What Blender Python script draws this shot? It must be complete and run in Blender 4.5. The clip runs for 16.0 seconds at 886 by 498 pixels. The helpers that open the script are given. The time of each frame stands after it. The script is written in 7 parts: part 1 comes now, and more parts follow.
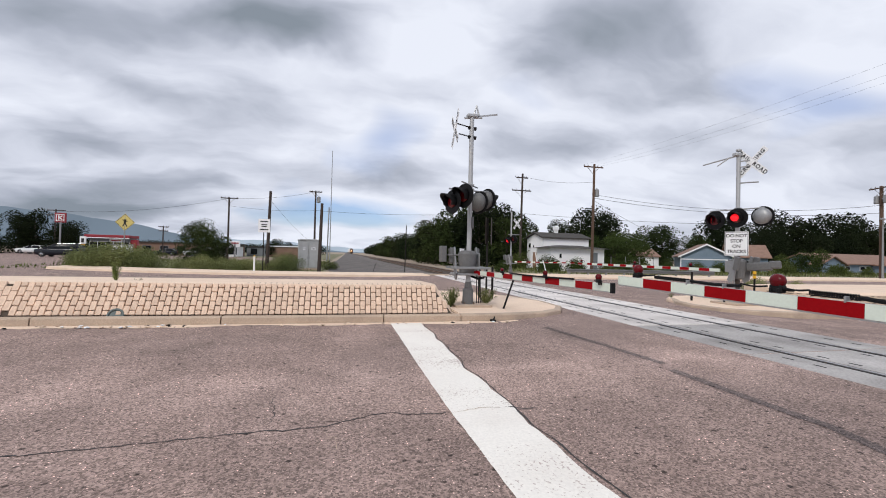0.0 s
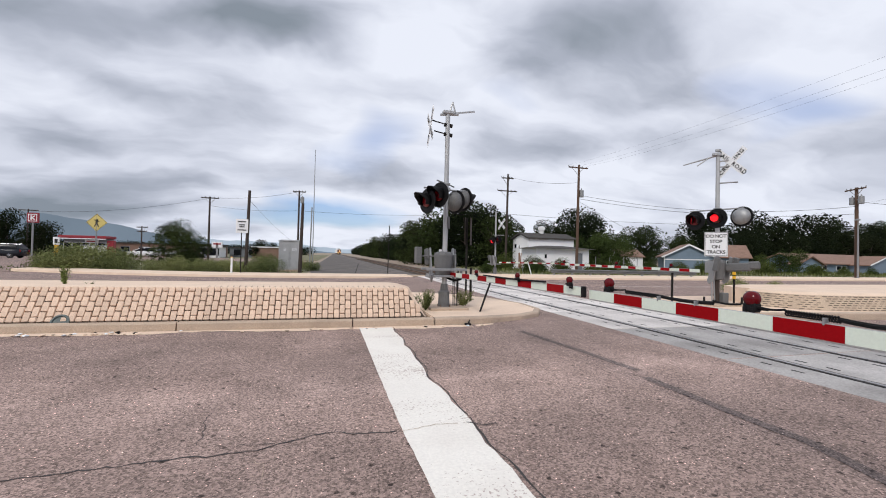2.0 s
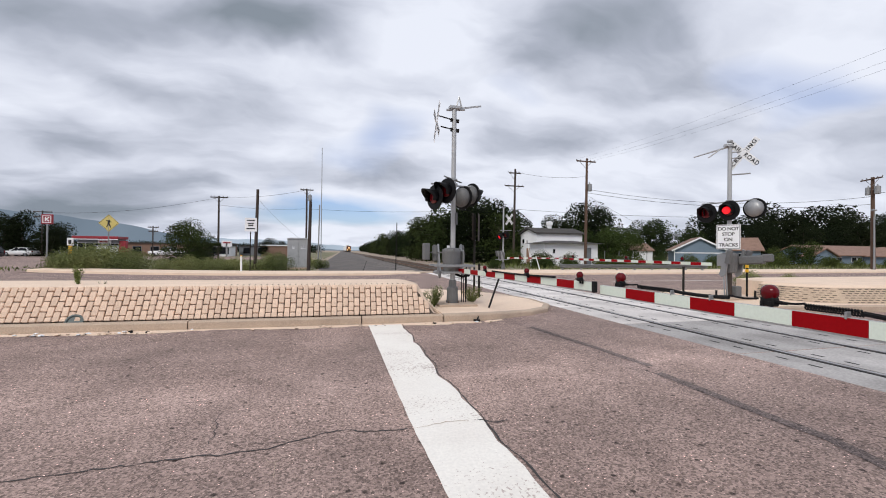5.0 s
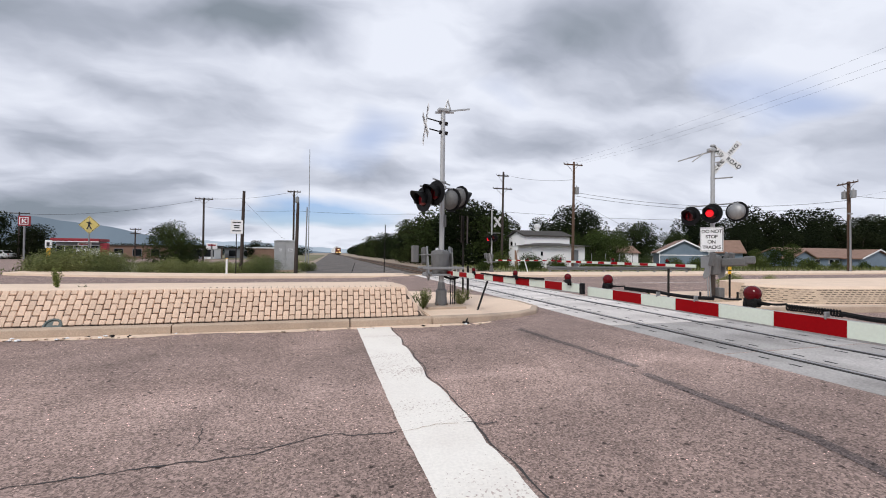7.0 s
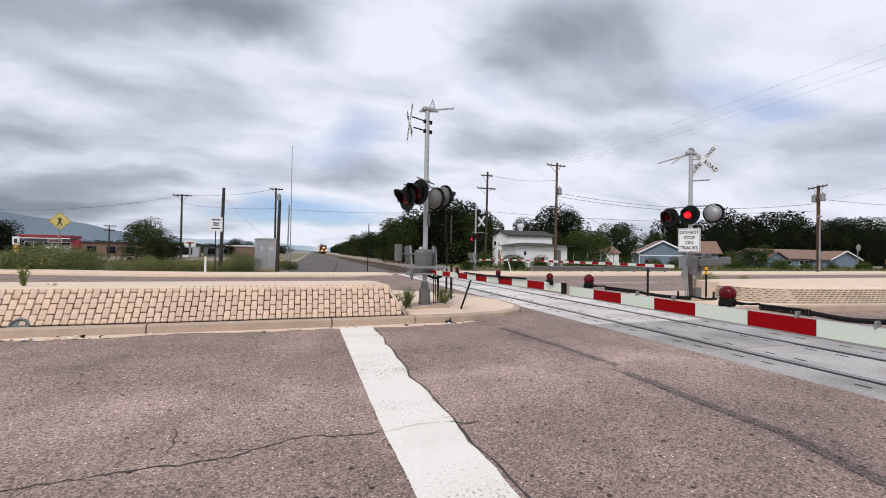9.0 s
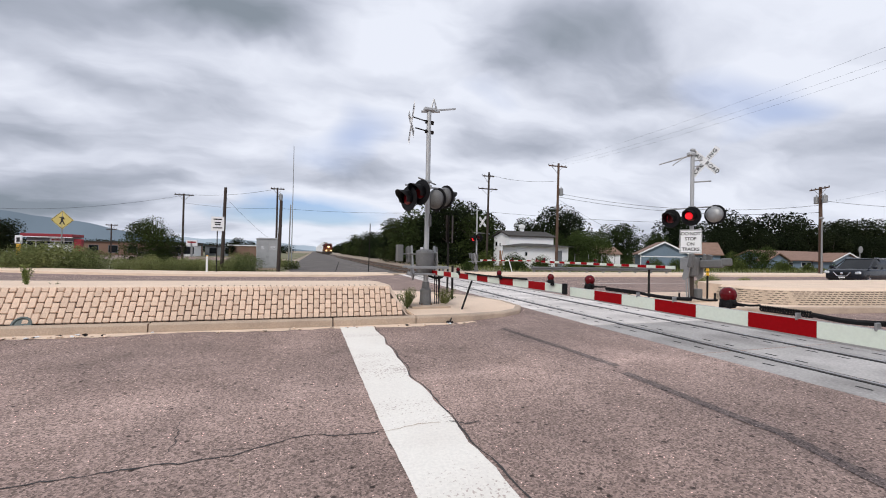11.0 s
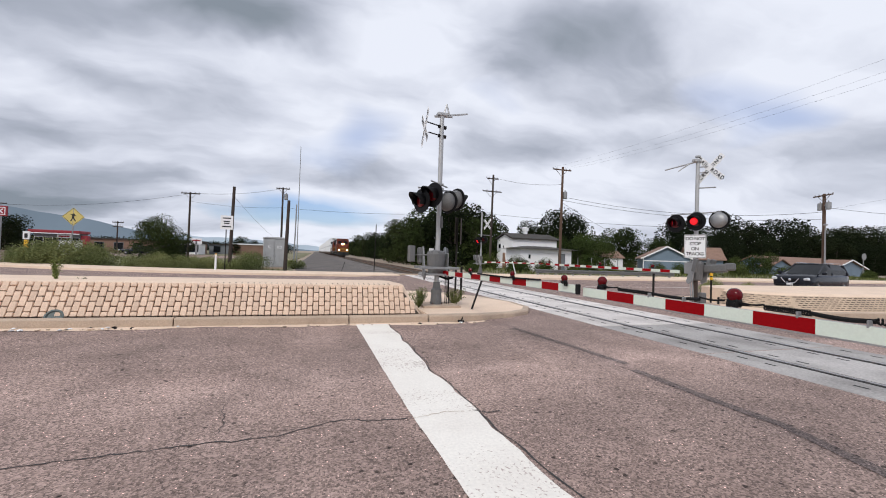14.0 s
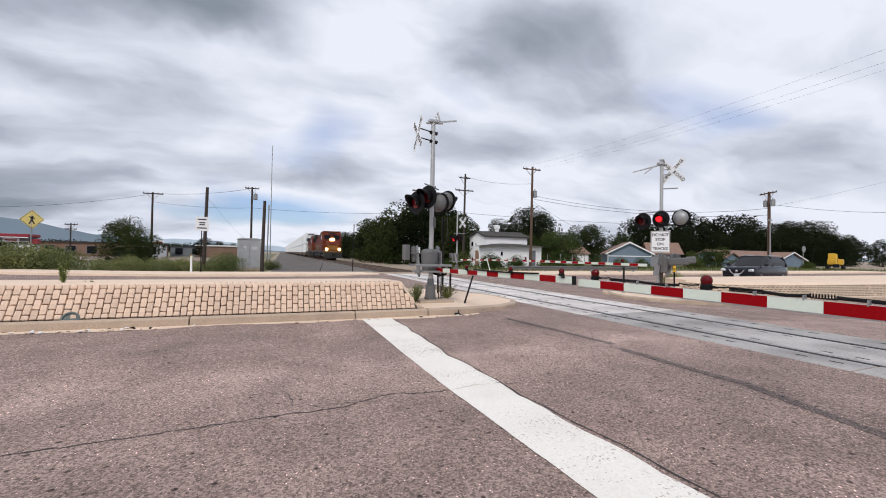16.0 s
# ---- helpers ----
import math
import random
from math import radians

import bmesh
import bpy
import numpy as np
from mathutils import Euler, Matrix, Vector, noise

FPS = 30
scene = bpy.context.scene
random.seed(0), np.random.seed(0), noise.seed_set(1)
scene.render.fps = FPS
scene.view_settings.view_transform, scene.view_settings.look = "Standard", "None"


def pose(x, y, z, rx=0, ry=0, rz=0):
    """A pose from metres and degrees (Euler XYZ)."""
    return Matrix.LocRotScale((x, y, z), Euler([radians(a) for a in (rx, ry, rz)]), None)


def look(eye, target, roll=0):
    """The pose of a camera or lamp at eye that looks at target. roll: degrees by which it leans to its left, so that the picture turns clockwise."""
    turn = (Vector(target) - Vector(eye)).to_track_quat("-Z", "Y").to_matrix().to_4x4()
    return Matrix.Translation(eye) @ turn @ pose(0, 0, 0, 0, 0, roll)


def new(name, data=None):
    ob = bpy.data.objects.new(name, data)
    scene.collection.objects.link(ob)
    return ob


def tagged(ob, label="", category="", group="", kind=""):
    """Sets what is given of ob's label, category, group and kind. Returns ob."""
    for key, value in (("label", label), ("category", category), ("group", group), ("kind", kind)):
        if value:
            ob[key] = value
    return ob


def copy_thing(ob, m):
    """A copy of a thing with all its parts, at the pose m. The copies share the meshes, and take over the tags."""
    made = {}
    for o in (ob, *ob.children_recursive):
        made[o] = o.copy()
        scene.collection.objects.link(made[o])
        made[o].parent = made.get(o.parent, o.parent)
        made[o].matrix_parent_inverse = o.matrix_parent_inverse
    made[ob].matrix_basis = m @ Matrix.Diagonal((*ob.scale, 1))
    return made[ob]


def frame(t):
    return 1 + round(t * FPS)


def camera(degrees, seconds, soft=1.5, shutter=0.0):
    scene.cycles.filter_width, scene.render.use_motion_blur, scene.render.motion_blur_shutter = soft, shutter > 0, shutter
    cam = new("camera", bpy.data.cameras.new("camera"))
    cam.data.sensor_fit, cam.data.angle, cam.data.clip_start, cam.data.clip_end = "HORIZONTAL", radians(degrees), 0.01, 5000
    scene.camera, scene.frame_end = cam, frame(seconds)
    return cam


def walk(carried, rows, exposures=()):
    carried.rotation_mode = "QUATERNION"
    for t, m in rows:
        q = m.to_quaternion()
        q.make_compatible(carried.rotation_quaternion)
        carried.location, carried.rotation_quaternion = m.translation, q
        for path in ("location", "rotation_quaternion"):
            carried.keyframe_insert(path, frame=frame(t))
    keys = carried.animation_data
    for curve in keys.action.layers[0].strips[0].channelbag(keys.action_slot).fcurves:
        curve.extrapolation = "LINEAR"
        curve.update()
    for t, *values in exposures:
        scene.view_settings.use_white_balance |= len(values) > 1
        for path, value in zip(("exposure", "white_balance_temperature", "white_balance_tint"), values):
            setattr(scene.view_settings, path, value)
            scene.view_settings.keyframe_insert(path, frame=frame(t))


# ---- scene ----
cam = camera(95.2, 16.0, soft=1.0)
PATH = [
    (0, (-6.716, -3.757, 1.5), (-6.243, -1.814, 1.528), 1.4),
    (0.5, (-6.651, -3.625, 1.51), (-6.144, -1.691, 1.547), 1.7),
    (1, (-6.485, -3.545, 1.528), (-5.952, -1.618, 1.567), 1.8),
    (1.5, (-6.361, -3.512, 1.533), (-5.821, -1.587, 1.57), 1.6),
    (2, (-6.321, -3.506, 1.524), (-5.791, -1.578, 1.556), 1.3),
    (2.5, (-6.328, -3.488, 1.532), (-5.816, -1.555, 1.558), 1.1),
    (3, (-6.319, -3.476, 1.517), (-5.823, -1.538, 1.54), 0.8),
    (3.5, (-6.321, -3.473, 1.522), (-5.832, -1.534, 1.54), 0.8),
    (4, (-6.318, -3.473, 1.526), (-5.828, -1.534, 1.538), 0.7),
    (6.5, (-6.328, -3.46, 1.525), (-5.805, -1.53, 1.545), 0.6),
    (7, (-6.328, -3.466, 1.523), (-5.779, -1.543, 1.548), 0.6),
    (7.5, (-6.318, -3.467, 1.525), (-5.744, -1.552, 1.551), 0.7),
    (8, (-6.322, -3.462, 1.528), (-5.726, -1.553, 1.554), 0.7),
    (8.5, (-6.312, -3.454, 1.524), (-5.7, -1.55, 1.549), 0.8),
    (9, (-6.313, -3.455, 1.523), (-5.689, -1.556, 1.545), 0.9),
    (11.5, (-6.32, -3.47, 1.523), (-5.707, -1.566, 1.548), 1.3),
    (12, (-6.327, -3.478, 1.519), (-5.726, -1.57, 1.549), 1.4),
    (12.5, (-6.338, -3.495, 1.517), (-5.746, -1.585, 1.551), 1.5),
    (13, (-6.353, -3.523, 1.521), (-5.764, -1.613, 1.558), 1.7),
    (13.5, (-6.43, -3.575, 1.52), (-5.834, -1.667, 1.557), 1.9),
    (14, (-6.622, -3.659, 1.504), (-6.012, -1.755, 1.535), 1.9),
    (14.5, (-6.789, -3.778, 1.498), (-6.16, -1.879, 1.522), 1.8),
    (15, (-6.959, -3.924, 1.473), (-6.3, -2.035, 1.492), 1.6),
    (15.5, (-7.176, -4.044, 1.484), (-6.476, -2.17, 1.505), 1.3),
    (16, (-7.46, -4.095, 1.48), (-6.705, -2.243, 1.507), 1.0),
]
walk(cam, [(t, look(eye, target, roll)) for t, eye, target, roll in PATH])

# ---- world, sun and exposure ----
SUN_EL, SUN_AZ = 42.0, 222.0
world = bpy.data.worlds.new("overcast_sky")
scene.world = world
world.use_nodes = True
scene.view_settings.exposure = 0.0


def build_world():
    nt = world.node_tree
    nt.nodes.clear()
    N, L = nt.nodes.new, nt.links.new

    def math_node(op, a, b=None):
        n = N("ShaderNodeMath")
        n.operation = op
        for i, v in enumerate((a, b)):
            if v is None:
                continue
            if isinstance(v, (int, float)):
                n.inputs[i].default_value = v
            else:
                L(v, n.inputs[i])
        return n.outputs[0]

    tc = N("ShaderNodeTexCoord")
    sep = N("ShaderNodeSeparateXYZ")
    L(tc.outputs["Generated"], sep.inputs[0])
    zc = math_node("ADD", math_node("MAXIMUM", sep.outputs[2], 0.0), 0.30)
    u, v = math_node("DIVIDE", sep.outputs[0], zc), math_node("DIVIDE", sep.outputs[1], zc)
    comb = N("ShaderNodeCombineXYZ")
    L(u, comb.inputs[0])
    L(v, comb.inputs[1])
    plane = comb.outputs[0]

    def noise_node(scale, detail, rough, distort, vec=plane):
        n = N("ShaderNodeTexNoise")
        n.inputs["Scale"].default_value = scale
        n.inputs["Detail"].default_value = detail
        n.inputs["Roughness"].default_value = rough
        n.inputs["Distortion"].default_value = distort
        L(vec, n.inputs["Vector"])
        return n

    # drifted layer coordinates, so that the cloud edges are ragged
    warp = noise_node(2.6, 4, 0.5, 0.1)
    off = N("ShaderNodeVectorMath")
    off.operation = "MULTIPLY_ADD"
    L(warp.outputs["Color"], off.inputs[0])
    off.inputs[1].default_value = (0.30, 0.30, 0)
    L(plane, off.inputs[2])
    shift = N("ShaderNodeVectorMath")
    shift.operation = "ADD"
    L(off.outputs[0], shift.inputs[0])
    shift.inputs[1].default_value = (-0.15, -0.15, 0)
    ragged = shift.outputs[0]

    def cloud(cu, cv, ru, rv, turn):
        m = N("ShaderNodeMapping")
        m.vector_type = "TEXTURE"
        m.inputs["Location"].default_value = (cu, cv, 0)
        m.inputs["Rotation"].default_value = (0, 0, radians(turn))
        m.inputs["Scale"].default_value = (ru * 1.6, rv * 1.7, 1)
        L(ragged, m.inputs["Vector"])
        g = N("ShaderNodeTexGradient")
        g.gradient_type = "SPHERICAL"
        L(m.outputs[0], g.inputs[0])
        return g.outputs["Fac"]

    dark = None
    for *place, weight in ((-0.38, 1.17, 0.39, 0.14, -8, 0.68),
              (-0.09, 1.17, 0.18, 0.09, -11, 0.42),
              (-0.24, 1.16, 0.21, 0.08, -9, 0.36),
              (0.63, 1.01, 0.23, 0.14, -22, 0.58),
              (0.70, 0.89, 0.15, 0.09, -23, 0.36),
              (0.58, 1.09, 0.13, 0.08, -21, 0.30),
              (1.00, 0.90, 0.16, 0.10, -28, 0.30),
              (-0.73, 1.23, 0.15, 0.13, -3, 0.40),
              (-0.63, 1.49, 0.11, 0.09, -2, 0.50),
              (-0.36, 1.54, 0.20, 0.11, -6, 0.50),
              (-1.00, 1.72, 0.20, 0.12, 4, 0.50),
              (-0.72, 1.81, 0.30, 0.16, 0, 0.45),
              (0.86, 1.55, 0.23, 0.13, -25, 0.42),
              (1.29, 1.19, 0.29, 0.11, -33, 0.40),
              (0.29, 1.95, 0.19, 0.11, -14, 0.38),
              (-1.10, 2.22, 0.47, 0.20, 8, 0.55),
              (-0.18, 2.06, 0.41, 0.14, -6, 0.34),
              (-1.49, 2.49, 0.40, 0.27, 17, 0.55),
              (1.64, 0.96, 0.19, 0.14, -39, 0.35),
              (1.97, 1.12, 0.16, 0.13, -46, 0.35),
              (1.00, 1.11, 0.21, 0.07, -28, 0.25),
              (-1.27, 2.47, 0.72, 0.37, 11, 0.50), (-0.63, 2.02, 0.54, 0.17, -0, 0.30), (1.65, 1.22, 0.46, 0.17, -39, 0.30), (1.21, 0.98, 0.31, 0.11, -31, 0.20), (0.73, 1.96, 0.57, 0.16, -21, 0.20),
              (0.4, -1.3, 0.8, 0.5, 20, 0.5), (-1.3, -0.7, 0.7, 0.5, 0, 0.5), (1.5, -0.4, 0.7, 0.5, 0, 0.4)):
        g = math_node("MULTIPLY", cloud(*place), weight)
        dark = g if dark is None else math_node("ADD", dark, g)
    # the cover is drawn out in bands that run across the view
    bands = N("ShaderNodeMapping")
    bands.inputs["Rotation"].default_value = (0, 0, radians(14))
    bands.inputs["Scale"].default_value = (0.75, 1.5, 1)
    L(ragged, bands.inputs["Vector"])
    stretched = bands.outputs[0]
    fine = noise_node(2.3, 6, 0.5, 0.25, stretched)
    broad = noise_node(1.3, 4, 0.5, 0.2)
    tone = math_node("ADD", math_node("MULTIPLY", fine.outputs["Fac"], 1.05), math_node("MULTIPLY", broad.outputs["Fac"], 0.55))
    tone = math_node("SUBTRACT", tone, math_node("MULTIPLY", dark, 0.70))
    tone = math_node("SUBTRACT", tone, 0.03)
    ramp = N("ShaderNodeValToRGB")
    r = ramp.color_ramp
    r.elements[0].position, r.elements[0].color = 0.08, (0.25, 0.29, 0.345, 1)
    r.elements[1].position, r.elements[1].color = 0.80, (0.83, 0.865, 0.965, 1)
    for p, c in ((0.36, (0.43, 0.465, 0.555, 1)), (0.60, (0.66, 0.695, 0.80, 1))):
        e = r.elements.new(p)
        e.color = c
    L(tone, ramp.inputs[0])
    sky = N("ShaderNodeTexSky")
    sky.sky_type = "NISHITA"
    sky.sun_disc = False
    sky.sun_elevation, sky.sun_rotation = radians(SUN_EL), radians(SUN_AZ)
    scaled = N("ShaderNodeVectorMath")
    scaled.operation = "SCALE"
    L(sky.outputs[0], scaled.inputs[0])
    scaled.inputs["Scale"].default_value = 0.10
    # thin gaps in the cover, low over the horizon
    gaps = noise_node(0.8, 3, 0.5, 0.2)
    cover = N("ShaderNodeMapRange")
    cover.inputs["From Min"].default_value = 0.56
    cover.inputs["From Max"].default_value = 0.70
    cover.inputs["To Min"].default_value = 1.0
    cover.inputs["To Max"].default_value = 0.15
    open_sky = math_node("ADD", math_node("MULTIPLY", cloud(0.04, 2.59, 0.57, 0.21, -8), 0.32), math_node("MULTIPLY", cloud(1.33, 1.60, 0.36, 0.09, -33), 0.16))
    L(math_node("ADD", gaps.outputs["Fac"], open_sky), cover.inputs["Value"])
    mix = N("ShaderNodeMixRGB")
    L(cover.outputs[0], mix.inputs[0])
    tint = N("ShaderNodeVectorMath")
    tint.operation = "MULTIPLY"
    L(scaled.outputs[0], tint.inputs[0])
    tint.inputs[1].default_value = (0.85, 0.98, 1.32)
    L(tint.outputs[0], mix.inputs[1])
    L(ramp.outputs[0], mix.inputs[2])
    bg = N("ShaderNodeBackground")
    L(mix.outputs[0], bg.inputs[0])
    bg.inputs[1].default_value = 1.0
    out = N("ShaderNodeOutputWorld")
    L(bg.outputs[0], out.inputs[0])


build_world()
sun_data = bpy.data.lights.new("sun", "SUN")
sun_data.energy, sun_data.angle, sun_data.color = 1.9, radians(16), (1.0, 0.95, 0.88)
sun = new("sun", sun_data)
sun.matrix_world = look((0, 0, 50), (-math.sin(radians(SUN_AZ)) * 50, -math.cos(radians(SUN_AZ)) * 50, 50 - 50 * math.tan(radians(SUN_EL))))


# ---- materials ----
def material(name, color, rough=0.6, metal=0.0, var=0.18, scale=3.0, fine=40.0, bump=0.15, tint=None, emit=0.0, spec=0.5, pieces=0.0, stretch=None):
    """A surface with broad stains and fine grain. tint: second colour of the stains. pieces: how far each object varies."""
    m = bpy.data.materials.new(name)
    m.use_nodes = True
    nt = m.node_tree
    N, L = nt.nodes.new, nt.links.new
    b = nt.nodes["Principled BSDF"]
    b.inputs["Metallic"].default_value = metal
    b.inputs["Specular IOR Level"].default_value = spec
    tc = N("ShaderNodeTexCoord")
    vec = tc.outputs["Object"]
    if stretch:
        mp = N("ShaderNodeMapping")
        mp.inputs["Scale"].default_value = stretch
        L(vec, mp.inputs["Vector"])
        vec = mp.outputs[0]
    broad = N("ShaderNodeTexNoise")
    broad.inputs["Scale"].default_value = scale
    broad.inputs["Detail"].default_value = 5
    grain = N("ShaderNodeTexNoise")
    grain.inputs["Scale"].default_value = fine
    grain.inputs["Detail"].default_value = 4
    L(vec, broad.inputs["Vector"])
    L(vec, grain.inputs["Vector"])
    t = tint or tuple(c * 0.6 for c in color)
    ramp = N("ShaderNodeMapRange")
    ramp.inputs["From Min"].default_value = 0.42
    ramp.inputs["From Max"].default_value = 0.72
    L(broad.outputs["Fac"], ramp.inputs["Value"])
    sc = N("ShaderNodeMath")
    sc.operation = "MULTIPLY"
    L(ramp.outputs[0], sc.inputs[0])
    sc.inputs[1].default_value = min(1.0, var * 3)
    mix = N("ShaderNodeMixRGB")
    L(sc.outputs[0], mix.inputs[0])
    mix.inputs[1].default_value = (*color, 1)
    mix.inputs[2].default_value = (*t, 1)
    hsv = N("ShaderNodeHueSaturation")
    L(mix.outputs[0], hsv.inputs["Color"])
    val = N("ShaderNodeMapRange")
    val.inputs["From Min"].default_value = 0.25
    val.inputs["From Max"].default_value = 0.75
    val.inputs["To Min"].default_value = 1 - var
    val.inputs["To Max"].default_value = 1 + var
    L(grain.outputs["Fac"], val.inputs["Value"])
    value = val.outputs[0]
    if pieces:
        info = N("ShaderNodeObjectInfo")
        pr = N("ShaderNodeMapRange")
        pr.inputs["To Min"].default_value = 1 - pieces
        pr.inputs["To Max"].default_value = 1 + pieces
        L(info.outputs["Random"], pr.inputs["Value"])
        mu = N("ShaderNodeMath")
        mu.operation = "MULTIPLY"
        L(value, mu.inputs[0])
        L(pr.outputs[0], mu.inputs[1])
        value = mu.outputs[0]
    L(value, hsv.inputs["Value"])
    L(hsv.outputs[0], b.inputs["Base Color"])
    rr = N("ShaderNodeMapRange")
    rr.inputs["To Min"].default_value = max(0.02, rough - 0.12)
    rr.inputs["To Max"].default_value = min(1.0, rough + 0.12)
    L(broad.outputs["Fac"], rr.inputs["Value"])
    L(rr.outputs[0], b.inputs["Roughness"])
    if bump:
        bp = N("ShaderNodeBump")
        bp.inputs["Strength"].default_value = bump
        bp.inputs["Distance"].default_value = 0.01
        L(grain.outputs["Fac"], bp.inputs["Height"])
        L(bp.outputs[0], b.inputs["Normal"])
    if emit:
        b.inputs["Emission Color"].default_value = (*color, 1)
        b.inputs["Emission Strength"].default_value = emit
    return m


def asphalt_material(name, color, worn):
    """Chip-seal asphalt: fine stone chips, bare pale stones, dark pits and lane wear along the road."""
    m = material(name, color, 0.92, 0, 0.16, 0.45, 38, 0.0, worn, spec=0.2)
    nt = m.node_tree
    N, L = nt.nodes.new, nt.links.new
    b = nt.nodes["Principled BSDF"]
    tc = N("ShaderNodeTexCoord")
    obj = tc.outputs["Object"]

    def ranged(src, f0, f1, t0, t1):
        n = N("ShaderNodeMapRange")
        for k, v in (("From Min", f0), ("From Max", f1), ("To Min", t0), ("To Max", t1)):
            n.inputs[k].default_value = v
        L(src, n.inputs["Value"])
        return n.outputs[0]

    def times(a, c):
        n = N("ShaderNodeMath")
        n.operation = "MULTIPLY"
        L(a, n.inputs[0])
        L(c, n.inputs[1])
        return n.outputs[0]

    def cells(scale):
        n = N("ShaderNodeTexVoronoi")
        n.inputs["Scale"].default_value = scale
        L(obj, n.inputs["Vector"])
        sc = N("ShaderNodeSeparateColor")
        L(n.outputs["Color"], sc.inputs[0])
        return n.outputs["Distance"], sc.outputs[0], sc.outputs[1]

    def cloud_noise(scale, detail, vec=obj):
        n = N("ShaderNodeTexNoise")
        n.inputs["Scale"].default_value = scale
        n.inputs["Detail"].default_value = detail
        L(vec, n.inputs["Vector"])
        return n.outputs["Fac"]

    chip_d, chip_r, _ = cells(72)
    value = ranged(chip_r, 0, 1, 0.44, 1.56)
    stone_d, stone_r, _ = cells(32)
    near_stone = ranged(stone_d, 0.10, 0.22, 1.0, 0.0)
    pale = times(near_stone, ranged(stone_r, 0.72, 0.76, 0.0, 2.9))
    one = N("ShaderNodeMath")
    one.operation = "ADD"
    L(pale, one.inputs[0])
    one.inputs[1].default_value = 1.0
    value = times(value, one.outputs[0])
    pit_d, pit_r, _ = cells(8.5)
    pit = times(ranged(pit_d, 0.12, 0.20, 1.0, 0.0), ranged(pit_r, 0.60, 0.62, 0.0, 0.74))
    less = N("ShaderNodeMath")
    less.operation = "SUBTRACT"
    less.inputs[0].default_value = 1.0
    L(pit, less.inputs[1])
    value = times(value, less.outputs[0])
    # lanes: darker beside the kerb, worn pale in the wheel path
    sep = N("ShaderNodeSeparateXYZ")
    L(obj, sep.inputs[0])
    wob = N("ShaderNodeMath")
    wob.operation = "MULTIPLY_ADD"
    L(cloud_noise(0.6, 3), wob.inputs[0])
    wob.inputs[1].default_value = 1.6
    L(sep.outputs[1], wob.inputs[2])
    ramp = N("ShaderNodeValToRGB")
    r = ramp.color_ramp
    r.elements[0].position, r.elements[0].color = 0.0, (0.52, 0.52, 0.52, 1)
    r.elements[1].position, r.elements[1].color = 1.0, (0.5, 0.5, 0.5, 1)
    for p, v in ((0.35, 0.50), (0.50, 0.50), (0.60, 0.58), (0.665, 0.70), (0.71, 0.56), (0.80, 0.49), (0.90, 0.55)):
        e = r.elements.new(p)
        e.color = (v, v, v, 1)
    L(ranged(wob.outputs[0], -6.0, 6.0, 0.0, 1.0), ramp.inputs[0])
    value = times(value, ranged(ramp.outputs[0], 0.0, 1.0, 0.0, 2.0))
    value = times(value, ranged(cloud_noise(1.3, 5), 0.3, 0.7, 0.82, 1.20))
    src = b.inputs["Base Color"].links[0].from_socket
    h = N("ShaderNodeHueSaturation")
    L(src, h.inputs["Color"])
    L(value, h.inputs["Value"])
    L(h.outputs[0], b.inputs["Base Color"])
    bp = N("ShaderNodeBump")
    bp.inputs["Strength"].default_value = 0.8
    bp.inputs["Distance"].default_value = 0.005
    L(chip_d, bp.inputs["Height"])
    L(bp.outputs[0], b.inputs["Normal"])
    return m


def leaf_material(name, color, second):
    m = material(name, color, 0.8, 0, 0.35, 0.5, 5, 0.0, second, spec=0.06)
    nt = m.node_tree
    N, L = nt.nodes.new, nt.links.new
    geo = N("ShaderNodeNewGeometry")
    b = nt.nodes["Principled BSDF"]
    src = b.inputs["Base Color"].links[0].from_socket
    h = N("ShaderNodeHueSaturation")
    mr = N("ShaderNodeMapRange")
    mr.inputs["To Min"].default_value = 0.5
    mr.inputs["To Max"].default_value = 1.9
    L(geo.outputs["Random Per Island"], mr.inputs["Value"])
    info = N("ShaderNodeObjectInfo")
    whole = N("ShaderNodeMapRange")
    whole.inputs["To Min"].default_value = 0.7
    whole.inputs["To Max"].default_value = 1.3
    L(info.outputs["Random"], whole.inputs["Value"])
    mu = N("ShaderNodeMath")
    mu.operation = "MULTIPLY"
    L(mr.outputs[0], mu.inputs[0])
    L(whole.outputs[0], mu.inputs[1])
    L(mu.outputs[0], h.inputs["Value"])
    hue = N("ShaderNodeMapRange")
    hue.inputs["To Min"].default_value = 0.515
    hue.inputs["To Max"].default_value = 0.475
    L(info.outputs["Random"], hue.inputs["Value"])
    L(hue.outputs[0], h.inputs["Hue"])
    L(src, h.inputs["Color"])
    L(h.outputs[0], b.inputs["Base Color"])
    return m


def glow(name, color, strength):
    m = bpy.data.materials.new(name)
    m.use_nodes = True
    b = m.node_tree.nodes["Principled BSDF"]
    b.inputs["Base Color"].default_value = (*color, 1)
    b.inputs["Emission Color"].default_value = (*color, 1)
    b.inputs["Emission Strength"].default_value = strength
    b.inputs["Roughness"].default_value = 0.3
    return m


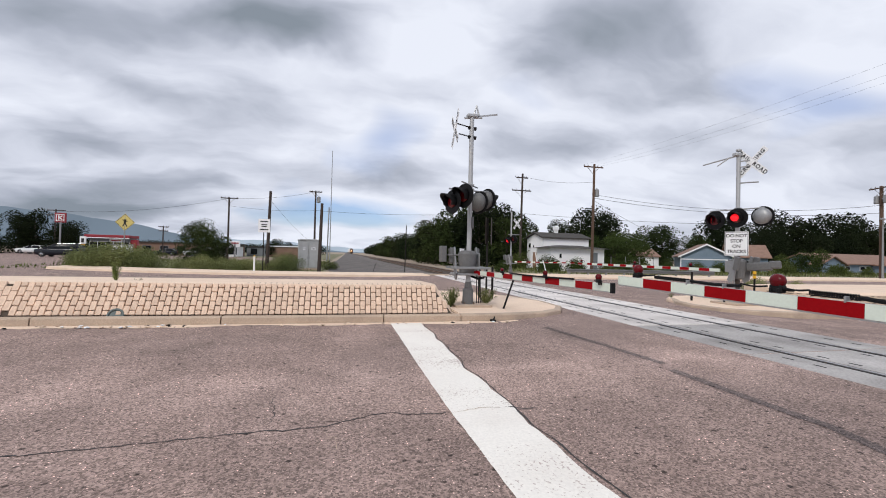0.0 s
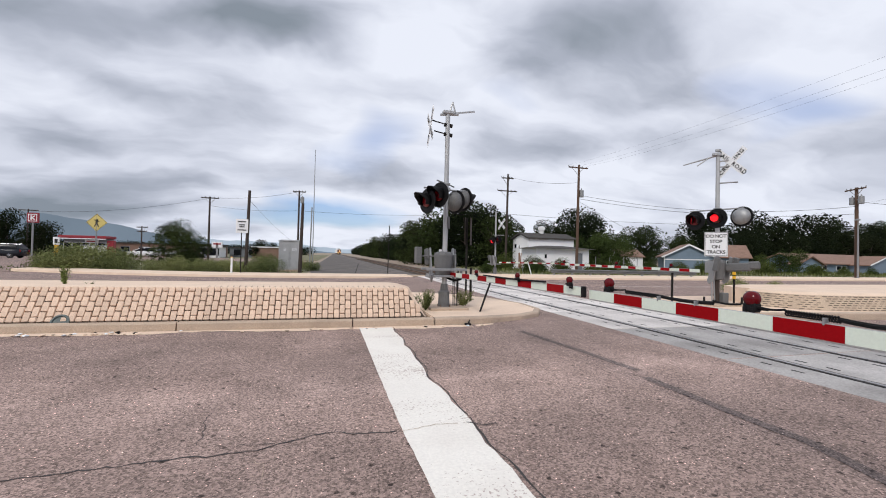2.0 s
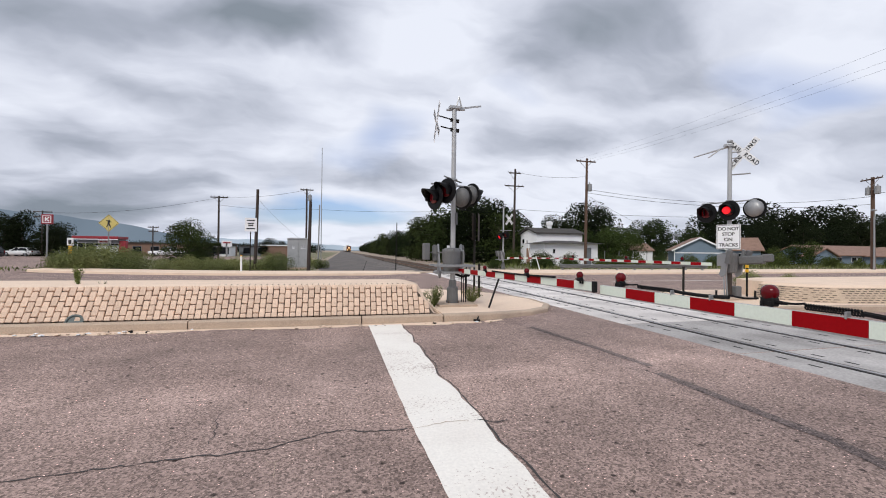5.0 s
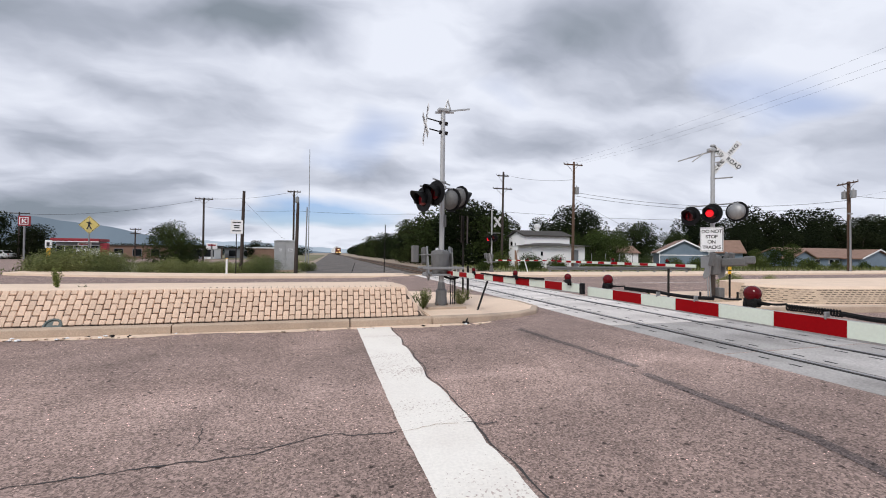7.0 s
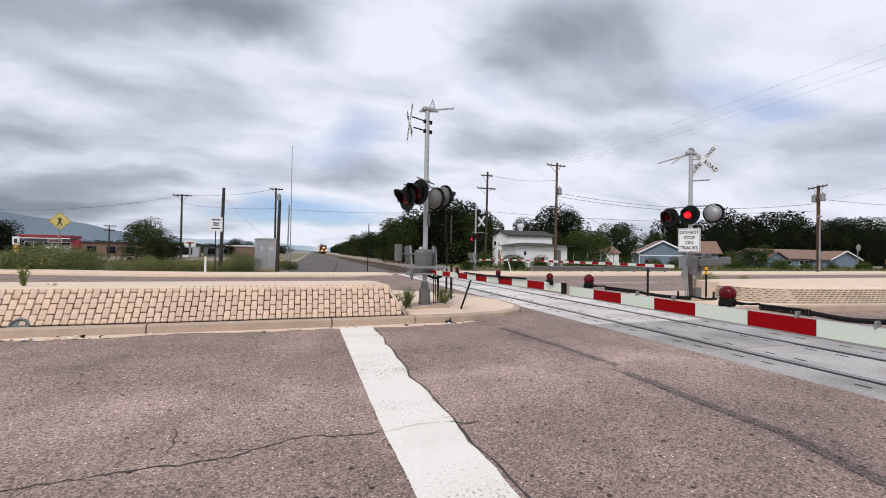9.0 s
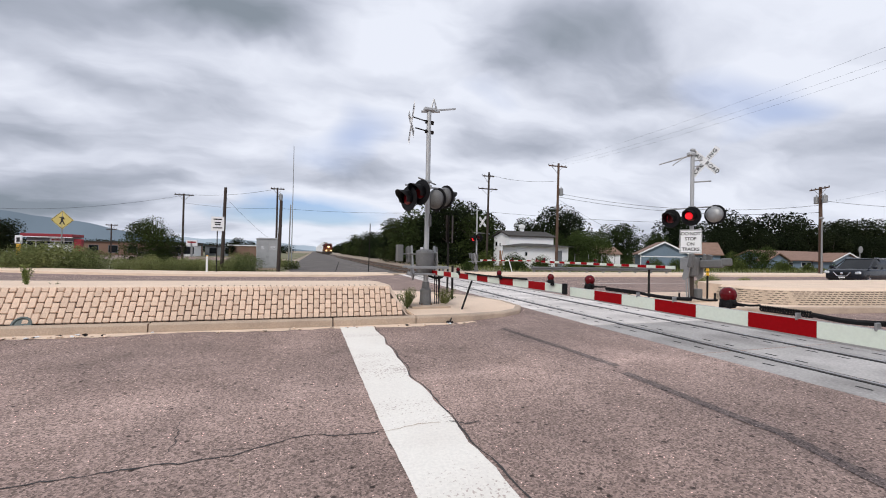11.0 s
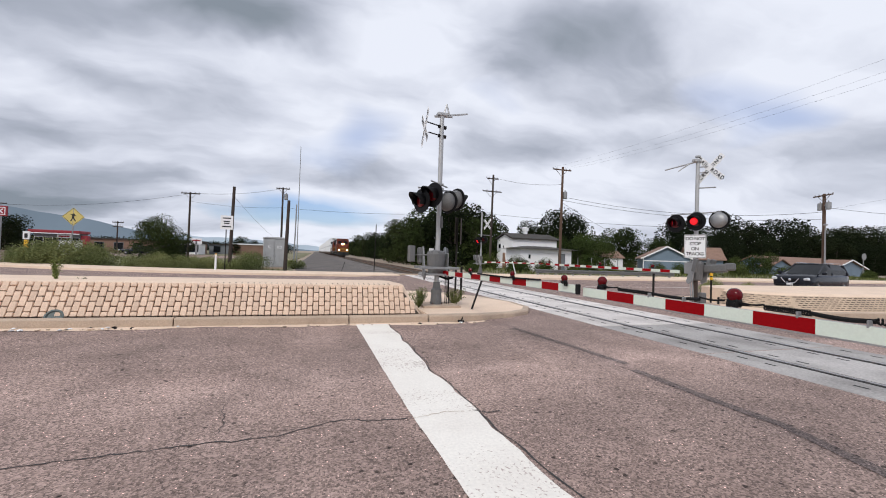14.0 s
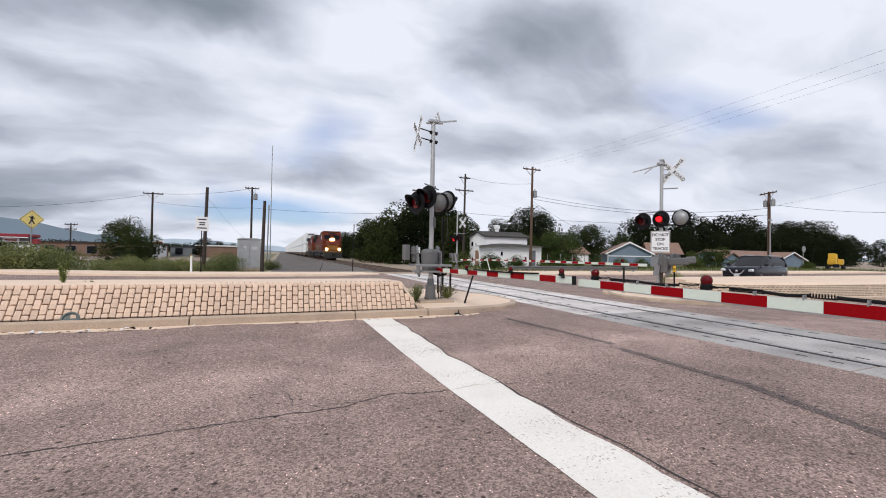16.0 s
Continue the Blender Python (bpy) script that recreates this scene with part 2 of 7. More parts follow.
def paint_material(name, color, *rest):
    """Road paint, flaked down to the stones in bands across the line."""
    m = material(name, color, *rest)
    nt = m.node_tree
    N, L = nt.nodes.new, nt.links.new
    b = nt.nodes["Principled BSDF"]
    tc = N("ShaderNodeTexCoord")
    mp = N("ShaderNodeMapping")
    mp.inputs["Scale"].default_value = (0.25, 1.5, 0.0)
    L(tc.outputs["Object"], mp.inputs["Vector"])
    band, chips = N("ShaderNodeTexNoise"), N("ShaderNodeTexNoise")
    band.inputs["Scale"].default_value, band.inputs["Detail"].default_value = 1.0, 3
    chips.inputs["Scale"].default_value, chips.inputs["Detail"].default_value = 42, 3
    L(mp.outputs[0], band.inputs["Vector"])
    L(tc.outputs["Object"], chips.inputs["Vector"])
    add = N("ShaderNodeMath")
    add.operation = "MULTIPLY_ADD"
    L(band.outputs["Fac"], add.inputs[0])
    add.inputs[1].default_value = 0.9
    L(chips.outputs["Fac"], add.inputs[2])
    mr = N("ShaderNodeMapRange")
    mr.inputs["From Min"].default_value, mr.inputs["From Max"].default_value = 1.09, 1.17
    L(add.outputs[0], mr.inputs["Value"])
    half = N("ShaderNodeMath")
    half.operation = "MULTIPLY"
    L(mr.outputs[0], half.inputs[0])
    half.inputs[1].default_value = 0.75
    mix = N("ShaderNodeMixRGB")
    L(half.outputs[0], mix.inputs[0])
    L(b.inputs["Base Color"].links[0].from_socket, mix.inputs[1])
    mix.inputs[2].default_value = (0.36, 0.27, 0.235, 1)
    L(mix.outputs[0], b.inputs["Base Color"])
    return m


ASPHALT = asphalt_material("asphalt", (0.245, 0.180, 0.158), (0.35, 0.252, 0.218))
TAR = material("tar", (0.045, 0.04, 0.04), 0.85, 0, 0.2, 6, 60, 0.2)
SKID = asphalt_material("tyre_worn_asphalt", (0.142, 0.112, 0.104), (0.182, 0.142, 0.13))
PAINT = paint_material("road_paint", (0.79, 0.755, 0.695), 0.75, 0, 0.07, 2.2, 40, 0.3, (0.56, 0.50, 0.455))
CONCRETE = material("sandy_concrete", (0.74, 0.575, 0.44), 0.9, 0, 0.12, 1.2, 45, 0.3, (0.52, 0.39, 0.30))
# Darker than the cap: fine joints and their shade are in this tone.
FACE = material("stamped_face_with_shade", (0.50, 0.385, 0.285), 0.92, 0, 0.2, 2.5, 40, 0.5, (0.36, 0.275, 0.205))
KERB = material("kerb_concrete", (0.46, 0.355, 0.27), 0.9, 0, 0.18, 2.2, 50, 0.35, (0.29, 0.225, 0.175))
STONE = material("stamped_stone", (0.72, 0.53, 0.40), 0.88, 0, 0.16, 4, 60, 0.55, (0.54, 0.40, 0.30), pieces=0.10)
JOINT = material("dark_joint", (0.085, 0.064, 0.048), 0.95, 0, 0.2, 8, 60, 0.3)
PANEL = material("crossing_concrete", (0.40, 0.38, 0.365), 0.85, 0, 0.25, 0.9, 30, 0.35, (0.17, 0.158, 0.15), pieces=0.16)
PANEL_DUSTY = material("dusty_crossing_concrete", (0.64, 0.60, 0.57), 0.88, 0, 0.2, 0.9, 30, 0.35, (0.33, 0.305, 0.29), pieces=0.12)
RUBBER = material("black_rubber", (0.012, 0.012, 0.013), 0.8, 0, 0.2, 8, 60, 0.2, spec=0.15)
RAIL = material("rail_steel", (0.38, 0.36, 0.35), 0.35, 0.9, 0.15, 4, 50, 0.1)
RUST = material("rusty_rail", (0.16, 0.10, 0.07), 0.85, 0.2, 0.25, 5, 60, 0.2)
BALLAST = material("ballast_gravel", (0.13, 0.112, 0.10), 0.95, 0, 0.45, 0.6, 6, 0.9, (0.075, 0.064, 0.058))
GRAVEL = material("track_gravel", (0.085, 0.074, 0.068), 0.95, 0, 0.4, 0.5, 6, 0.8, (0.15, 0.128, 0.11))
DIRT = material("dry_ground", (0.33, 0.255, 0.20), 0.95, 0, 0.2, 0.25, 4, 0.6, (0.14, 0.15, 0.065))
VERGE = material("weedy_ground", (0.105, 0.11, 0.045), 0.95, 0, 0.3, 0.35, 7, 0.7, (0.30, 0.25, 0.16))
SLEEPER = material("sleeper_wood", (0.09, 0.07, 0.055), 0.9, 0, 0.25, 4, 40, 0.4, stretch=(1, 6, 1))
GALV = material("galvanised_steel", (0.29, 0.295, 0.30), 0.48, 0.55, 0.12, 3, 40, 0.1, (0.34, 0.34, 0.34))
ALU = material("weathered_aluminium", (0.42, 0.425, 0.43), 0.5, 0.45, 0.1, 4, 60, 0.08, (0.38, 0.38, 0.38))
SILVER = material("silver_paint", (0.135, 0.135, 0.136), 0.6, 0.2, 0.2, 3, 40, 0.1, (0.11, 0.11, 0.11))
BLACK = material("black_enamel", (0.007, 0.007, 0.008), 0.6, 0, 0.2, 5, 50, 0.05, spec=0.2)
DARKPOST = material("dark_post", (0.018, 0.016, 0.015), 0.8, 0, 0.2, 5, 50, 0.1, spec=0.2)
REDTAPE = material("red_sheeting", (0.27, 0.002, 0.005), 0.55, 0, 0.08, 3, 50, 0.03, (0.22, 0.002, 0.005), spec=0.08)
WHITETAPE = material("white_sheeting", (0.66, 0.73, 0.64), 0.42, 0, 0.05, 3, 50, 0.03, (0.55, 0.60, 0.53))
WHITEMETAL = material("white_sign_face", (0.78, 0.79, 0.80), 0.45, 0, 0.04, 3, 50, 0.02)
INK = material("black_ink", (0.012, 0.012, 0.014), 0.5, 0, 0.05, 3, 50, 0)
YELLOW = material("sign_yellow", (0.62, 0.50, 0.16), 0.5, 0, 0.05, 3, 50, 0.02)
YELLOWTAPE = material("yellow_tape", (0.75, 0.42, 0.02), 0.5, 0, 0.05, 3, 50, 0.02)
LENS = material("red_lens", (0.16, 0.004, 0.006), 0.15, 0, 0.1, 8, 60, 0.0)
LENSLIT = glow("lit_red_lens", (0.85, 0.008, 0.016), 0.9)
LENSDIM = glow("dim_red_lens", (0.12, 0.002, 0.005), 0.03)
LAMPRED = material("gate_lamp_red", (0.10, 0.001, 0.004), 0.2, 0, 0.1, 6, 60, 0.03, spec=0.25)
CABINET = material("cabinet_steel", (0.42, 0.425, 0.43), 0.5, 0.3, 0.1, 3, 40, 0.05)
POLEWOOD = material("creosoted_pole", (0.05, 0.036, 0.03), 0.95, 0, 0.25, 3, 30, 0.3, stretch=(8, 8, 0.6))
POLETAN = material("tan_pole", (0.105, 0.062, 0.042), 0.9, 0, 0.2, 3, 30, 0.3, stretch=(8, 8, 0.6))
BARK = material("bark", (0.075, 0.06, 0.048), 0.95, 0, 0.25, 5, 30, 0.5, stretch=(6, 6, 1))
WHITEWALL = material("white_painted_wall", (0.84, 0.84, 0.85), 0.85, 0, 0.05, 0.8, 25, 0.15, (0.62, 0.61, 0.60))
ROOFDARK = material("dark_roof", (0.05, 0.045, 0.04), 0.9, 0, 0.2, 2, 30, 0.3)
ROOFBROWN = material("brown_shingles", (0.235, 0.145, 0.108), 0.95, 0, 0.15, 1.5, 25, 0.3)
BLUEWALL = material("blue_siding", (0.155, 0.21, 0.27), 0.8, 0, 0.08, 1, 20, 0.1)
GREYWALL = material("grey_siding", (0.17, 0.185, 0.20), 0.8, 0, 0.1, 1, 20, 0.1)
TRIM = material("white_trim", (0.76, 0.77, 0.78), 0.6, 0, 0.04, 2, 30, 0.05)
GLASS = material("dark_window", (0.010, 0.012, 0.014), 0.1, 0, 0.1, 2, 20, 0.0, spec=0.12)
DOORBROWN = material("brown_door", (0.30, 0.17, 0.11), 0.7, 0, 0.15, 2, 30, 0.1)
BRICKWALL = material("brown_brick_wall", (0.22, 0.135, 0.10), 0.9, 0, 0.12, 1, 15, 0.2)
REDROOF = material("red_fascia", (0.26, 0.014, 0.025), 0.5, 0, 0.06, 1, 20, 0.05)
CARBLACK = material("black_car_paint", (0.012, 0.014, 0.02), 0.2, 0.0, 0.05, 2, 20, 0.0, spec=0.3)
CARWHITE = material("white_car_paint", (0.70, 0.71, 0.72), 0.25, 0.0, 0.04, 2, 20, 0.0, spec=0.7)
CHROME = material("chrome", (0.72, 0.73, 0.75), 0.18, 1.0, 0.05, 3, 30, 0.0)
HEADLAMP = material("clear_headlamp", (0.75, 0.78, 0.82), 0.12, 0.3, 0.05, 6, 30, 0.0)
TYRE = material("tyre_rubber", (0.02, 0.02, 0.021), 0.85, 0, 0.2, 6, 60, 0.2)
LOCOORANGE = material("locomotive_orange", (0.115, 0.02, 0.008), 0.6, 0, 0.15, 0.8, 14, 0.05, (0.16, 0.03, 0.012), spec=0.25)
LOCOBLACK = material("locomotive_black", (0.022, 0.021, 0.02), 0.6, 0, 0.2, 1, 14, 0.1)
LOCOYELLOW = material("locomotive_yellow", (0.22, 0.10, 0.015), 0.5, 0, 0.1, 1, 14, 0.05)
BOXWHITE = material("white_container", (0.74, 0.75, 0.76), 0.55, 0, 0.06, 0.5, 10, 0.05, (0.55, 0.55, 0.54))
WELLCAR = material("wagon_rust", (0.11, 0.075, 0.055), 0.85, 0, 0.2, 1, 14, 0.15)
HEADLIGHT = glow("headlight", (1.0, 0.66, 0.26), 5.0)
EXCAVATOR = material("excavator_yellow", (0.62, 0.36, 0.02), 0.5, 0, 0.1, 2, 20, 0.05)
LEAF = leaf_material("leaf_green", (0.028, 0.042, 0.013), (0.015, 0.023, 0.008))
LEAF_LIGHT = leaf_material("leaf_light", (0.048, 0.068, 0.019), (0.027, 0.042, 0.013))
LEAF_DARK = leaf_material("leaf_dark", (0.013, 0.019, 0.0075), (0.007, 0.011, 0.005))
WEED = leaf_material("weed_green", (0.08, 0.098, 0.034), (0.052, 0.066, 0.024))
SPRIG = leaf_material("sprig_green", (0.24, 0.27, 0.085), (0.18, 0.21, 0.06))
SPIKY = leaf_material("dusty_weed_green", (0.13, 0.15, 0.06), (0.085, 0.105, 0.04))
SAGE = leaf_material("sage_green", (0.165, 0.185, 0.075), (0.115, 0.135, 0.053))


# Emissive hill colour: the distance haze is mixed straight into it.
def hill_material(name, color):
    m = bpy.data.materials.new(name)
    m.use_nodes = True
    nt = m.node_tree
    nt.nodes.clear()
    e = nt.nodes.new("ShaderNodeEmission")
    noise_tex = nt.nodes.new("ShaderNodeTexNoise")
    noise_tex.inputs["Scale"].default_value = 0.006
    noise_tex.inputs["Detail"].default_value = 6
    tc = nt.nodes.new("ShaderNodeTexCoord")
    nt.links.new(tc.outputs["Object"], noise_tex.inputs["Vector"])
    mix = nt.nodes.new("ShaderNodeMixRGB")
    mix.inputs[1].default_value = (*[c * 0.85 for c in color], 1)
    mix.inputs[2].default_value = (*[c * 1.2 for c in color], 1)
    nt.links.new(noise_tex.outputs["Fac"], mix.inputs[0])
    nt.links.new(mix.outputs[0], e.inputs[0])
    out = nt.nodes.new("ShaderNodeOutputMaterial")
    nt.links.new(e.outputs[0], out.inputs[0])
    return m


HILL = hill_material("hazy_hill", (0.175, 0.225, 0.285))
HILLFAR = hill_material("hazy_far_hill", (0.42, 0.50, 0.60))


# ---- mesh helpers ----
def part(name, bm, mat, parent=None, label="", smooth=False):
    me = bpy.data.meshes.new(name)
    bm.normal_update()
    if smooth:
        for f in bm.faces:
            f.smooth = True
    bm.to_mesh(me)
    bm.free()
    me.materials.append(mat)
    ob = new(name, me)
    if parent:
        ob.parent = parent
    if label:
        tagged(ob, label)
    return ob


def thing(name, label, category, at=None, group="", kind=""):
    ob = new(name)
    ob.empty_display_size = 0.2
    if at is not None:
        ob.matrix_basis = at
    return tagged(ob, label, category, group, kind)


def B():
    return bmesh.new()


def box(bm, cx, cy, cz, sx, sy, sz, bevel=0.0, m=None):
    r = bmesh.ops.create_cube(bm, size=1.0)
    vs = r["verts"]
    bmesh.ops.scale(bm, vec=(sx, sy, sz), verts=vs)
    if bevel:
        es = list({e for v in vs for e in v.link_edges})
        rb = bmesh.ops.bevel(bm, geom=es, offset=bevel, segments=1, affect="EDGES")
        vs = list({v for f in rb["faces"] for v in f.verts} | {v for v in vs if v.is_valid})
    bmesh.ops.translate(bm, vec=(cx, cy, cz), verts=vs)
    if m is not None:
        bmesh.ops.transform(bm, matrix=m, verts=vs)
    return bm


def rod(bm, p0, p1, r0, r1=None, seg=10):
    r1 = r0 if r1 is None else r1
    p0, p1 = Vector(p0), Vector(p1)
    d = p1 - p0
    q = d.to_track_quat("Z", "Y").to_matrix()
    rings = []
    for p, r in ((p0, r0), (p1, r1)):
        rings.append([bm.verts.new(p + q @ Vector((r * math.cos(a), r * math.sin(a), 0))) for a in (2 * math.pi * i / seg for i in range(seg))])
    for i in range(seg):
        j = (i + 1) % seg
        bm.faces.new((rings[0][i], rings[0][j], rings[1][j], rings[1][i]))
    bm.faces.new(rings[0][::-1])
    bm.faces.new(rings[1])
    return bm


def lathe(bm, profile, seg=16, m=None):
    """profile: (radius, height) pairs, turned round z."""
    rings = []
    for r, z in profile:
        rings.append([bm.verts.new((r * math.cos(2 * math.pi * i / seg), r * math.sin(2 * math.pi * i / seg), z)) for i in range(seg)])
    for a, b in zip(rings, rings[1:]):
        for i in range(seg):
            j = (i + 1) % seg
            bm.faces.new((a[i], a[j], b[j], b[i]))
    bm.faces.new(rings[0][::-1])
    bm.faces.new(rings[-1])
    if m is not None:
        bmesh.ops.transform(bm, matrix=m, verts=[v for r in rings for v in r])
    return bm


def prism(bm, outline, z0, z1):
    lo = [bm.verts.new((x, y, z0)) for x, y in outline]
    hi = [bm.verts.new((x, y, z1)) for x, y in outline]
    n = len(outline)
    for i in range(n):
        j = (i + 1) % n
        bm.faces.new((lo[i], lo[j], hi[j], hi[i]))
    bm.faces.new(hi)
    bm.faces.new(lo[::-1])
    return bm


def tube(bm, pts, r, seg=5):
    """A bent round bar through the points, in one piece."""
    pts = [Vector(p) for p in pts]
    rings = []
    for i, p in enumerate(pts):
        d = (pts[min(len(pts) - 1, i + 1)] - pts[max(0, i - 1)]).normalized()
        side = d.cross(Vector((0.31, 0.17, 0.93)))
        side.normalize()
        up = side.cross(d)
        rings.append([bm.verts.new(p + r * (math.cos(a) * side + math.sin(a) * up)) for a in (2 * math.pi * k / seg for k in range(seg))])
    for a, b in zip(rings, rings[1:]):
        for i in range(seg):
            j = (i + 1) % seg
            bm.faces.new((a[i], a[j], b[j], b[i]))
    bm.faces.new(rings[0][::-1])
    bm.faces.new(rings[-1])
    return bm


def strip(bm, pts, width, z, thick=0.004):
    """A flat band along a line of (x, y, width factor) on the road."""
    left, right = [], []
    for i, (x, y, w) in enumerate(pts):
        a, b = pts[max(0, i - 1)], pts[min(len(pts) - 1, i + 1)]
        d = Vector((b[0] - a[0], b[1] - a[1]))
        d.normalize()
        nx, ny = -d.y * width * w / 2, d.x * width * w / 2
        left.append(bm.verts.new((x + nx, y + ny, z(x + nx, y + ny) + thick)))
        right.append(bm.verts.new((x - nx, y - ny, z(x - nx, y - ny) + thick)))
    for i in range(len(pts) - 1):
        bm.faces.new((right[i], right[i + 1], left[i + 1], left[i]))
    return bm


def lettering(text, size, mat, parent, m, name="lettering", space=1.0):
    cu = bpy.data.curves.new("text", "FONT")
    cu.body, cu.size, cu.align_x, cu.align_y, cu.extrude, cu.space_character = text, size, "CENTER", "CENTER", 0.001, space
    cu.offset = size * 0.022
    tmp = new("text", cu)
    me = bpy.data.meshes.new_from_object(tmp)
    bpy.data.objects.remove(tmp)
    bpy.data.curves.remove(cu)
    me.materials.clear()
    me.materials.append(mat)
    ob = new(name, me)
    ob.parent = parent
    ob.matrix_basis = m
    return ob


def smooth01(a, b, x):
    t = min(1.0, max(0.0, (x - a) / (b - a)))
    return t * t * (3 - 2 * t)


def road_z(x, y):
    """Road surface: it rises a little to the rails and to the kerb of the median."""
    hump = 0.098 * smooth01(-4.6, -1.75, x) * (1 - smooth01(2.9, 6.0, x))
    gutter = 0.05 * smooth01(1.0, 4.7, y) * (1 - smooth01(11.0, 14.0, y)) * (1 - smooth01(-4.0, -2.2, x))
    return max(hump, gutter)


# ---- ground, road, median ----
def sheet(name, xs, ys, zf, mat, label, category="ground"):
    bm = B()
    g = [[bm.verts.new((x, y, zf(x, y))) for x in xs] for y in ys]
    for j in range(len(ys) - 1):
        for i in range(len(xs) - 1):
            bm.faces.new((g[j][i], g[j][i + 1], g[j + 1][i + 1], g[j + 1][i]))
    ob = part(name, bm, mat, smooth=True)
    return tagged(ob, label, category, kind="structure")


def spaced(a, b, step):
    n = max(1, round((b - a) / step))
    return [a + (b - a) * i / n for i in range(n + 1)]


def far_kerb(x):
    """y of the far roadside kerb."""
    if x < -8:
        return 21.8 + 0.018 * (x + 8) ** 2
    return 21.8 + 0.012 * max(0.0, x - 8) ** 1.2


sheet("ground", [-2500, -700, -250, -120] + spaced(-90, 90, 6) + [120, 250, 700, 2500], [-600, -150, -60] + spaced(-40, 130, 5) + [170, 250, 400, 700, 1400, 3000],
      lambda x, y: -0.06 + (0.0 if y < 30 else 0.05 * noise.noise(Vector((x * 0.2, y * 0.2, 0)))), DIRT, "dry sandy ground with patches of weeds")


def build_road():
    xs = [-90, -60, -40, -30, -24] + spaced(-20, 10, 0.5) + [12, 15, 20, 28, 40, 60, 90]
    ys = [-16, -12] + spaced(-9, 26, 0.5)
    bm = B()
    g = [[bm.verts.new((x, y, road_z(x, y))) for x in xs] for y in ys]
    for j in range(len(ys) - 1):
        for i in range(len(xs) - 1):
            cx, cy = (xs[i] + xs[i + 1]) / 2, (ys[j] + ys[j + 1]) / 2
            if cy < far_kerb(cx) + 0.6:
                bm.faces.new((g[j][i], g[j][i + 1], g[j + 1][i + 1], g[j + 1][i]))
    tagged(part("road", bm, ASPHALT, smooth=True), "worn pinkish-grey asphalt road with cracks and tar spots", "road", kind="structure")
    bm = B()
    prism(bm, [(-90, 44), (-60, 44), (-40, 26), (-26, 24), (-24, 30), (-30, 44), (-40, 62), (-14, 63), (-14, 89), (-140, 89), (-140, 44)], -0.1, -0.02)
    tagged(part("side_road", bm, ASPHALT), "grey asphalt side road behind the weedy corner", "road", kind="structure")


build_road()


def build_markings():
    bm = B()
    rnd = random.Random(3)
    ys = spaced(-12.0, 4.62, 0.14)
    l = [(-5.69 - 0.014 * max(0.0, y) + 0.036 * max(0.0, -y) + rnd.uniform(-0.004, 0.004), y) for y in ys]
    wave = lambda y: 0.012 * math.sin(y * 2.3) + 0.024 * max(0.0, -y) - 0.05 * math.exp(-((y - 1.35) / 0.35) ** 2) - 0.03 * math.exp(-((y - 3.1) / 0.25) ** 2) + 0.012 * math.sin(y * 7.1 + 1)
    r = [(-5.06 - 0.012 * y + rnd.uniform(-0.010, 0.010) + wave(y), y) for y in ys]
    lv = [bm.verts.new((x, y, road_z(x, y) + 0.006)) for x, y in l]
    rv = [bm.verts.new((x, y, road_z(x, y) + 0.006)) for x, y in r]
    for i in range(len(ys) - 1):
        bm.faces.new((lv[i], rv[i], rv[i + 1], lv[i + 1]))
    tagged(part("stop_line", bm, PAINT), "broad worn white stop line painted across the lanes", "road marking", kind="structure")
    bm = B()
    pts = [(-5.035 - 0.012 * y + wave(y) + 0.03 * max(0.0, -0.4 - y) + rnd.uniform(-0.012, 0.012), y, rnd.uniform(0.4, 1.6)) for y in ys]
    strip(bm, pts, 0.014, road_z, 0.005)
    tagged(part("road_seam", bm, TAR), "dark open seam along the stop line", "road crack", kind="structure")

    def crack(points, width, mat, name, label, jitter):
        b = B()
        out = []
        for (x0, y0), (x1, y1) in zip(points, points[1:]):
            n = max(2, int(math.hypot(x1 - x0, y1 - y0) / 0.05))
            for k in range(n):
                f = k / n
                out.append((x0 + (x1 - x0) * f + rnd.uniform(-jitter, jitter), y0 + (y1 - y0) * f + rnd.uniform(-jitter, jitter), rnd.uniform(0.5, 1.5) if jitter else rnd.uniform(0.9, 1.1)))
        strip(b, out, width, road_z, 0.009 if "stop line" in label else 0.004)
        tagged(part(name, b, mat), label, "road crack", kind="structure")

    crack([(-10.4, -0.5), (-9.31, -0.27)] + [(-7.29, -0.14), (-7.18, -0.16), (-6.96, -0.13), (-6.83, -0.15), (-6.67, -0.04), (-6.38, 0.05), (-6.23, 0.08), (-6.11, -0.01), (-5.86, -0.02), (-5.69, -0.02)], 0.015, TAR, "road_crack", "long wandering crack in the asphalt", 0.014)
    crack([(-7.33, 0.00), (-7.30, 0.12), (-7.36, 0.51), (-7.36, 0.73)], 0.005, TAR, "road_crack", "fine branching crack in the asphalt", 0.02)
    crack([(-6.83, -0.26), (-6.79, -0.35), (-6.74, -0.42), (-6.73, -0.52), (-6.73, -0.66)], 0.004, KERB, "road_crack", "fine crack filled with pale dust", 0.02)
    crack([(-6.98, 0.01), (-6.80, -0.04), (-6.67, -0.08)], 0.006, TAR, "road_crack", "hair crack in the asphalt", 0.02)
    crack([(-5.69, -0.04), (-5.55, -0.01), (-5.38, 0.03), (-5.13, -0.00)], 0.007, KERB, "road_crack", "hair crack across the stop line", 0.01)
    crack([(-5.11, -0.00), (-4.95, -0.07), (-4.76, -0.05)], 0.012, TAR, "road_crack", "crack running on beyond the stop line", 0.02)
    crack([(-2.70, 3.76), (-2.61, 2.83), (-2.52, 2.01), (-2.48, 1.36), (-2.43, 0.86)], 0.11, SKID, "tyre_mark", "dark rubbed streak along the lane", 0.0)
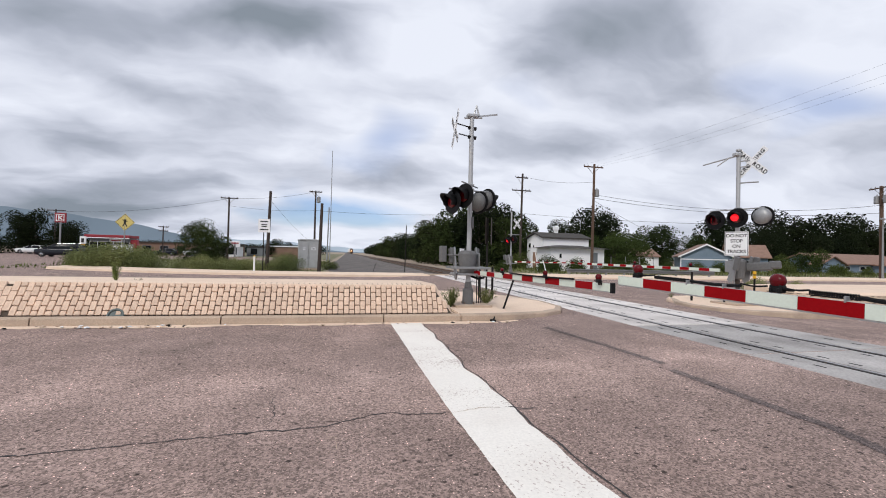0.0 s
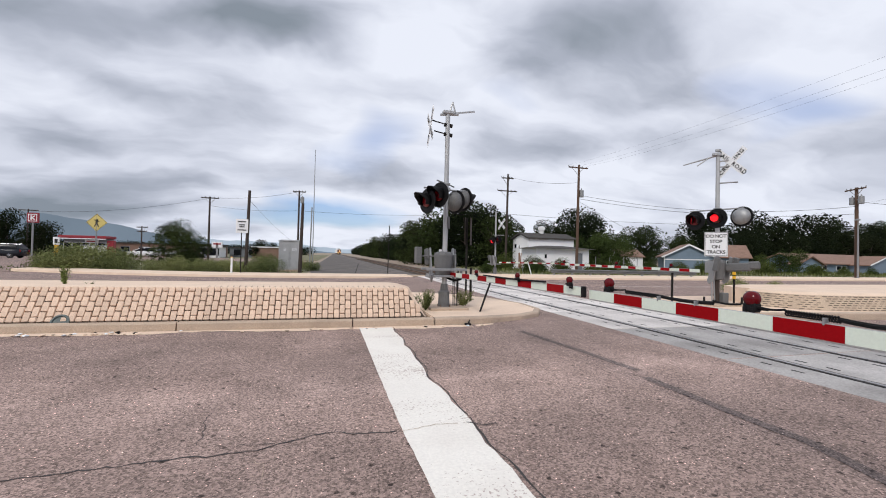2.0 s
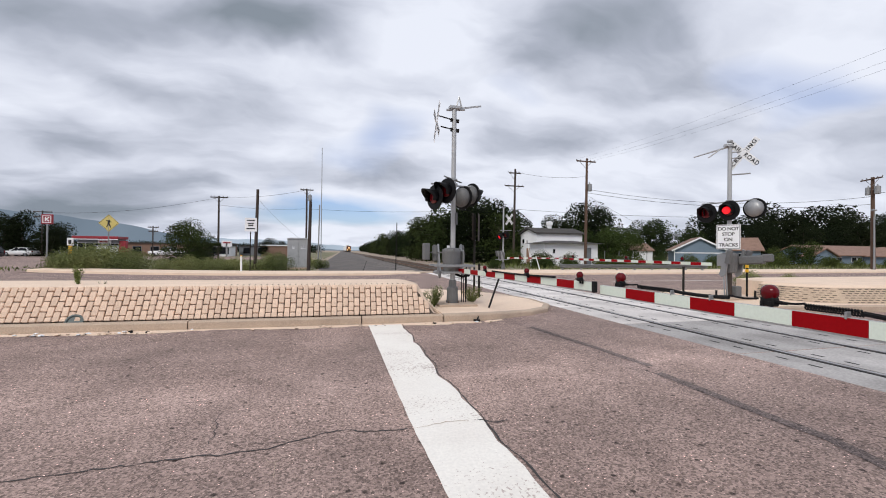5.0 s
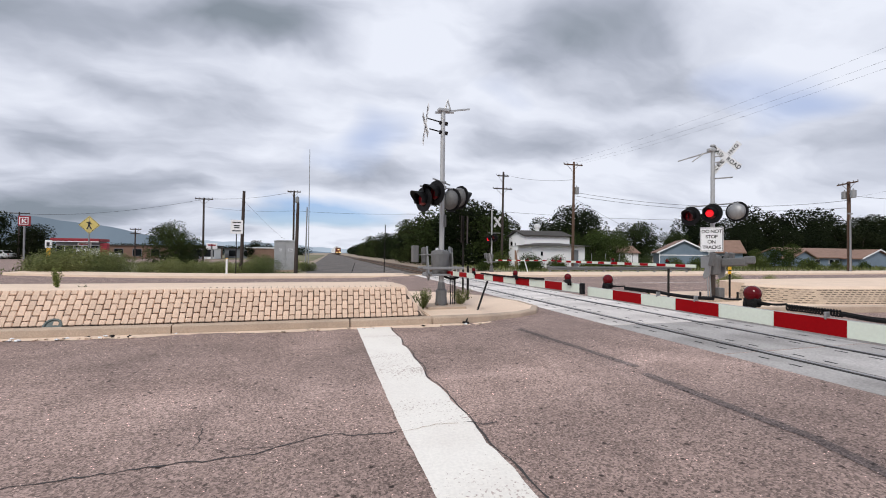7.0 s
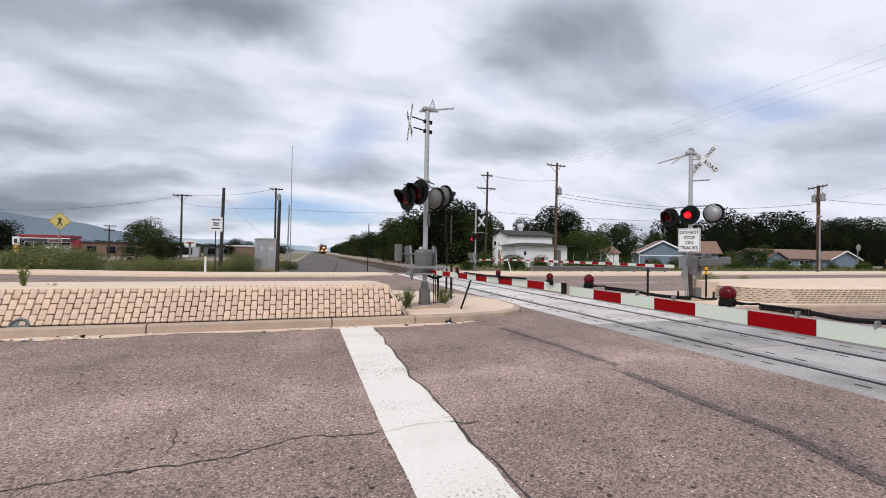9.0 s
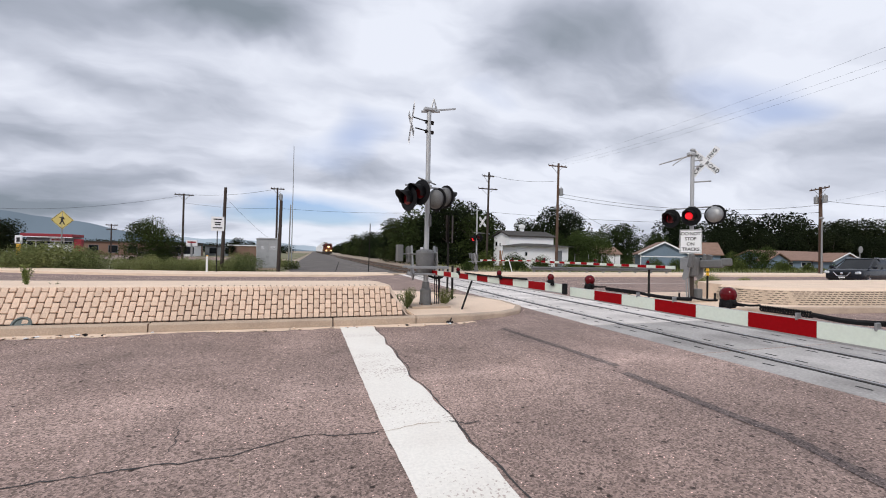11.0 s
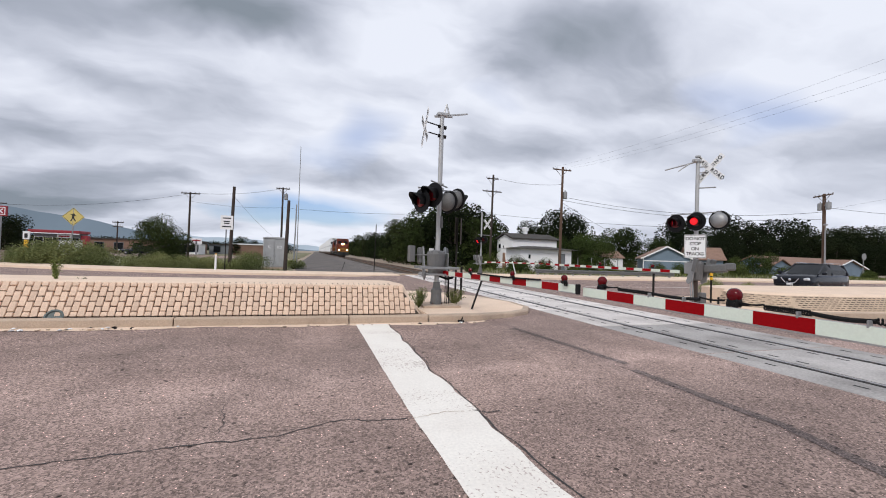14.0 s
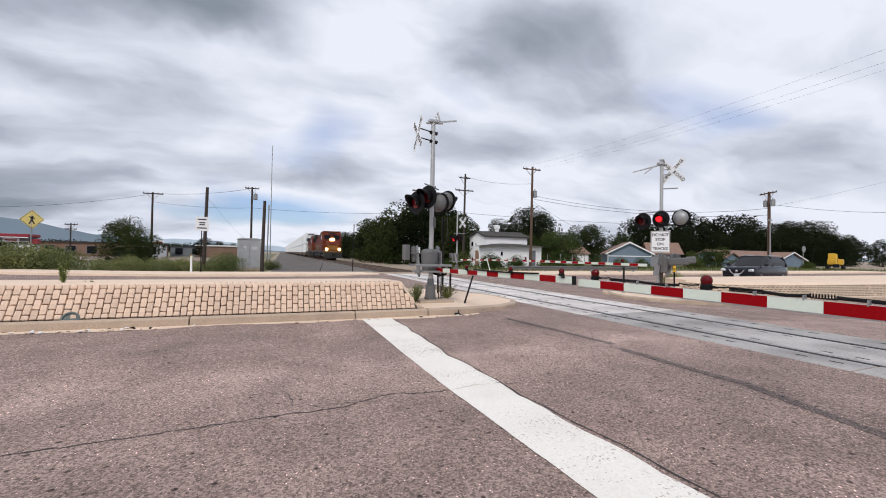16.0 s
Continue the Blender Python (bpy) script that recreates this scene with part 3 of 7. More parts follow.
    crack([(-2.56, 0.65), (-2.56, 0.28), (-2.57, -0.33), (-2.57, -0.76), (-2.55, -1.11)] + [(-2.9, -2.6), (-3.1, -4.0)], 0.12, SKID, "tyre_mark", "dark rubbed streak along the lane", 0.0)
    for x0, x1, y in ((8, 26, 15.6), (30, 60, 15.8), (-60, -22, 17.0)):
        b = B()
        strip(b, [(x0, y, 1), (x1, y, 1)], 0.12, road_z, 0.006)
        tagged(part("lane_line", b, PAINT), "white lane line on the far carriageway", "road marking", kind="structure")


build_markings()

# median with stamped stone slope
MEDIAN = thing("median", "raised sand-coloured concrete median faced with stamped stone blocks", "median", kind="structure")
FRONT_Y = 4.74


def front_y(x):
    return FRONT_Y + 0.016 * max(0.0, -6.0 - x) ** 1.35


def build_median():
    # low concrete apron with a rounded nose
    nose = [(-4.2, front_y(-4.2) + 0.15), (-2.9, 4.93), (-2.1, 5.12), (-1.5, 5.5), (-1.12, 6.1), (-1.05, 7.2), (-1.4, 8.6), (-2.2, 9.8), (-3.2, 10.5), (-4.2, 10.8)]
    bm = prism(B(), nose, -0.05, 0.20)
    bmesh.ops.bevel(bm, geom=[e for e in bm.edges if all(v.co.z > 0.19 for v in e.verts)], offset=0.02, segments=2, affect="EDGES")
    part("apron", bm, CONCRETE, MEDIAN, "pale sandy concrete apron")
    # body behind the blocks: slope, crest and flat top
    bm = B()
    xs = [-60, -40] + spaced(-30, -4.75, 0.6)
    prof = ((0.30, 0.20), (0.62, 0.755), (0.72, 0.79), (1.0, 0.80), (2.6, 0.755), (4.2, 0.665), (4.7, 0.0))
    rows = [[bm.verts.new((x, front_y(x) + dy, z)) for dy, z in prof] for x in xs]
    for a, b in zip(rows, rows[1:]):
        for i in range(len(prof) - 1):
            bm.faces.new((a[i], b[i], b[i + 1], a[i + 1]))
    end = [bm.verts.new((-4.75 + (0.42 if i in (0, 6) else 0.12), v.co.y, v.co.z)) for i, v in enumerate(rows[-1])]
    for i in range(len(prof) - 1):
        bm.faces.new((rows[-1][i], end[i], end[i + 1], rows[-1][i + 1]))
    foot = [bm.verts.new((-4.30, v.co.y, 0.2)) for v in end]
    for i in range(len(prof) - 1):
        bm.faces.new((end[i], foot[i], foot[i + 1], end[i + 1]))
    part("cap", bm, CONCRETE, MEDIAN, "pale concrete cap with a rounded crest", smooth=True)
    bm = B()
    for k in range(34):
        x = -4.95 - 0.113 * k
        box(bm, x, front_y(x) + 0.80, 0.802, 0.007, 0.30 - 0.006 * k, 0.006)
    tagged(part("crest_joint", bm, JOINT, MEDIAN, "stamped joints running over the crest"), kind="stuff")
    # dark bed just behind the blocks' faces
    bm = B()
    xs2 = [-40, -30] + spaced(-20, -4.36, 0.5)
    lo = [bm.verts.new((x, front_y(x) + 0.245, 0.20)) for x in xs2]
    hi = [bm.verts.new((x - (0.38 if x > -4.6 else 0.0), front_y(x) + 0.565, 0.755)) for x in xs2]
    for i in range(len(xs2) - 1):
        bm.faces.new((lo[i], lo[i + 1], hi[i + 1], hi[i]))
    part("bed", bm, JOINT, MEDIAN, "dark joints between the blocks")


build_median()


def build_kerbs():
    edges = [-5.88, -8.99, -12.1, -15.2, -18.3, -21.4, -24.5, -27.6]
    spans = list(zip(edges[1:], edges)) + [(-5.88, -4.2)]
    for x0, x1 in spans:
        bm = B()
        n = 6
        prof = ((0.0, -0.05), (0.012, 0.175), (0.035, 0.20), (0.15, 0.205), (0.15, -0.05))
        rows = []
        for i in range(n + 1):
            xx = x0 + 0.012 + (x1 - x0 - 0.024) * i / n
            rows.append([bm.verts.new((xx, front_y(xx) + dy, z)) for dy, z in prof])
        for a, b in zip(rows, rows[1:]):
            for i in range(len(prof) - 1):
                bm.faces.new((a[i], b[i], b[i + 1], a[i + 1]))
        bm.faces.new(rows[0])
        bm.faces.new(rows[-1][::-1])
        part("kerb", bm, KERB, MEDIAN)
    # kerb round the nose
    pts = [(-4.19, 4.74), (-3.4, 4.76), (-2.9, 4.80), (-2.05, 4.98), (-1.42, 5.38), (-1.0, 6.05), (-0.92, 7.2), (-1.28, 8.7), (-2.15, 9.95)]
    bm = B()
    rows = []
    for i, (px_, py_) in enumerate(pts):
        a, b = Vector(pts[max(0, i - 1)]), Vector(pts[min(len(pts) - 1, i + 1)])
        d = (b - a).normalized()
        nx, ny = -d.y, d.x
        rows.append([bm.verts.new((px_ + nx * o, py_ + ny * o, z)) for o, z in ((0, -0.05), (0.012, 0.17), (0.04, 0.20), (0.17, 0.206), (0.17, -0.05))])
    for a, b in zip(rows, rows[1:]):
        for i in range(4):
            bm.faces.new((a[i], b[i], b[i + 1], a[i + 1]))
    part("kerb", bm, KERB, MEDIAN, "rounded kerb of the nose", smooth=False)
    # sandy gutter pan
    bm = B()
    grit = random.Random(31)
    pan = []
    for x in spaced(-30, -2.9, 0.16):
        w = 0.75 + 0.35 * math.sin(x * 1.7) * math.sin(x * 0.63 + 1) + grit.uniform(-0.18, 0.18)
        pan.append((x, front_y(x) - 0.145 * w, w))
    strip(bm, pan, 0.30, road_z, 0.005)
    tagged(part("gutter", bm, CONCRETE), "dusty gutter pan in front of the kerb", "gutter", kind="structure")


build_kerbs()

# right-hand median
MEDIAN_R = thing("median", "raised concrete median beyond the rails with stamped stone face", "median", kind="structure")
RFRONT = [(4.35, 8.25), (3.8, 7.25), (3.52, 6.4), (3.66, 5.5), (4.2, 4.92), (5.0, 4.58), (6.6, 4.45), (8.0, 4.28), (10.5, 3.95), (14, 3.65), (22, 3.2), (40, 2.5)]


def build_right_median():
    back = [(40, 9.5), (22, 9.3), (14, 9.2), (9, 9.0), (6.5, 9.2), (5.1, 8.9)]
    bm = prism(B(), RFRONT + back, -0.05, 0.17)
    bmesh.ops.bevel(bm, geom=[e for e in bm.edges if all(v.co.z > 0.16 for v in e.verts)], offset=0.03, segments=2, affect="EDGES")
    part("apron", bm, CONCRETE, MEDIAN_R, "pale sandy concrete apron")
    kerb = B()
    ring = [(RFRONT[0][0] + 0.12, RFRONT[0][1] - 0.02)] + RFRONT[1:]
    rows = []
    for i, (x, y) in enumerate(ring):
        a, b = Vector(ring[max(0, i - 1)]), Vector(ring[min(len(ring) - 1, i + 1)])
        d = (b - a).normalized()
        rows.append([kerb.verts.new((x - d.y * o, y + d.x * o, z)) for o, z in ((-0.03, -0.05), (-0.018, 0.155), (0.01, 0.18), (0.14, 0.186), (0.14, 0.0))])
    for a, b in zip(rows, rows[1:]):
        for i in range(4):
            kerb.faces.new((a[i], b[i], b[i + 1], a[i + 1]))
    part("kerb", kerb, KERB, MEDIAN_R, "grey kerb round the island")
    line = [(6.62, 6.7), (6.64, 5.9), (7.0, 5.2), (7.7, 4.83), (9.9, 4.4), (14, 4.05), (22, 3.6), (40, 2.9)]

    def offset(o, z):
        out = []
        for i, (x, y) in enumerate(line):
            a, b = Vector(line[max(0, i - 1)]), Vector(line[min(len(line) - 1, i + 1)])
            d = (b - a).normalized()
            out.append((x - d.y * o, y + d.x * o, z))
        return out

    bm = B()
    rows = [[bm.verts.new(p) for p in offset(o, z)] for o, z in ((0.0, 0.17), (0.30, 0.60), (0.36, 0.645), (0.46, 0.672))]
    for a, b in zip(rows, rows[1:]):
        for i in range(len(line) - 1):
            bm.faces.new((a[i], a[i + 1], b[i + 1], b[i]))
    part("crest", bm, CONCRETE, MEDIAN_R, "pale concrete crest", smooth=True)
    bm = prism(B(), [(x, y) for x, y, _ in offset(0.45, 0)] + [(40, 8.8), (22, 8.7), (14, 8.6), (9, 8.5), (7.6, 8.1), (7.1, 7.4)], 0.1, 0.669)
    part("cap", bm, CONCRETE, MEDIAN_R, "pale flat concrete cap")
    face = B()
    cols = []
    for i, (x, y) in enumerate(line):
        a, b = Vector(line[max(0, i - 1)]), Vector(line[min(len(line) - 1, i + 1)])
        d = (b - a).normalized()
        cols.append([face.verts.new((x - d.y * o, y + d.x * o, z)) for o, z in ((-0.006, 0.172), (0.288, 0.592))])
    for a, b in zip(cols, cols[1:]):
        face.faces.new((a[0], b[0], b[1], a[1]))
    part("stamped_face", face, FACE, MEDIAN_R, "tan stamped stone face with joint shade in its tone")
    # short dark joints of the stamped face
    bm = B()
    rnd = random.Random(4)
    for (x0, y0), (x1, y1) in zip(line[:6], line[1:7]):
        d = Vector((x1 - x0, y1 - y0))
        ln = d.length
        d.normalize()
        ang = math.degrees(math.atan2(d.y, d.x))
        for k in range(int(ln / 0.20)):
            for r in range(7):
                f = (k + 0.25 + (0.5 if r % 2 else 0)) * 0.20 / ln
                up = 0.03 + 0.060 * r
                m = Matrix.Translation((x0 + (x1 - x0) * f - d.y * (up * 0.697 - 0.016), y0 + (y1 - y0) * f + d.x * (up * 0.697 - 0.016), 0.17 + up)) @ pose(0, 0, 0, 0, 0, ang) @ pose(0, 0, 0, -32.5, 0, 0)
                box(bm, 0, 0, 0, rnd.uniform(0.10, 0.15), 0.008, 0.016, 0, m)
    tagged(part("joint_marks", bm, JOINT, MEDIAN_R, "short dark joints of the stamped face"), kind="stuff")


build_right_median()


# far roadside pavement
def build_pavement():
    bm = B()
    prof = ((0.0, -0.02), (0.02, 0.13), (0.15, 0.15), (2.6, 0.17), (2.7, -0.02))
    for xs in (spaced(-25, -1.3, 1.5), spaced(4.6, 70, 3)):
        rows = [[bm.verts.new((x, far_kerb(x) + dy * (1.6 if x > 0 and dy > 1 else 1), z)) for dy, z in prof] for x in xs]
        for a, b in zip(rows, rows[1:]):
            for i in range(len(prof) - 1):
                bm.faces.new((a[i], b[i], b[i + 1], a[i + 1]))
        bm.faces.new(rows[0])
        bm.faces.new(rows[-1][::-1])
    tagged(part("pavement", bm, CONCRETE), "pale concrete pavement along the far kerb", "pavement", kind="structure")


build_pavement()

# ---- railway ----
RAIL_X = (0.0, 1.5)


def rail_profile(bm, x, y0, y1, z):
    prof = ((-0.07, -0.12), (-0.07, -0.10), (-0.012, -0.085), (-0.012, -0.04), (-0.036, -0.03), (-0.036, 0.0), (0.036, 0.0), (0.036, -0.03), (0.012, -0.04), (0.012, -0.085), (0.07, -0.10), (0.07, -0.12))
    a = [bm.verts.new((x + px_, y0, z + pz)) for px_, pz in prof]
    b = [bm.verts.new((x + px_, y1, z + pz)) for px_, pz in prof]
    for i in range(len(prof)):
        j = (i + 1) % len(prof)
        bm.faces.new((a[i], a[j], b[j], b[i]))
    bm.faces.new(a)
    bm.faces.new(b[::-1])


CROSSING = thing("level_crossing", "grey concrete level-crossing panels with steel rails", "level crossing", kind="structure")


def build_track():
    for x in RAIL_X:
        bm = B()
        rail_profile(bm, x, -30, 24.0, 0.112)
        part("rail", bm, RAIL, CROSSING, "worn steel rail")
        bm = B()
        for o in (-0.066, 0.074):
            box(bm, x + (o if x < 1 else -o), -3.0, 0.090, 0.056 if o < 0 else 0.07, 54, 0.02)
        part("flangeway", bm, RUBBER, CROSSING, "dark flangeway filler")
    shapes = {}
    for a, b in ((-0.76, -0.096), (0.112, 1.388), (1.596, 2.38)):
        w, l = b - a, 2.42
        bm = B()
        box(bm, 0, 0, 0, w, l, 0.12, 0.012)
        me_ob = part("panel", bm, PANEL, CROSSING)
        bm = B()
        for sx in ((-0.36, 0.36) if w > 1 else (0.08,)):
            for sy in (-0.9, -0.5, 0.5, 0.9):
                box(bm, sx * w, sy, 0.0615, 0.035, 0.15, 0.003)
        dusty = me_ob.data.copy()
        dusty.materials.clear()
        dusty.materials.append(PANEL_DUSTY)
        slot_ob = part("lifting_slot", bm, RUBBER, CROSSING)
        slot_ob.parent = me_ob
        first = True
        k = 0
        y = -12.3
        while y < 22.5:
            z = 0.045 + 0.004 * math.sin(k * 2.1 + a)
            if first:
                o, first = me_ob, False
            else:
                o = me_ob.copy()
                scene.collection.objects.link(o)
                s = slot_ob.copy()
                scene.collection.objects.link(s)
                s.parent = o
            if y > 3.4:
                o.data = dusty
            o.matrix_basis = pose((a + b) / 2, y, z)
            y += 2.44
            k += 1
    # open track beyond the road
    bm = B()
    for x in RAIL_X:
        rail_profile(bm, x, 24.0, 900, 0.28)
    tagged(part("track_rails", bm, RUST), "rust-brown running rails of the open track", "railway track", kind="structure")
    bm = B()
    rows = []
    for y in [22.4, 24, 27, 32, 45, 80, 200, 900]:
        z = 0.06 if y < 23 else 0.14
        rows.append([bm.verts.new((x, y, zz)) for x, zz in ((-2.6, -0.08), (-1.2, z), (2.7, z), (4.1, -0.08))])
    for a, b in zip(rows, rows[1:]):
        for i in range(3):
            bm.faces.new((a[i], a[i + 1], b[i + 1], b[i]))
    tagged(part("ballast_bed", bm, BALLAST), "dark grey stone ballast under the rails", "railway track", kind="structure")
    bm = B()
    for k in range(140):
        box(bm, 0.75, 23.4 + 0.55 * k, 0.125, 2.6, 0.23, 0.1)
    tagged(part("sleepers", bm, SLEEPER), "dark timber sleepers in the ballast", "railway track", kind="stuff")
    bm = B()
    prism(bm, [(-7.6, 24.6), (-2.2, 24.6), (-1.6, 60), (-1.4, 300), (-1.6, 700), (-5.2, 700), (-6.4, 300), (-8.0, 70), (-8.4, 40)], -0.1, -0.02)
    tagged(part("gravel_track", bm, GRAVEL), "grey gravel service track beside the rails", "gravel track", kind="structure")
    bm = B()
    box(bm, 0.6, 23.2, 0.12, 5.2, 0.7, 0.1, 0.02)
    tagged(part("track_end_timber", bm, KERB), "pale timber header at the edge of the crossing", "level crossing", kind="structure")


build_track()

# weedy corner behind the far pavement
def build_verge():
    for pts in ([(-24, 28.5), (-12, 25.3), (-7.9, 25.0), (-8.6, 40), (-9.5, 62), (-38, 62), (-29, 43)], [(8.6, 27), (10, 26.9), (30, 28), (80, 33), (80, 110), (30, 110), (11, 60), (9.4, 40)],
                [(-60, 106), (-9, 78), (-7.5, 300), (-60, 300)], [(26, -20), (60, -20), (60, 15), (30, 6)]):
        bm = prism(B(), pts, -0.1, -0.01)
        tagged(part("verge", bm, VERGE), "weedy grass verge with bare patches", "verge", kind="structure")


build_verge()


# distant hills, self-lit, with the haze of distance in their colour
def build_hills():
    def ridge(name, dist, points, mat, rough, label):
        bm = B()
        lo, hi = [], []
        a = -70.0
        while a <= 75:
            for (a0, e0), (a1, e1) in zip(points, points[1:]):
                if a0 <= a <= a1:
                    e = e0 + (e1 - e0) * (a - a0) / (a1 - a0)
            e = max(0.05, e + rough * noise.fractal(Vector((a * 0.35, dist, 0)), 1.0, 2.0, 5))
            x, y = dist * math.sin(radians(a)), dist * math.cos(radians(a))
            lo.append(bm.verts.new((x, y, -20)))
            hi.append(bm.verts.new((x, y, dist * math.tan(radians(e)))))
            a += 0.4
        for i in range(len(lo) - 1):
            bm.faces.new((lo[i], lo[i + 1], hi[i + 1], hi[i]))
        tagged(part(name, bm, mat), label, "hills", kind="structure")

    ridge("backdrop_hills_far", 2900, [(-70, 2.0), (-30, 2.4), (-18, 1.5), (-8, 1.25), (0, 0.7), (8, 0.3), (75, 0.2)], HILLFAR, 0.2, "mountain range in the distance with pale haze in its colour")
    ridge("backdrop_hills", 2600, [(-70, 4.6), (-40, 4.0), (-29, 3.3), (-23, 2.5), (-18, 1.35), (-13, 0.7), (-6, 0.35), (0, 0.1), (75, 0.05)], HILL, 0.12, "mountain slope under low cloud with blue-grey haze in its colour")


build_hills()


# ---- crossing signals and gates ----
def signal_head(parent, at, back_mat, lit):
    """A round flashing light: it looks along local -y from the pose at."""
    head = part("signal_head", lathe(B(), ((0.30, -0.012), (0.305, 0.0), (0.30, 0.012)), 28), BLACK, parent, "round black target board")
    head.matrix_basis = at @ pose(0, 0, 0, 90, 0, 0)
    dome = part("housing", lathe(B(), [(r * (1.0 if back_mat == BLACK else 1.38), z) for r, z in ((0.17, 0.0), (0.18, -0.05), (0.165, -0.13), (0.11, -0.19), (0.04, -0.21))], 20), back_mat, head, "rounded lamp housing", smooth=True)
    lens = part("lens", lathe(B(), ((0.152, 0.0), (0.15, 0.03), (0.10, 0.05), (0.02, 0.058)), 20), LENSLIT if lit else LENSDIM if back_mat == BLACK else LENS, head, "lit red lens" if lit else "dark red lens", smooth=True)
    lens.matrix_basis = pose(0, 0, 0.014)
    bm = B()
    seg = 18
    rows = []
    for i in range(seg + 1):
        a = radians(-35 + 250 * i / seg)
        ln = 0.17 + 0.19 * max(0.0, math.sin(a)) ** 0.8
        rows.append([bm.verts.new((r * math.cos(a), r * math.sin(a), z)) for r, z in ((0.168, 0.0), (0.162, ln), (0.175, ln), (0.182, 0.0))])
    for a, b in zip(rows, rows[1:]):
        for i in range(4):
            bm.faces.new((a[i], a[(i + 1) % 4], b[(i + 1) % 4], b[i]))
    part("hood", bm, BLACK, head, "black half-round visor", smooth=True)
    return head


def turning_flash_disc(head):
    """An added red disc whose swing before the dark lens stands in for flashing; only its face gives light."""
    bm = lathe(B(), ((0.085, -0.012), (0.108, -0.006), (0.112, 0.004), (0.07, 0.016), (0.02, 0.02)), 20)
    lamp = part("lamp", bm, BLACK, head, "added red disc that turns to imitate flashing")
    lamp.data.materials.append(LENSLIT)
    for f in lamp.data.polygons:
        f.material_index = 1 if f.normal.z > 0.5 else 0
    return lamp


def crossbuck(parent, at, words=True):
    """Two crossed white blades; the face looks along local -y."""
    cb = part("crossbuck", box(B(), 0, 0, 0, 1.07, 0.004, 0.20, 0), WHITEMETAL, parent, "white crossbuck blade")
    cb.matrix_basis = at @ pose(0, 0, 0, 0, -45, 0)
    other = part("blade", box(B(), 0, 0, 0, 1.07, 0.004, 0.20, 0), WHITEMETAL, cb, "white crossbuck blade")
    other.matrix_basis = pose(0, -0.008, 0, 0, 90, 0)
    if words:
        lettering("CROSSING", 0.165, INK, cb, pose(0, -0.006, 0, 90, 0, 0), space=1.25)
        lettering("RAIL", 0.165, INK, other, pose(-0.31, -0.006, 0, 90, 0, 0), space=1.25)
        lettering("ROAD", 0.165, INK, other, pose(0.31, -0.006, 0, 90, 0, 0), space=1.25)
    return cb


def arm_striped(parent, length, start, first_red, lamps, size=1.0, height=0.105, stripe=0.4064, bands=None):
    """Gate arm along local +y from the pivot at the origin; top edge at z = 0."""
    core = part("arm", box(B(), 0, length / 2 + start / 2, -height / 2 - 0.005, 0.022, length - start, height + 0.012, 0.003), ALU, parent, "thin aluminium arm with pale edges")
    y, red = length, first_red
    cuts = bands or []
    if not cuts:
        while y > start + 0.05:
            cuts.append((max(start, y - stripe), y, red))
            y -= stripe
            red = not red
    for a, b, red in cuts:
        part("stripe", box(B(), 0, (a + b) / 2, -height / 2, 0.030, b - a - 0.002, height - 0.004, 0.0), REDTAPE if red else WHITETAPE, core, "dark red sheeting" if red else "pale greenish-white sheeting")
    for yl in lamps:
        lamp = part("gate_lamp", lathe(B(), ((0.015, -0.05), (0.04, -0.04), (0.057, -0.016), (0.058, 0.016), (0.04, 0.04), (0.015, 0.05)), 18, pose(0, 0, 0.098, 0, 90, 0)), LAMPRED, core, "round dark red gate lamp", smooth=True)
        lamp.matrix_basis = pose(0.06, yl, 0) @ Matrix.Diagonal((size, size, size, 1))
        bm = B()
        box(bm, 0, 0, 0.035, 0.07, 0.10, 0.07, 0.012)
        box(bm, -0.03, 0.03, 0.0, 0.03, 0.02, 0.08, 0.004)
        box(bm, -0.03, -0.03, 0.0, 0.03, 0.02, 0.08, 0.004)
        rod(bm, (0, 0, 0.03), (0, -0.12, 0.03), 0.014, 0.01, 6)
        part("lamp_base", bm, BLACK, lamp, "black lamp bracket")
    return core


def coil_cable(parent, y0, y1, x, z, coils, r=0.028):
    bm = B()
    pts = []
    for i in range(coils * 8 + 1):
        f = i / (coils * 8)
        a = 2 * math.pi * i / 8
        pts.append(Vector((x + 0.6 * r * math.cos(a), y0 + (y1 - y0) * f, z + r * math.sin(a))))
    tube(bm, pts, 0.006, 5)
    return part("coiled_cable", bm, RUBBER, parent, "coiled black lamp cable")


def straight_cable(parent, y0, y1, x, z, r=0.016):
    bm = B()
    n = 8
    pts = [Vector((x, y0 + (y1 - y0) * i / n, z - 0.012 * math.sin(math.pi * i / n))) for i in range(n + 1)]
    tube(bm, pts, r, 6)
    return part("cable", bm, RUBBER, parent, "black cable on the arm")


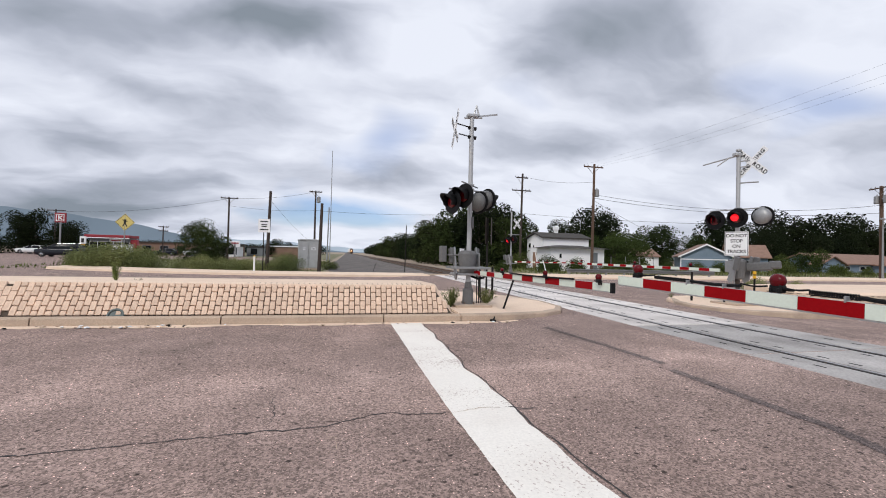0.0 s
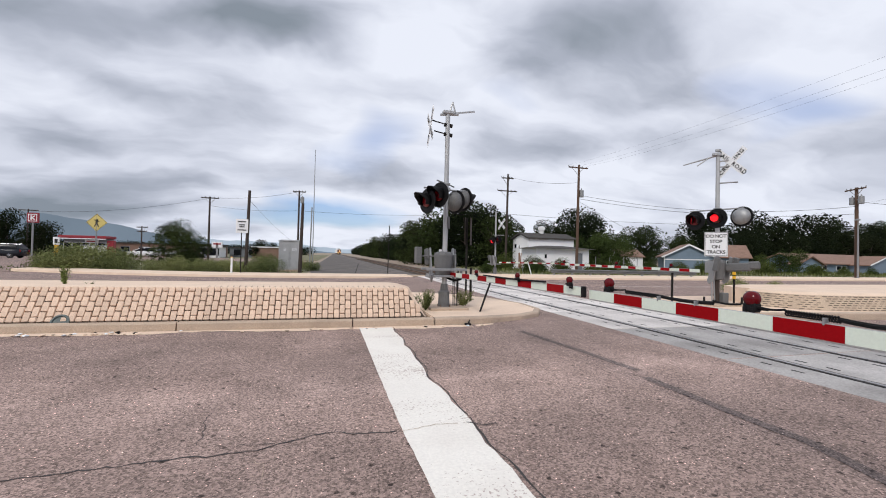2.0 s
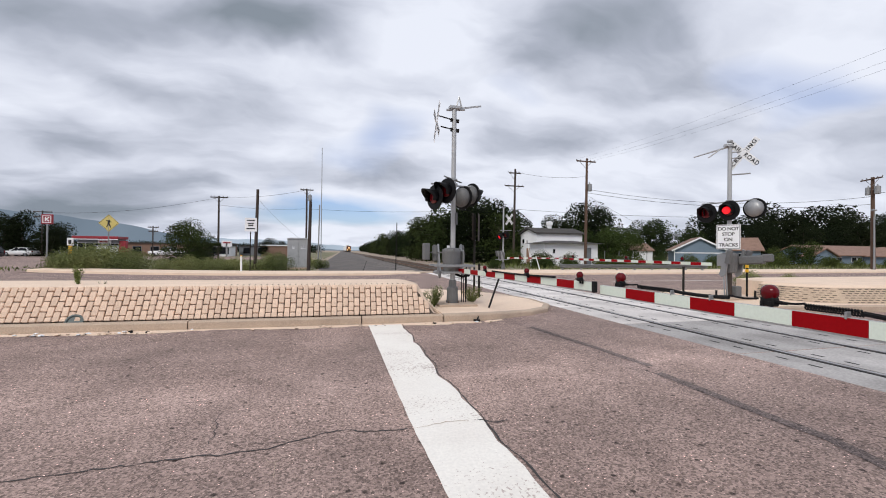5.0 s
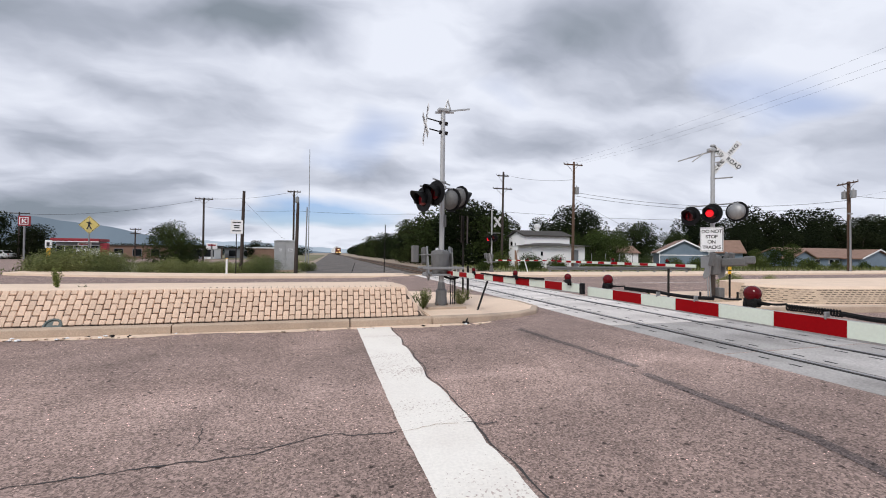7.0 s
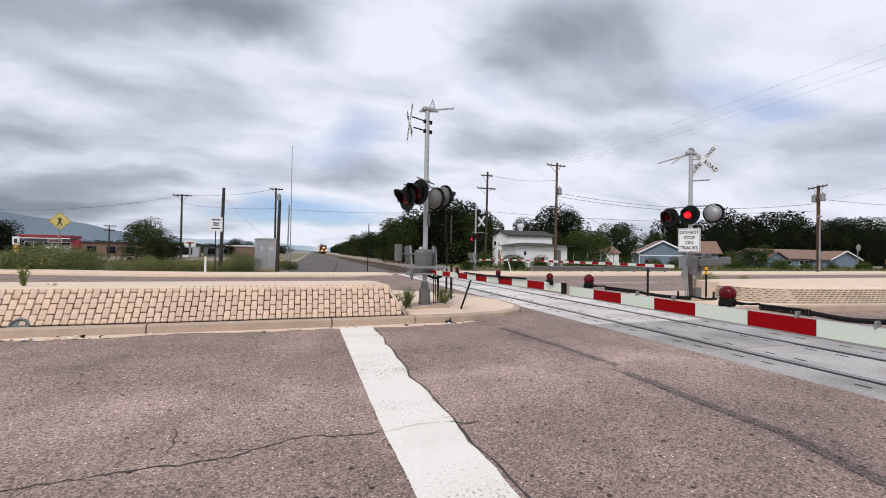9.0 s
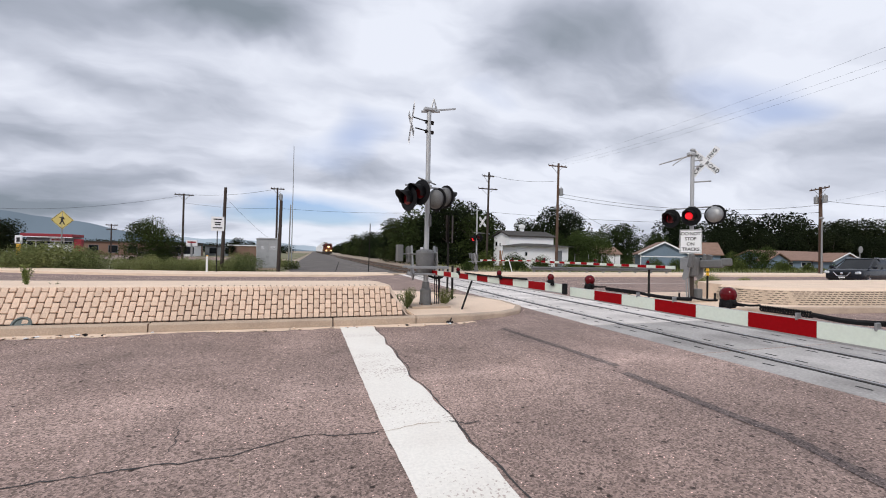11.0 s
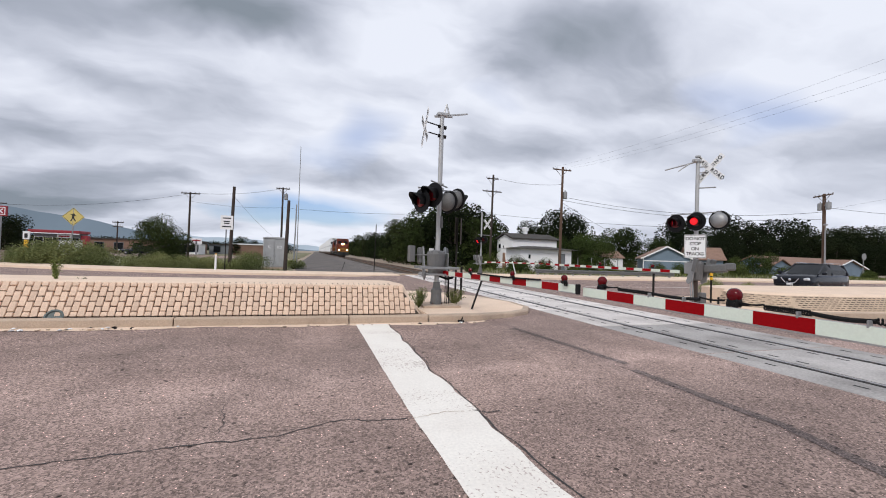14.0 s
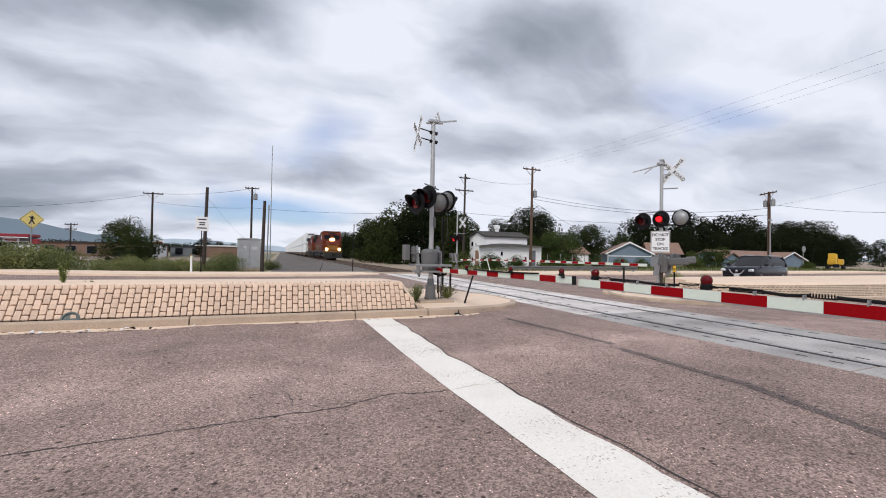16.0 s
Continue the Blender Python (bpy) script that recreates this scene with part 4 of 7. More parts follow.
def mast_with_base(sig, height, sleeve=False):
    part("mast", rod(rod(B(), (0, 0, 0.6), (0, 0, height), 0.062, 0.058, 16), (0, 0, height), (0, 0, height + 0.04), 0.075, 0.06, 12), ALU, sig, "grey aluminium mast", smooth=False)
    if sleeve:
        part("base", lathe(B(), ((0.19, 0.0), (0.19, 0.03), (0.085, 0.05), (0.078, 0.08), (0.078, 1.5), (0.066, 1.52)), 14), POLEWOOD, sig, "dark brown lower sleeve")
        part("junction_box", box(B(), 0.16, -0.1, 0.22, 0.22, 0.2, 0.34, 0.02), SILVER, sig, "small grey box at the foot")
        return
    bm = lathe(B(), ((0.20, 0.0), (0.20, 0.03), (0.155, 0.06), (0.14, 0.30), (0.145, 0.42), (0.10, 0.46), (0.085, 0.62)), 10)
    part("base", bm, SILVER, sig, "flared cast junction base")
    for a in range(4):
        bm = B()
        rod(bm, (0.17 * math.cos(a * 1.571 + 0.78), 0.17 * math.sin(a * 1.571 + 0.78), 0.0), (0.17 * math.cos(a * 1.571 + 0.78), 0.17 * math.sin(a * 1.571 + 0.78), 0.10), 0.014, 0.014, 6)
        part("bolt", bm, RUST, sig)


def gate_machine(sig, m, weights, support=True):
    """Gate mechanism box with counterweight arms; the arm leaves along local +y."""
    bm = lathe(B(), ((0.15, -0.40), (0.20, -0.36), (0.235, -0.05), (0.245, 0.15), (0.225, 0.20), (0.16, 0.235), (0.05, 0.25)), 16)
    box(bm, 0, 0, 0.30, 0.09, 0.09, 0.12, 0.02)
    for k in range(8):
        a = k * math.pi / 4
        rod(bm, (0.225 * math.cos(a), 0.225 * math.sin(a), 0.16), (0.225 * math.cos(a), 0.225 * math.sin(a), 0.215), 0.016, 0.016, 6)
    mech = part("gate_mechanism", bm, SILVER, sig, "grey rounded gate mechanism housing")
    mech.matrix_basis = m
    bm = B()
    box(bm, -0.27, 0, 0.0, 0.02, 0.36, 0.36, 0.01)
    rod(bm, (-0.29, 0, 0), (-0.25, 0, 0), 0.07, 0.07, 12)
    part("cover", bm, GALV, mech, "bolted side cover")
    bm = B()
    prism(bm, [(-0.28, 0.30), (-0.20, 0.34), (0.06, -0.42), (0.0, -0.52), (-0.16, -0.42)], -0.02, 0.02)
    bmesh.ops.transform(bm, matrix=pose(0.30, 0, 0, 90, 0, 90), verts=bm.verts)
    part("counterweight_arm", bm, GALV, mech, "bent galvanised counterweight arm")
    bm = B()
    prism(bm, [(-0.28, 0.30), (-0.20, 0.34), (0.06, -0.42), (0.0, -0.52), (-0.16, -0.42)], -0.02, 0.02)
    bmesh.ops.transform(bm, matrix=pose(-0.30, 0, 0, 90, 0, 90), verts=bm.verts)
    part("counterweight_arm", bm, GALV, mech, "bent galvanised counterweight arm")
    for i in range(weights):
        w = part("counterweight", box(B(), 0, 0, 0, 0.10, 0.16, 0.42, 0.02), SILVER, mech, "slab counterweight")
        w.matrix_basis = pose(0.36 if i % 2 else -0.36, -0.30 - 0.02 * i, 0.10, 12, 0, 0)
    if support:
        bm = B()
        for sx in (-0.32, 0.32):
            box(bm, sx, 0.02, -0.36, 0.05, 0.9, 0.05, 0.006)
        box(bm, 0, -0.40, -0.36, 0.62, 0.05, 0.05, 0.006)
        box(bm, 0, 0.42, -0.36, 0.62, 0.05, 0.05, 0.006)
        part("arm_support", bm, GALV, mech, "galvanised arm support frame")
    return mech


def build_left_signal():
    sig = thing("crossing_signal", "grey crossing signal mast with black flashing lights and gate machine", "railroad signal", pose(-3.58, 6.28, 0.2))
    mast_with_base(sig, 4.92)
    part("footing", box(B(), 0.05, 0.0, 0.02, 0.95, 0.85, 0.07, 0.01), KERB, sig, "concrete footing slab")
    # light pairs on crossarms: one pair to the traffic on this side, one to the far side
    bm = B()
    rod(bm, (-0.60, -0.12, 2.98), (0.62, 0.14, 2.98), 0.022, 0.022, 8)
    box(bm, 0, 0, 2.98, 0.17, 0.17, 0.1, 0.01)
    part("upper_bar", rod(box(B(), 0, 0, 3.12, 0.16, 0.16, 0.05, 0.01), (-0.30, -0.22, 3.16), (0.26, 0.2, 3.10), 0.02, 0.02, 8), GALV, sig, "galvanised upper bar")
    part("crossarm", bm, GALV, sig, "galvanised crossarm")
    for p, turn, lit, mat in (((-0.56, -0.36, 2.62), -66, False, BLACK), ((-0.29, -0.46, 2.77), -62, False, BLACK), ((0.28, 0.1, 2.70), 122, False, SILVER), ((0.56, 0.26, 2.80), 116, False, SILVER)):
        signal_head(sig, pose(*p, 0, 0, turn), mat, lit)
    # crossbucks
    bm = B()
    rod(bm, (0, 0, 4.62), (-0.42, -0.05, 4.68), 0.016, 0.016, 6)
    rod(bm, (0, 0, 4.38), (-0.36, -0.05, 4.42), 0.016, 0.016, 6)
    rod(bm, (-0.09, 0, 4.62), (0.12, 0, 4.6), 0.05, 0.05, 8)
    rod(bm, (-0.09, 0, 4.38), (0.12, 0, 4.36), 0.05, 0.05, 8)
    part("bracket", bm, DARKPOST, sig, "dark crossbuck brackets")
    crossbuck(sig, pose(-0.46, -0.05, 4.52, 0, 0, -93))
    bm = B()
    rod(bm, (-0.2, 0, 4.86), (0.28, 0.02, 4.92), 0.03, 0.03, 8)
    box(bm, 0.0, 0, 4.93, 0.28, 0.16, 0.09, 0.02)
    box(bm, 0.33, 0, 0, 0.62, 0.02, 0.045, 0.006, pose(0.12, 0.02, 4.93, 0, -13, 6))
    rod(bm, (0.05, 0, 4.95), (0.12, 0, 5.22), 0.025, 0.015, 6)
    rod(bm, (0.19, 0, 4.95), (0.12, 0, 5.22), 0.025, 0.015, 6)
    part("top_fitting", bm, ALU, sig, "grey mast-top fitting with a side blade")
    gate_machine(sig, pose(-0.02, 0.04, 1.18, 0, 0, 180), 2)
    bm = B()
    box(bm, -0.02, -0.28, 0.98, 1.02, 0.10, 0.06, 0.008)
    box(bm, -0.02, 0.28, 0.98, 1.02, 0.10, 0.06, 0.008)
    for sx in (-0.42, 0.38):
        box(bm, sx, 0.0, 0.80, 0.05, 0.5, 0.05, 0.006)
        box(bm, sx, -0.2, 0.9, 0.05, 0.05, 0.18, 0.006)
    part("platform", bm, GALV, sig, "galvanised platform under the machine")
    bm = B()
    box(bm, -0.62, 0.3, 1.32, 0.14, 0.3, 0.42, 0.015)
    rod(bm, (-0.55, 0.25, 1.3), (-0.2, 0.1, 1.3), 0.02, 0.02, 6)
    part("junction_box", bm, SILVER, sig, "silver side box")
    bm = B()
    for k in range(3):
        rod(bm, (0.26 + 0.05 * k, 0.05, 0.05), (0.24 + 0.05 * k, 0.05, 0.92), 0.012, 0.012, 6)
    pts = [Vector((0.02, 0, 0.78)), Vector((0.25, -0.05, 0.70)), Vector((0.40, -0.1, 0.74)), Vector((0.40, -0.2, 0.86))]
    for p, q in zip(pts, pts[1:]):
        rod(bm, p, q, 0.03, 0.03, 8)
    part("conduit", bm, RUBBER, sig, "black cable conduits")
    bm = B()
    rod(bm, (0.06, -0.05, 2.3), (0.065, -0.05, 2.0), 0.035, 0.035, 8)
    part("bell", bm, SILVER, sig)
    return sig


build_left_signal()

# its lowered arm
ARM_L = thing("crossing_gate_arm", "lowered red and white striped gate arm on the median mast", "gate arm", pose(-3.44, 6.20, 1.11, 0, 0, 180) @ pose(0, 0, 0, 0.8, 0, 0))
red_edges = ((6.20, 5.72), (5.25, 4.74), (4.24, 3.74), (3.31, 2.85), (2.39, 1.94), (1.49, 1.07))
bands = []
prev = None
for a, b in red_edges:
    if prev is not None:
        bands.append((6.2 - prev, 6.2 - a, False))
    bands.append((6.2 - a, 6.2 - b, True))
    prev = b
bands.append((6.2 - prev, 6.2 - 0.70, False))
core_l = arm_striped(ARM_L, 5.52, 0.0, True, (2.02, 3.89, 5.33), 0.75, bands=bands)
part("end_clamp", box(B(), 0, 5.535, -0.055, 0.05, 0.05, 0.13, 0.006), BLACK, core_l, "black end clamp")
straight_cable(core_l, 2.35, 4.7, 0.03, 0.018, 0.014)

# the roadside arm whose tip meets it, still settling as the clip begins
ARM_N = thing("crossing_gate_arm", "lowered red and white striped roadside gate arm with red lamps", "gate arm")
core_n = arm_striped(ARM_N, 7.84, -0.15, False, (7.84 - 0.26, 7.84 - 1.86, 7.84 - 4.9), bands=[(7.405, 7.84, False)] + [(7.405 - 0.4064 * (k + 1), 7.405 - 0.4064 * k, k % 2 == 0) for k in range(17)])
straight_cable(core_n, 7.52, 7.28, 0.03, 0.05, 0.008)
coil_cable(core_n, 7.28, 6.84, 0.03, 0.028, 24, 0.015)
straight_cable(core_n, 6.84, 6.27, 0.03, 0.03)
straight_cable(core_n, 6.27, 6.04, 0.03, 0.05, 0.008)
straight_cable(core_n, 5.92, 5.73, 0.03, 0.05, 0.008)
coil_cable(core_n, 5.73, 5.42, 0.03, 0.03, 20, 0.018)
straight_cable(core_n, 5.42, 5.08, 0.03, 0.03)
coil_cable(core_n, 5.08, 4.9, 0.03, 0.03, 9, 0.018)
straight_cable(core_n, 4.9, 3.2, 0.03, 0.03)
for yy in (6.8, 6.4, 5.48, 5.1, 4.7):
    part("clip", box(B(), 0.0, yy, 0.012, 0.045, 0.012, 0.045, 0.003), GALV, core_n, "small galvanised cable clip")

SIG_N = thing("crossing_signal", "grey roadside gate machine on a short mast", "railroad signal", pose(-3.37, -7.35, 0.0))
mast_with_base(SIG_N, 2.0)
gate_machine(SIG_N, pose(0, -0.1, 1.2), 2)


def build_right_signal():
    sig = thing("crossing_signal", "grey crossing signal mast with warning sign and gate machine", "railroad signal", pose(5.33, 6.45, 0.17))
    mast_with_base(sig, 4.75, True)
    part("footing", box(B(), 0.0, 0.0, 0.02, 1.1, 0.9, 0.08, 0.01), KERB, sig, "concrete footing slab")
    # facing direction of the near lights
    f = -62
    base = pose(0, 0, 0, 0, 0, f)
    bm = B()
    rod(bm, base @ Vector((-0.75, 0, 2.97)), base @ Vector((0.75, 0, 3.0)), 0.022, 0.022, 8)
    box(bm, 0, 0, 2.98, 0.16, 0.16, 0.12, 0.01)
    part("side_bar", rod(B(), base @ Vector((-0.02, 0, 3.82)), base @ Vector((0.52, 0, 3.80)), 0.022, 0.022, 8), GALV, sig, "galvanised side bar")
    part("crossarm", bm, GALV, sig, "galvanised crossarm")
    lamps = [turning_flash_disc(signal_head(sig, base @ pose(*p, 0, 0, -14), BLACK, False)) for p in ((-0.58, -0.12, 2.66), (0.03, -0.20, 2.70))]
    signal_head(sig, base @ pose(0.63, 0.0, 2.74, 0, 0, 172), GALV, False)
    crossbuck(sig, base @ pose(0.36, -0.05, 4.42, 0, 0, -18))
    bm = B()
    rod(bm, base @ Vector((0, 0, 4.7)), base @ Vector((-1.05, 0.25, 4.58)), 0.028, 0.02, 8)
    rod(bm, base @ Vector((-0.25, 0, 4.66)), base @ Vector((-0.55, -0.1, 4.42)), 0.022, 0.018, 8)
    rod(bm, base @ Vector((0, 0, 4.5)), base @ Vector((0.3, -0.04, 4.5)), 0.02, 0.02, 8)
    rod(bm, base @ Vector((0, 0, 4.32)), base @ Vector((0.3, -0.04, 4.32)), 0.02, 0.02, 8)
    box(bm, 0, 0, 4.72, 0.36, 0.16, 0.10, 0.02)
    box(bm, 0, 0, 4.86, 0.14, 0.12, 0.08, 0.02)
    part("top_fitting", bm, ALU, sig, "grey mast-top fitting with blade arms")
    sign = part("warning_sign", box(B(), 0, 0, 0, 0.61, 0.006, 0.76, 0), WHITEMETAL, sig, "white warning sign with black words")
    sign.matrix_basis = base @ pose(0.0, -0.12, 1.90, 0, 0, 6)
    bm = B()
    for sx, sz, w, h in ((0, 0.358, 0.585, 0.012), (0, -0.358, 0.585, 0.012), (-0.286, 0, 0.012, 0.71), (0.286, 0, 0.012, 0.71)):
        box(bm, sx, -0.005, sz, w, 0.002, h)
    part("border", bm, INK, sign, "thin black border")
    for i, wd in enumerate(("DO NOT", "STOP", "ON", "TRACKS")):
        lettering(wd, 0.142, INK, sign, pose(0, -0.005, 0.245 - 0.165 * i, 90, 0, 0), space=0.9)
    mech = gate_machine(sig, pose(0.02, 0.02, 1.18, 0, 0, 0), 2, False)
    bm = B()
    box(bm, 0, 0, 0, 0.18, 0.66, 0.26, 0.04)
    box(bm, 0.0, -0.40, 0.04, 0.14, 0.3, 0.24, 0.04)
    o = part("counterweight", bm, SILVER, mech, "long grey counterweight")
    o.matrix_basis = pose(0.30, -0.46, 0.02, -4, 0, 20)
    bm = B()
    for sx in (-0.18, -0.28):
        rod(bm, (sx, -0.1, 0.1), (sx, -0.05, 0.9), 0.02, 0.02, 6)
    part("conduit", bm, GALV, sig)
    return lamps


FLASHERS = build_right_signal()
ARM_R = thing("crossing_gate_arm", "lowered striped gate arm beyond the rails", "gate arm", pose(5.0, 6.55, 1.27))
core_r = arm_striped(ARM_R, 8.3, 0.2, True, (8.1, 4.2, 1.4), height=0.10)
bm = rod(B(), (4.62, 7.45, 0.17), (4.62, 7.45, 1.12), 0.035, 0.035, 8)
tagged(part("delineator_post", bm, DARKPOST), "black delineator post on the island apron", "post", group="posts on the median")


def build_far_signal():
    sig = thing("crossing_signal", "distant crossing signal with crossbuck and lights", "railroad signal", pose(6.3, 26.6, 0.15))
    mast_with_base(sig, 4.9)
    for p, t, lit in (((-0.35, -0.2, 2.6), -70, True), ((0.1, -0.25, 2.75), -60, False), ((0.35, 0.2, 2.7), 120, False)):
        signal_head(sig, pose(*p, 0, 0, t), SILVER if t > 0 else BLACK, lit)
    crossbuck(sig, pose(0.45, -0.1, 4.0, 0, 0, -72))
    bm = B()
    box(bm, 0.2, -0.05, 3.1, 1.0, 0.03, 0.05, 0.005)
    part("crossarm", bm, GALV, sig)
    gate_machine(sig, pose(-0.1, 0, 1.15, 0, 0, -90), 2)
    arm = thing("crossing_gate_arm", "distant lowered striped gate arm", "gate arm", pose(6.5, 26.5, 1.12, 0, 0, -88))
    arm_striped(arm, 5.6, 0.1, True, (5.3, 3.0, 1.2), height=0.10)


build_far_signal()


def build_posts():
    for x, y, h, r in ((-2.36, 7.75, 0.98, 0.036), (-2.58, 8.3, 0.95, 0.022)):
        tagged(part("delineator_post", rod(B(), (x, y, 0.2), (x, y, h + 0.2), r, r, 8), DARKPOST), "black delineator post on the median nose", "post", group="posts on the median")
    tagged(part("leaning_post", rod(B(), (-2.86, 5.62, 0.19), (-2.42, 5.95, 1.02), 0.024, 0.024, 8), DARKPOST), "bent black post leaning on the median nose", "post", group="posts on the median")
    s = thing("sign_post", "dark post with a grey sign plate seen edge-on from behind", "road sign", pose(-1.95, 9.4, 0.2))
    part("post", rod(B(), (0, 0, 0), (0, 0, 2.6), 0.035, 0.035, 8), DARKPOST, s)
    p = part("plate", box(B(), 0, 0, 0, 0.61, 0.006, 0.92, 0), POLEWOOD, s, "bare weathered back of the sign")
    p.matrix_basis = pose(0.16, 0.05, 2.15, 0, 0, 66)
    p = part("plate", box(B(), 0, 0, 0, 0.3, 0.006, 0.9, 0), POLEWOOD, s, "bare weathered back of the sign")
    p.matrix_basis = pose(-0.06, -0.04, 2.16, 0, 0, 58)
    p = part("plate", box(B(), 0, 0, 0, 0.3, 0.006, 0.25, 0), WHITEMETAL, s, "small white plate")
    p.matrix_basis = pose(-0.55, 1.2, 1.42, 0, 0, 40)
    post = thing("marker_post", "black marker post with two yellow reflectors", "post", pose(6.52, 6.84, 0.17))
    part("post", rod(B(), (0, 0, 0), (0, 0, 0.95), 0.03, 0.03, 8), DARKPOST, post)
    for z in (0.98, 0.84):
        part("reflector", rod(B(), (0, 0, z - 0.05), (0, 0, z + 0.05), 0.05, 0.05, 10), YELLOWTAPE, post, "yellow reflector")
    for x, y, h in ((4.9, 6.5, 0.26), (6.05, 6.2, 0.26)):
        tagged(part("delineator_post", rod(B(), (x, y, 0.17), (x, y, h + 0.17), 0.03, 0.03, 8), DARKPOST), "broken-off black post stub on the island apron", "post", group="posts on the median")


build_posts()


# ---- plants ----
def leaf_cloud(bm, rnd, centre, radii, count, size, flat=0.0):
    """Small folded leaf clumps spread over an uneven ellipsoid."""
    for _ in range(count):
        while True:
            d = Vector((rnd.gauss(0, 1), rnd.gauss(0, 1), rnd.gauss(0, 1)))
            if d.length > 0.1:
                break
        d.normalize()
        r = 0.55 + 0.5 * rnd.random() ** 0.6
        p = Vector(centre) + Vector((d.x * radii[0], d.y * radii[1], d.z * radii[2])) * r
        a = Vector((rnd.uniform(-1, 1), rnd.uniform(-1, 1), rnd.uniform(-0.6, 0.6) * (1 - flat))).normalized()
        b = a.cross(Vector((rnd.uniform(-1, 1), rnd.uniform(-1, 1), rnd.uniform(-1, 1)))).normalized()
        s = size * rnd.uniform(0.55, 1.35)
        n = a.cross(b) * s * 0.25
        v = [bm.verts.new(p + a * s * 0.6), bm.verts.new(p + b * s * 0.38 + n), bm.verts.new(p - a * s * 0.6), bm.verts.new(p - b * s * 0.38 + n)]
        bm.faces.new((v[0], v[1], v[2]))
        bm.faces.new((v[0], v[2], v[3]))


def make_tree(label, seed, height, width, leaf, size, count, clumps, low=0.25, slim=1.0, name="tree", category="tree"):
    rnd = random.Random(seed)
    t = thing(name, label, category)
    bm = B()
    top = height * 0.75
    pts = [Vector((0, 0, 0))]
    for k in range(4):
        pts.append(pts[-1] + Vector((rnd.uniform(-0.04, 0.04) * height, rnd.uniform(-0.04, 0.04) * height, top / 4)))
    r = height * 0.028
    for k in range(4):
        rod(bm, pts[k], pts[k + 1], r * (1 - 0.2 * k), r * (0.8 - 0.2 * k), 7)
    centres = []
    for k in range(clumps):
        a = rnd.uniform(0, 6.283)
        f = rnd.random()
        z = height * (low + (0.94 - low) * (k + 0.5) / clumps)
        bulge = math.sin(math.pi * min(1.0, 0.18 + 0.82 * (z / height - low * 0.6))) ** 0.7
        rad = width / 2 * bulge * (0.25 + 0.6 * f)
        c = Vector((rad * math.cos(a), rad * math.sin(a), z))
        centres.append(c)
        if k % 2 == 0:
            j = min(3, int(4 * z / height))
            rod(bm, pts[j], c, r * 0.35, r * 0.08, 5)
    part("trunk", bm, BARK, t, "dark bark trunk and limbs")
    bm = B()
    for c in centres:
        s = width * rnd.uniform(0.15, 0.26) * slim
        leaf_cloud(bm, rnd, c, (s, s, s * rnd.uniform(0.7, 1.1)), count // clumps, size)
    part("crown", bm, leaf, t, "uneven leafy crown with gaps")
    return t


def plant(src, x, y, z, s, turn, wide=1.0):
    return copy_thing(src, Matrix.Translation((x, y, z)) @ Matrix.Rotation(radians(turn), 4, "Z") @ Matrix.Diagonal((s * wide, s * wide, s, 1)))


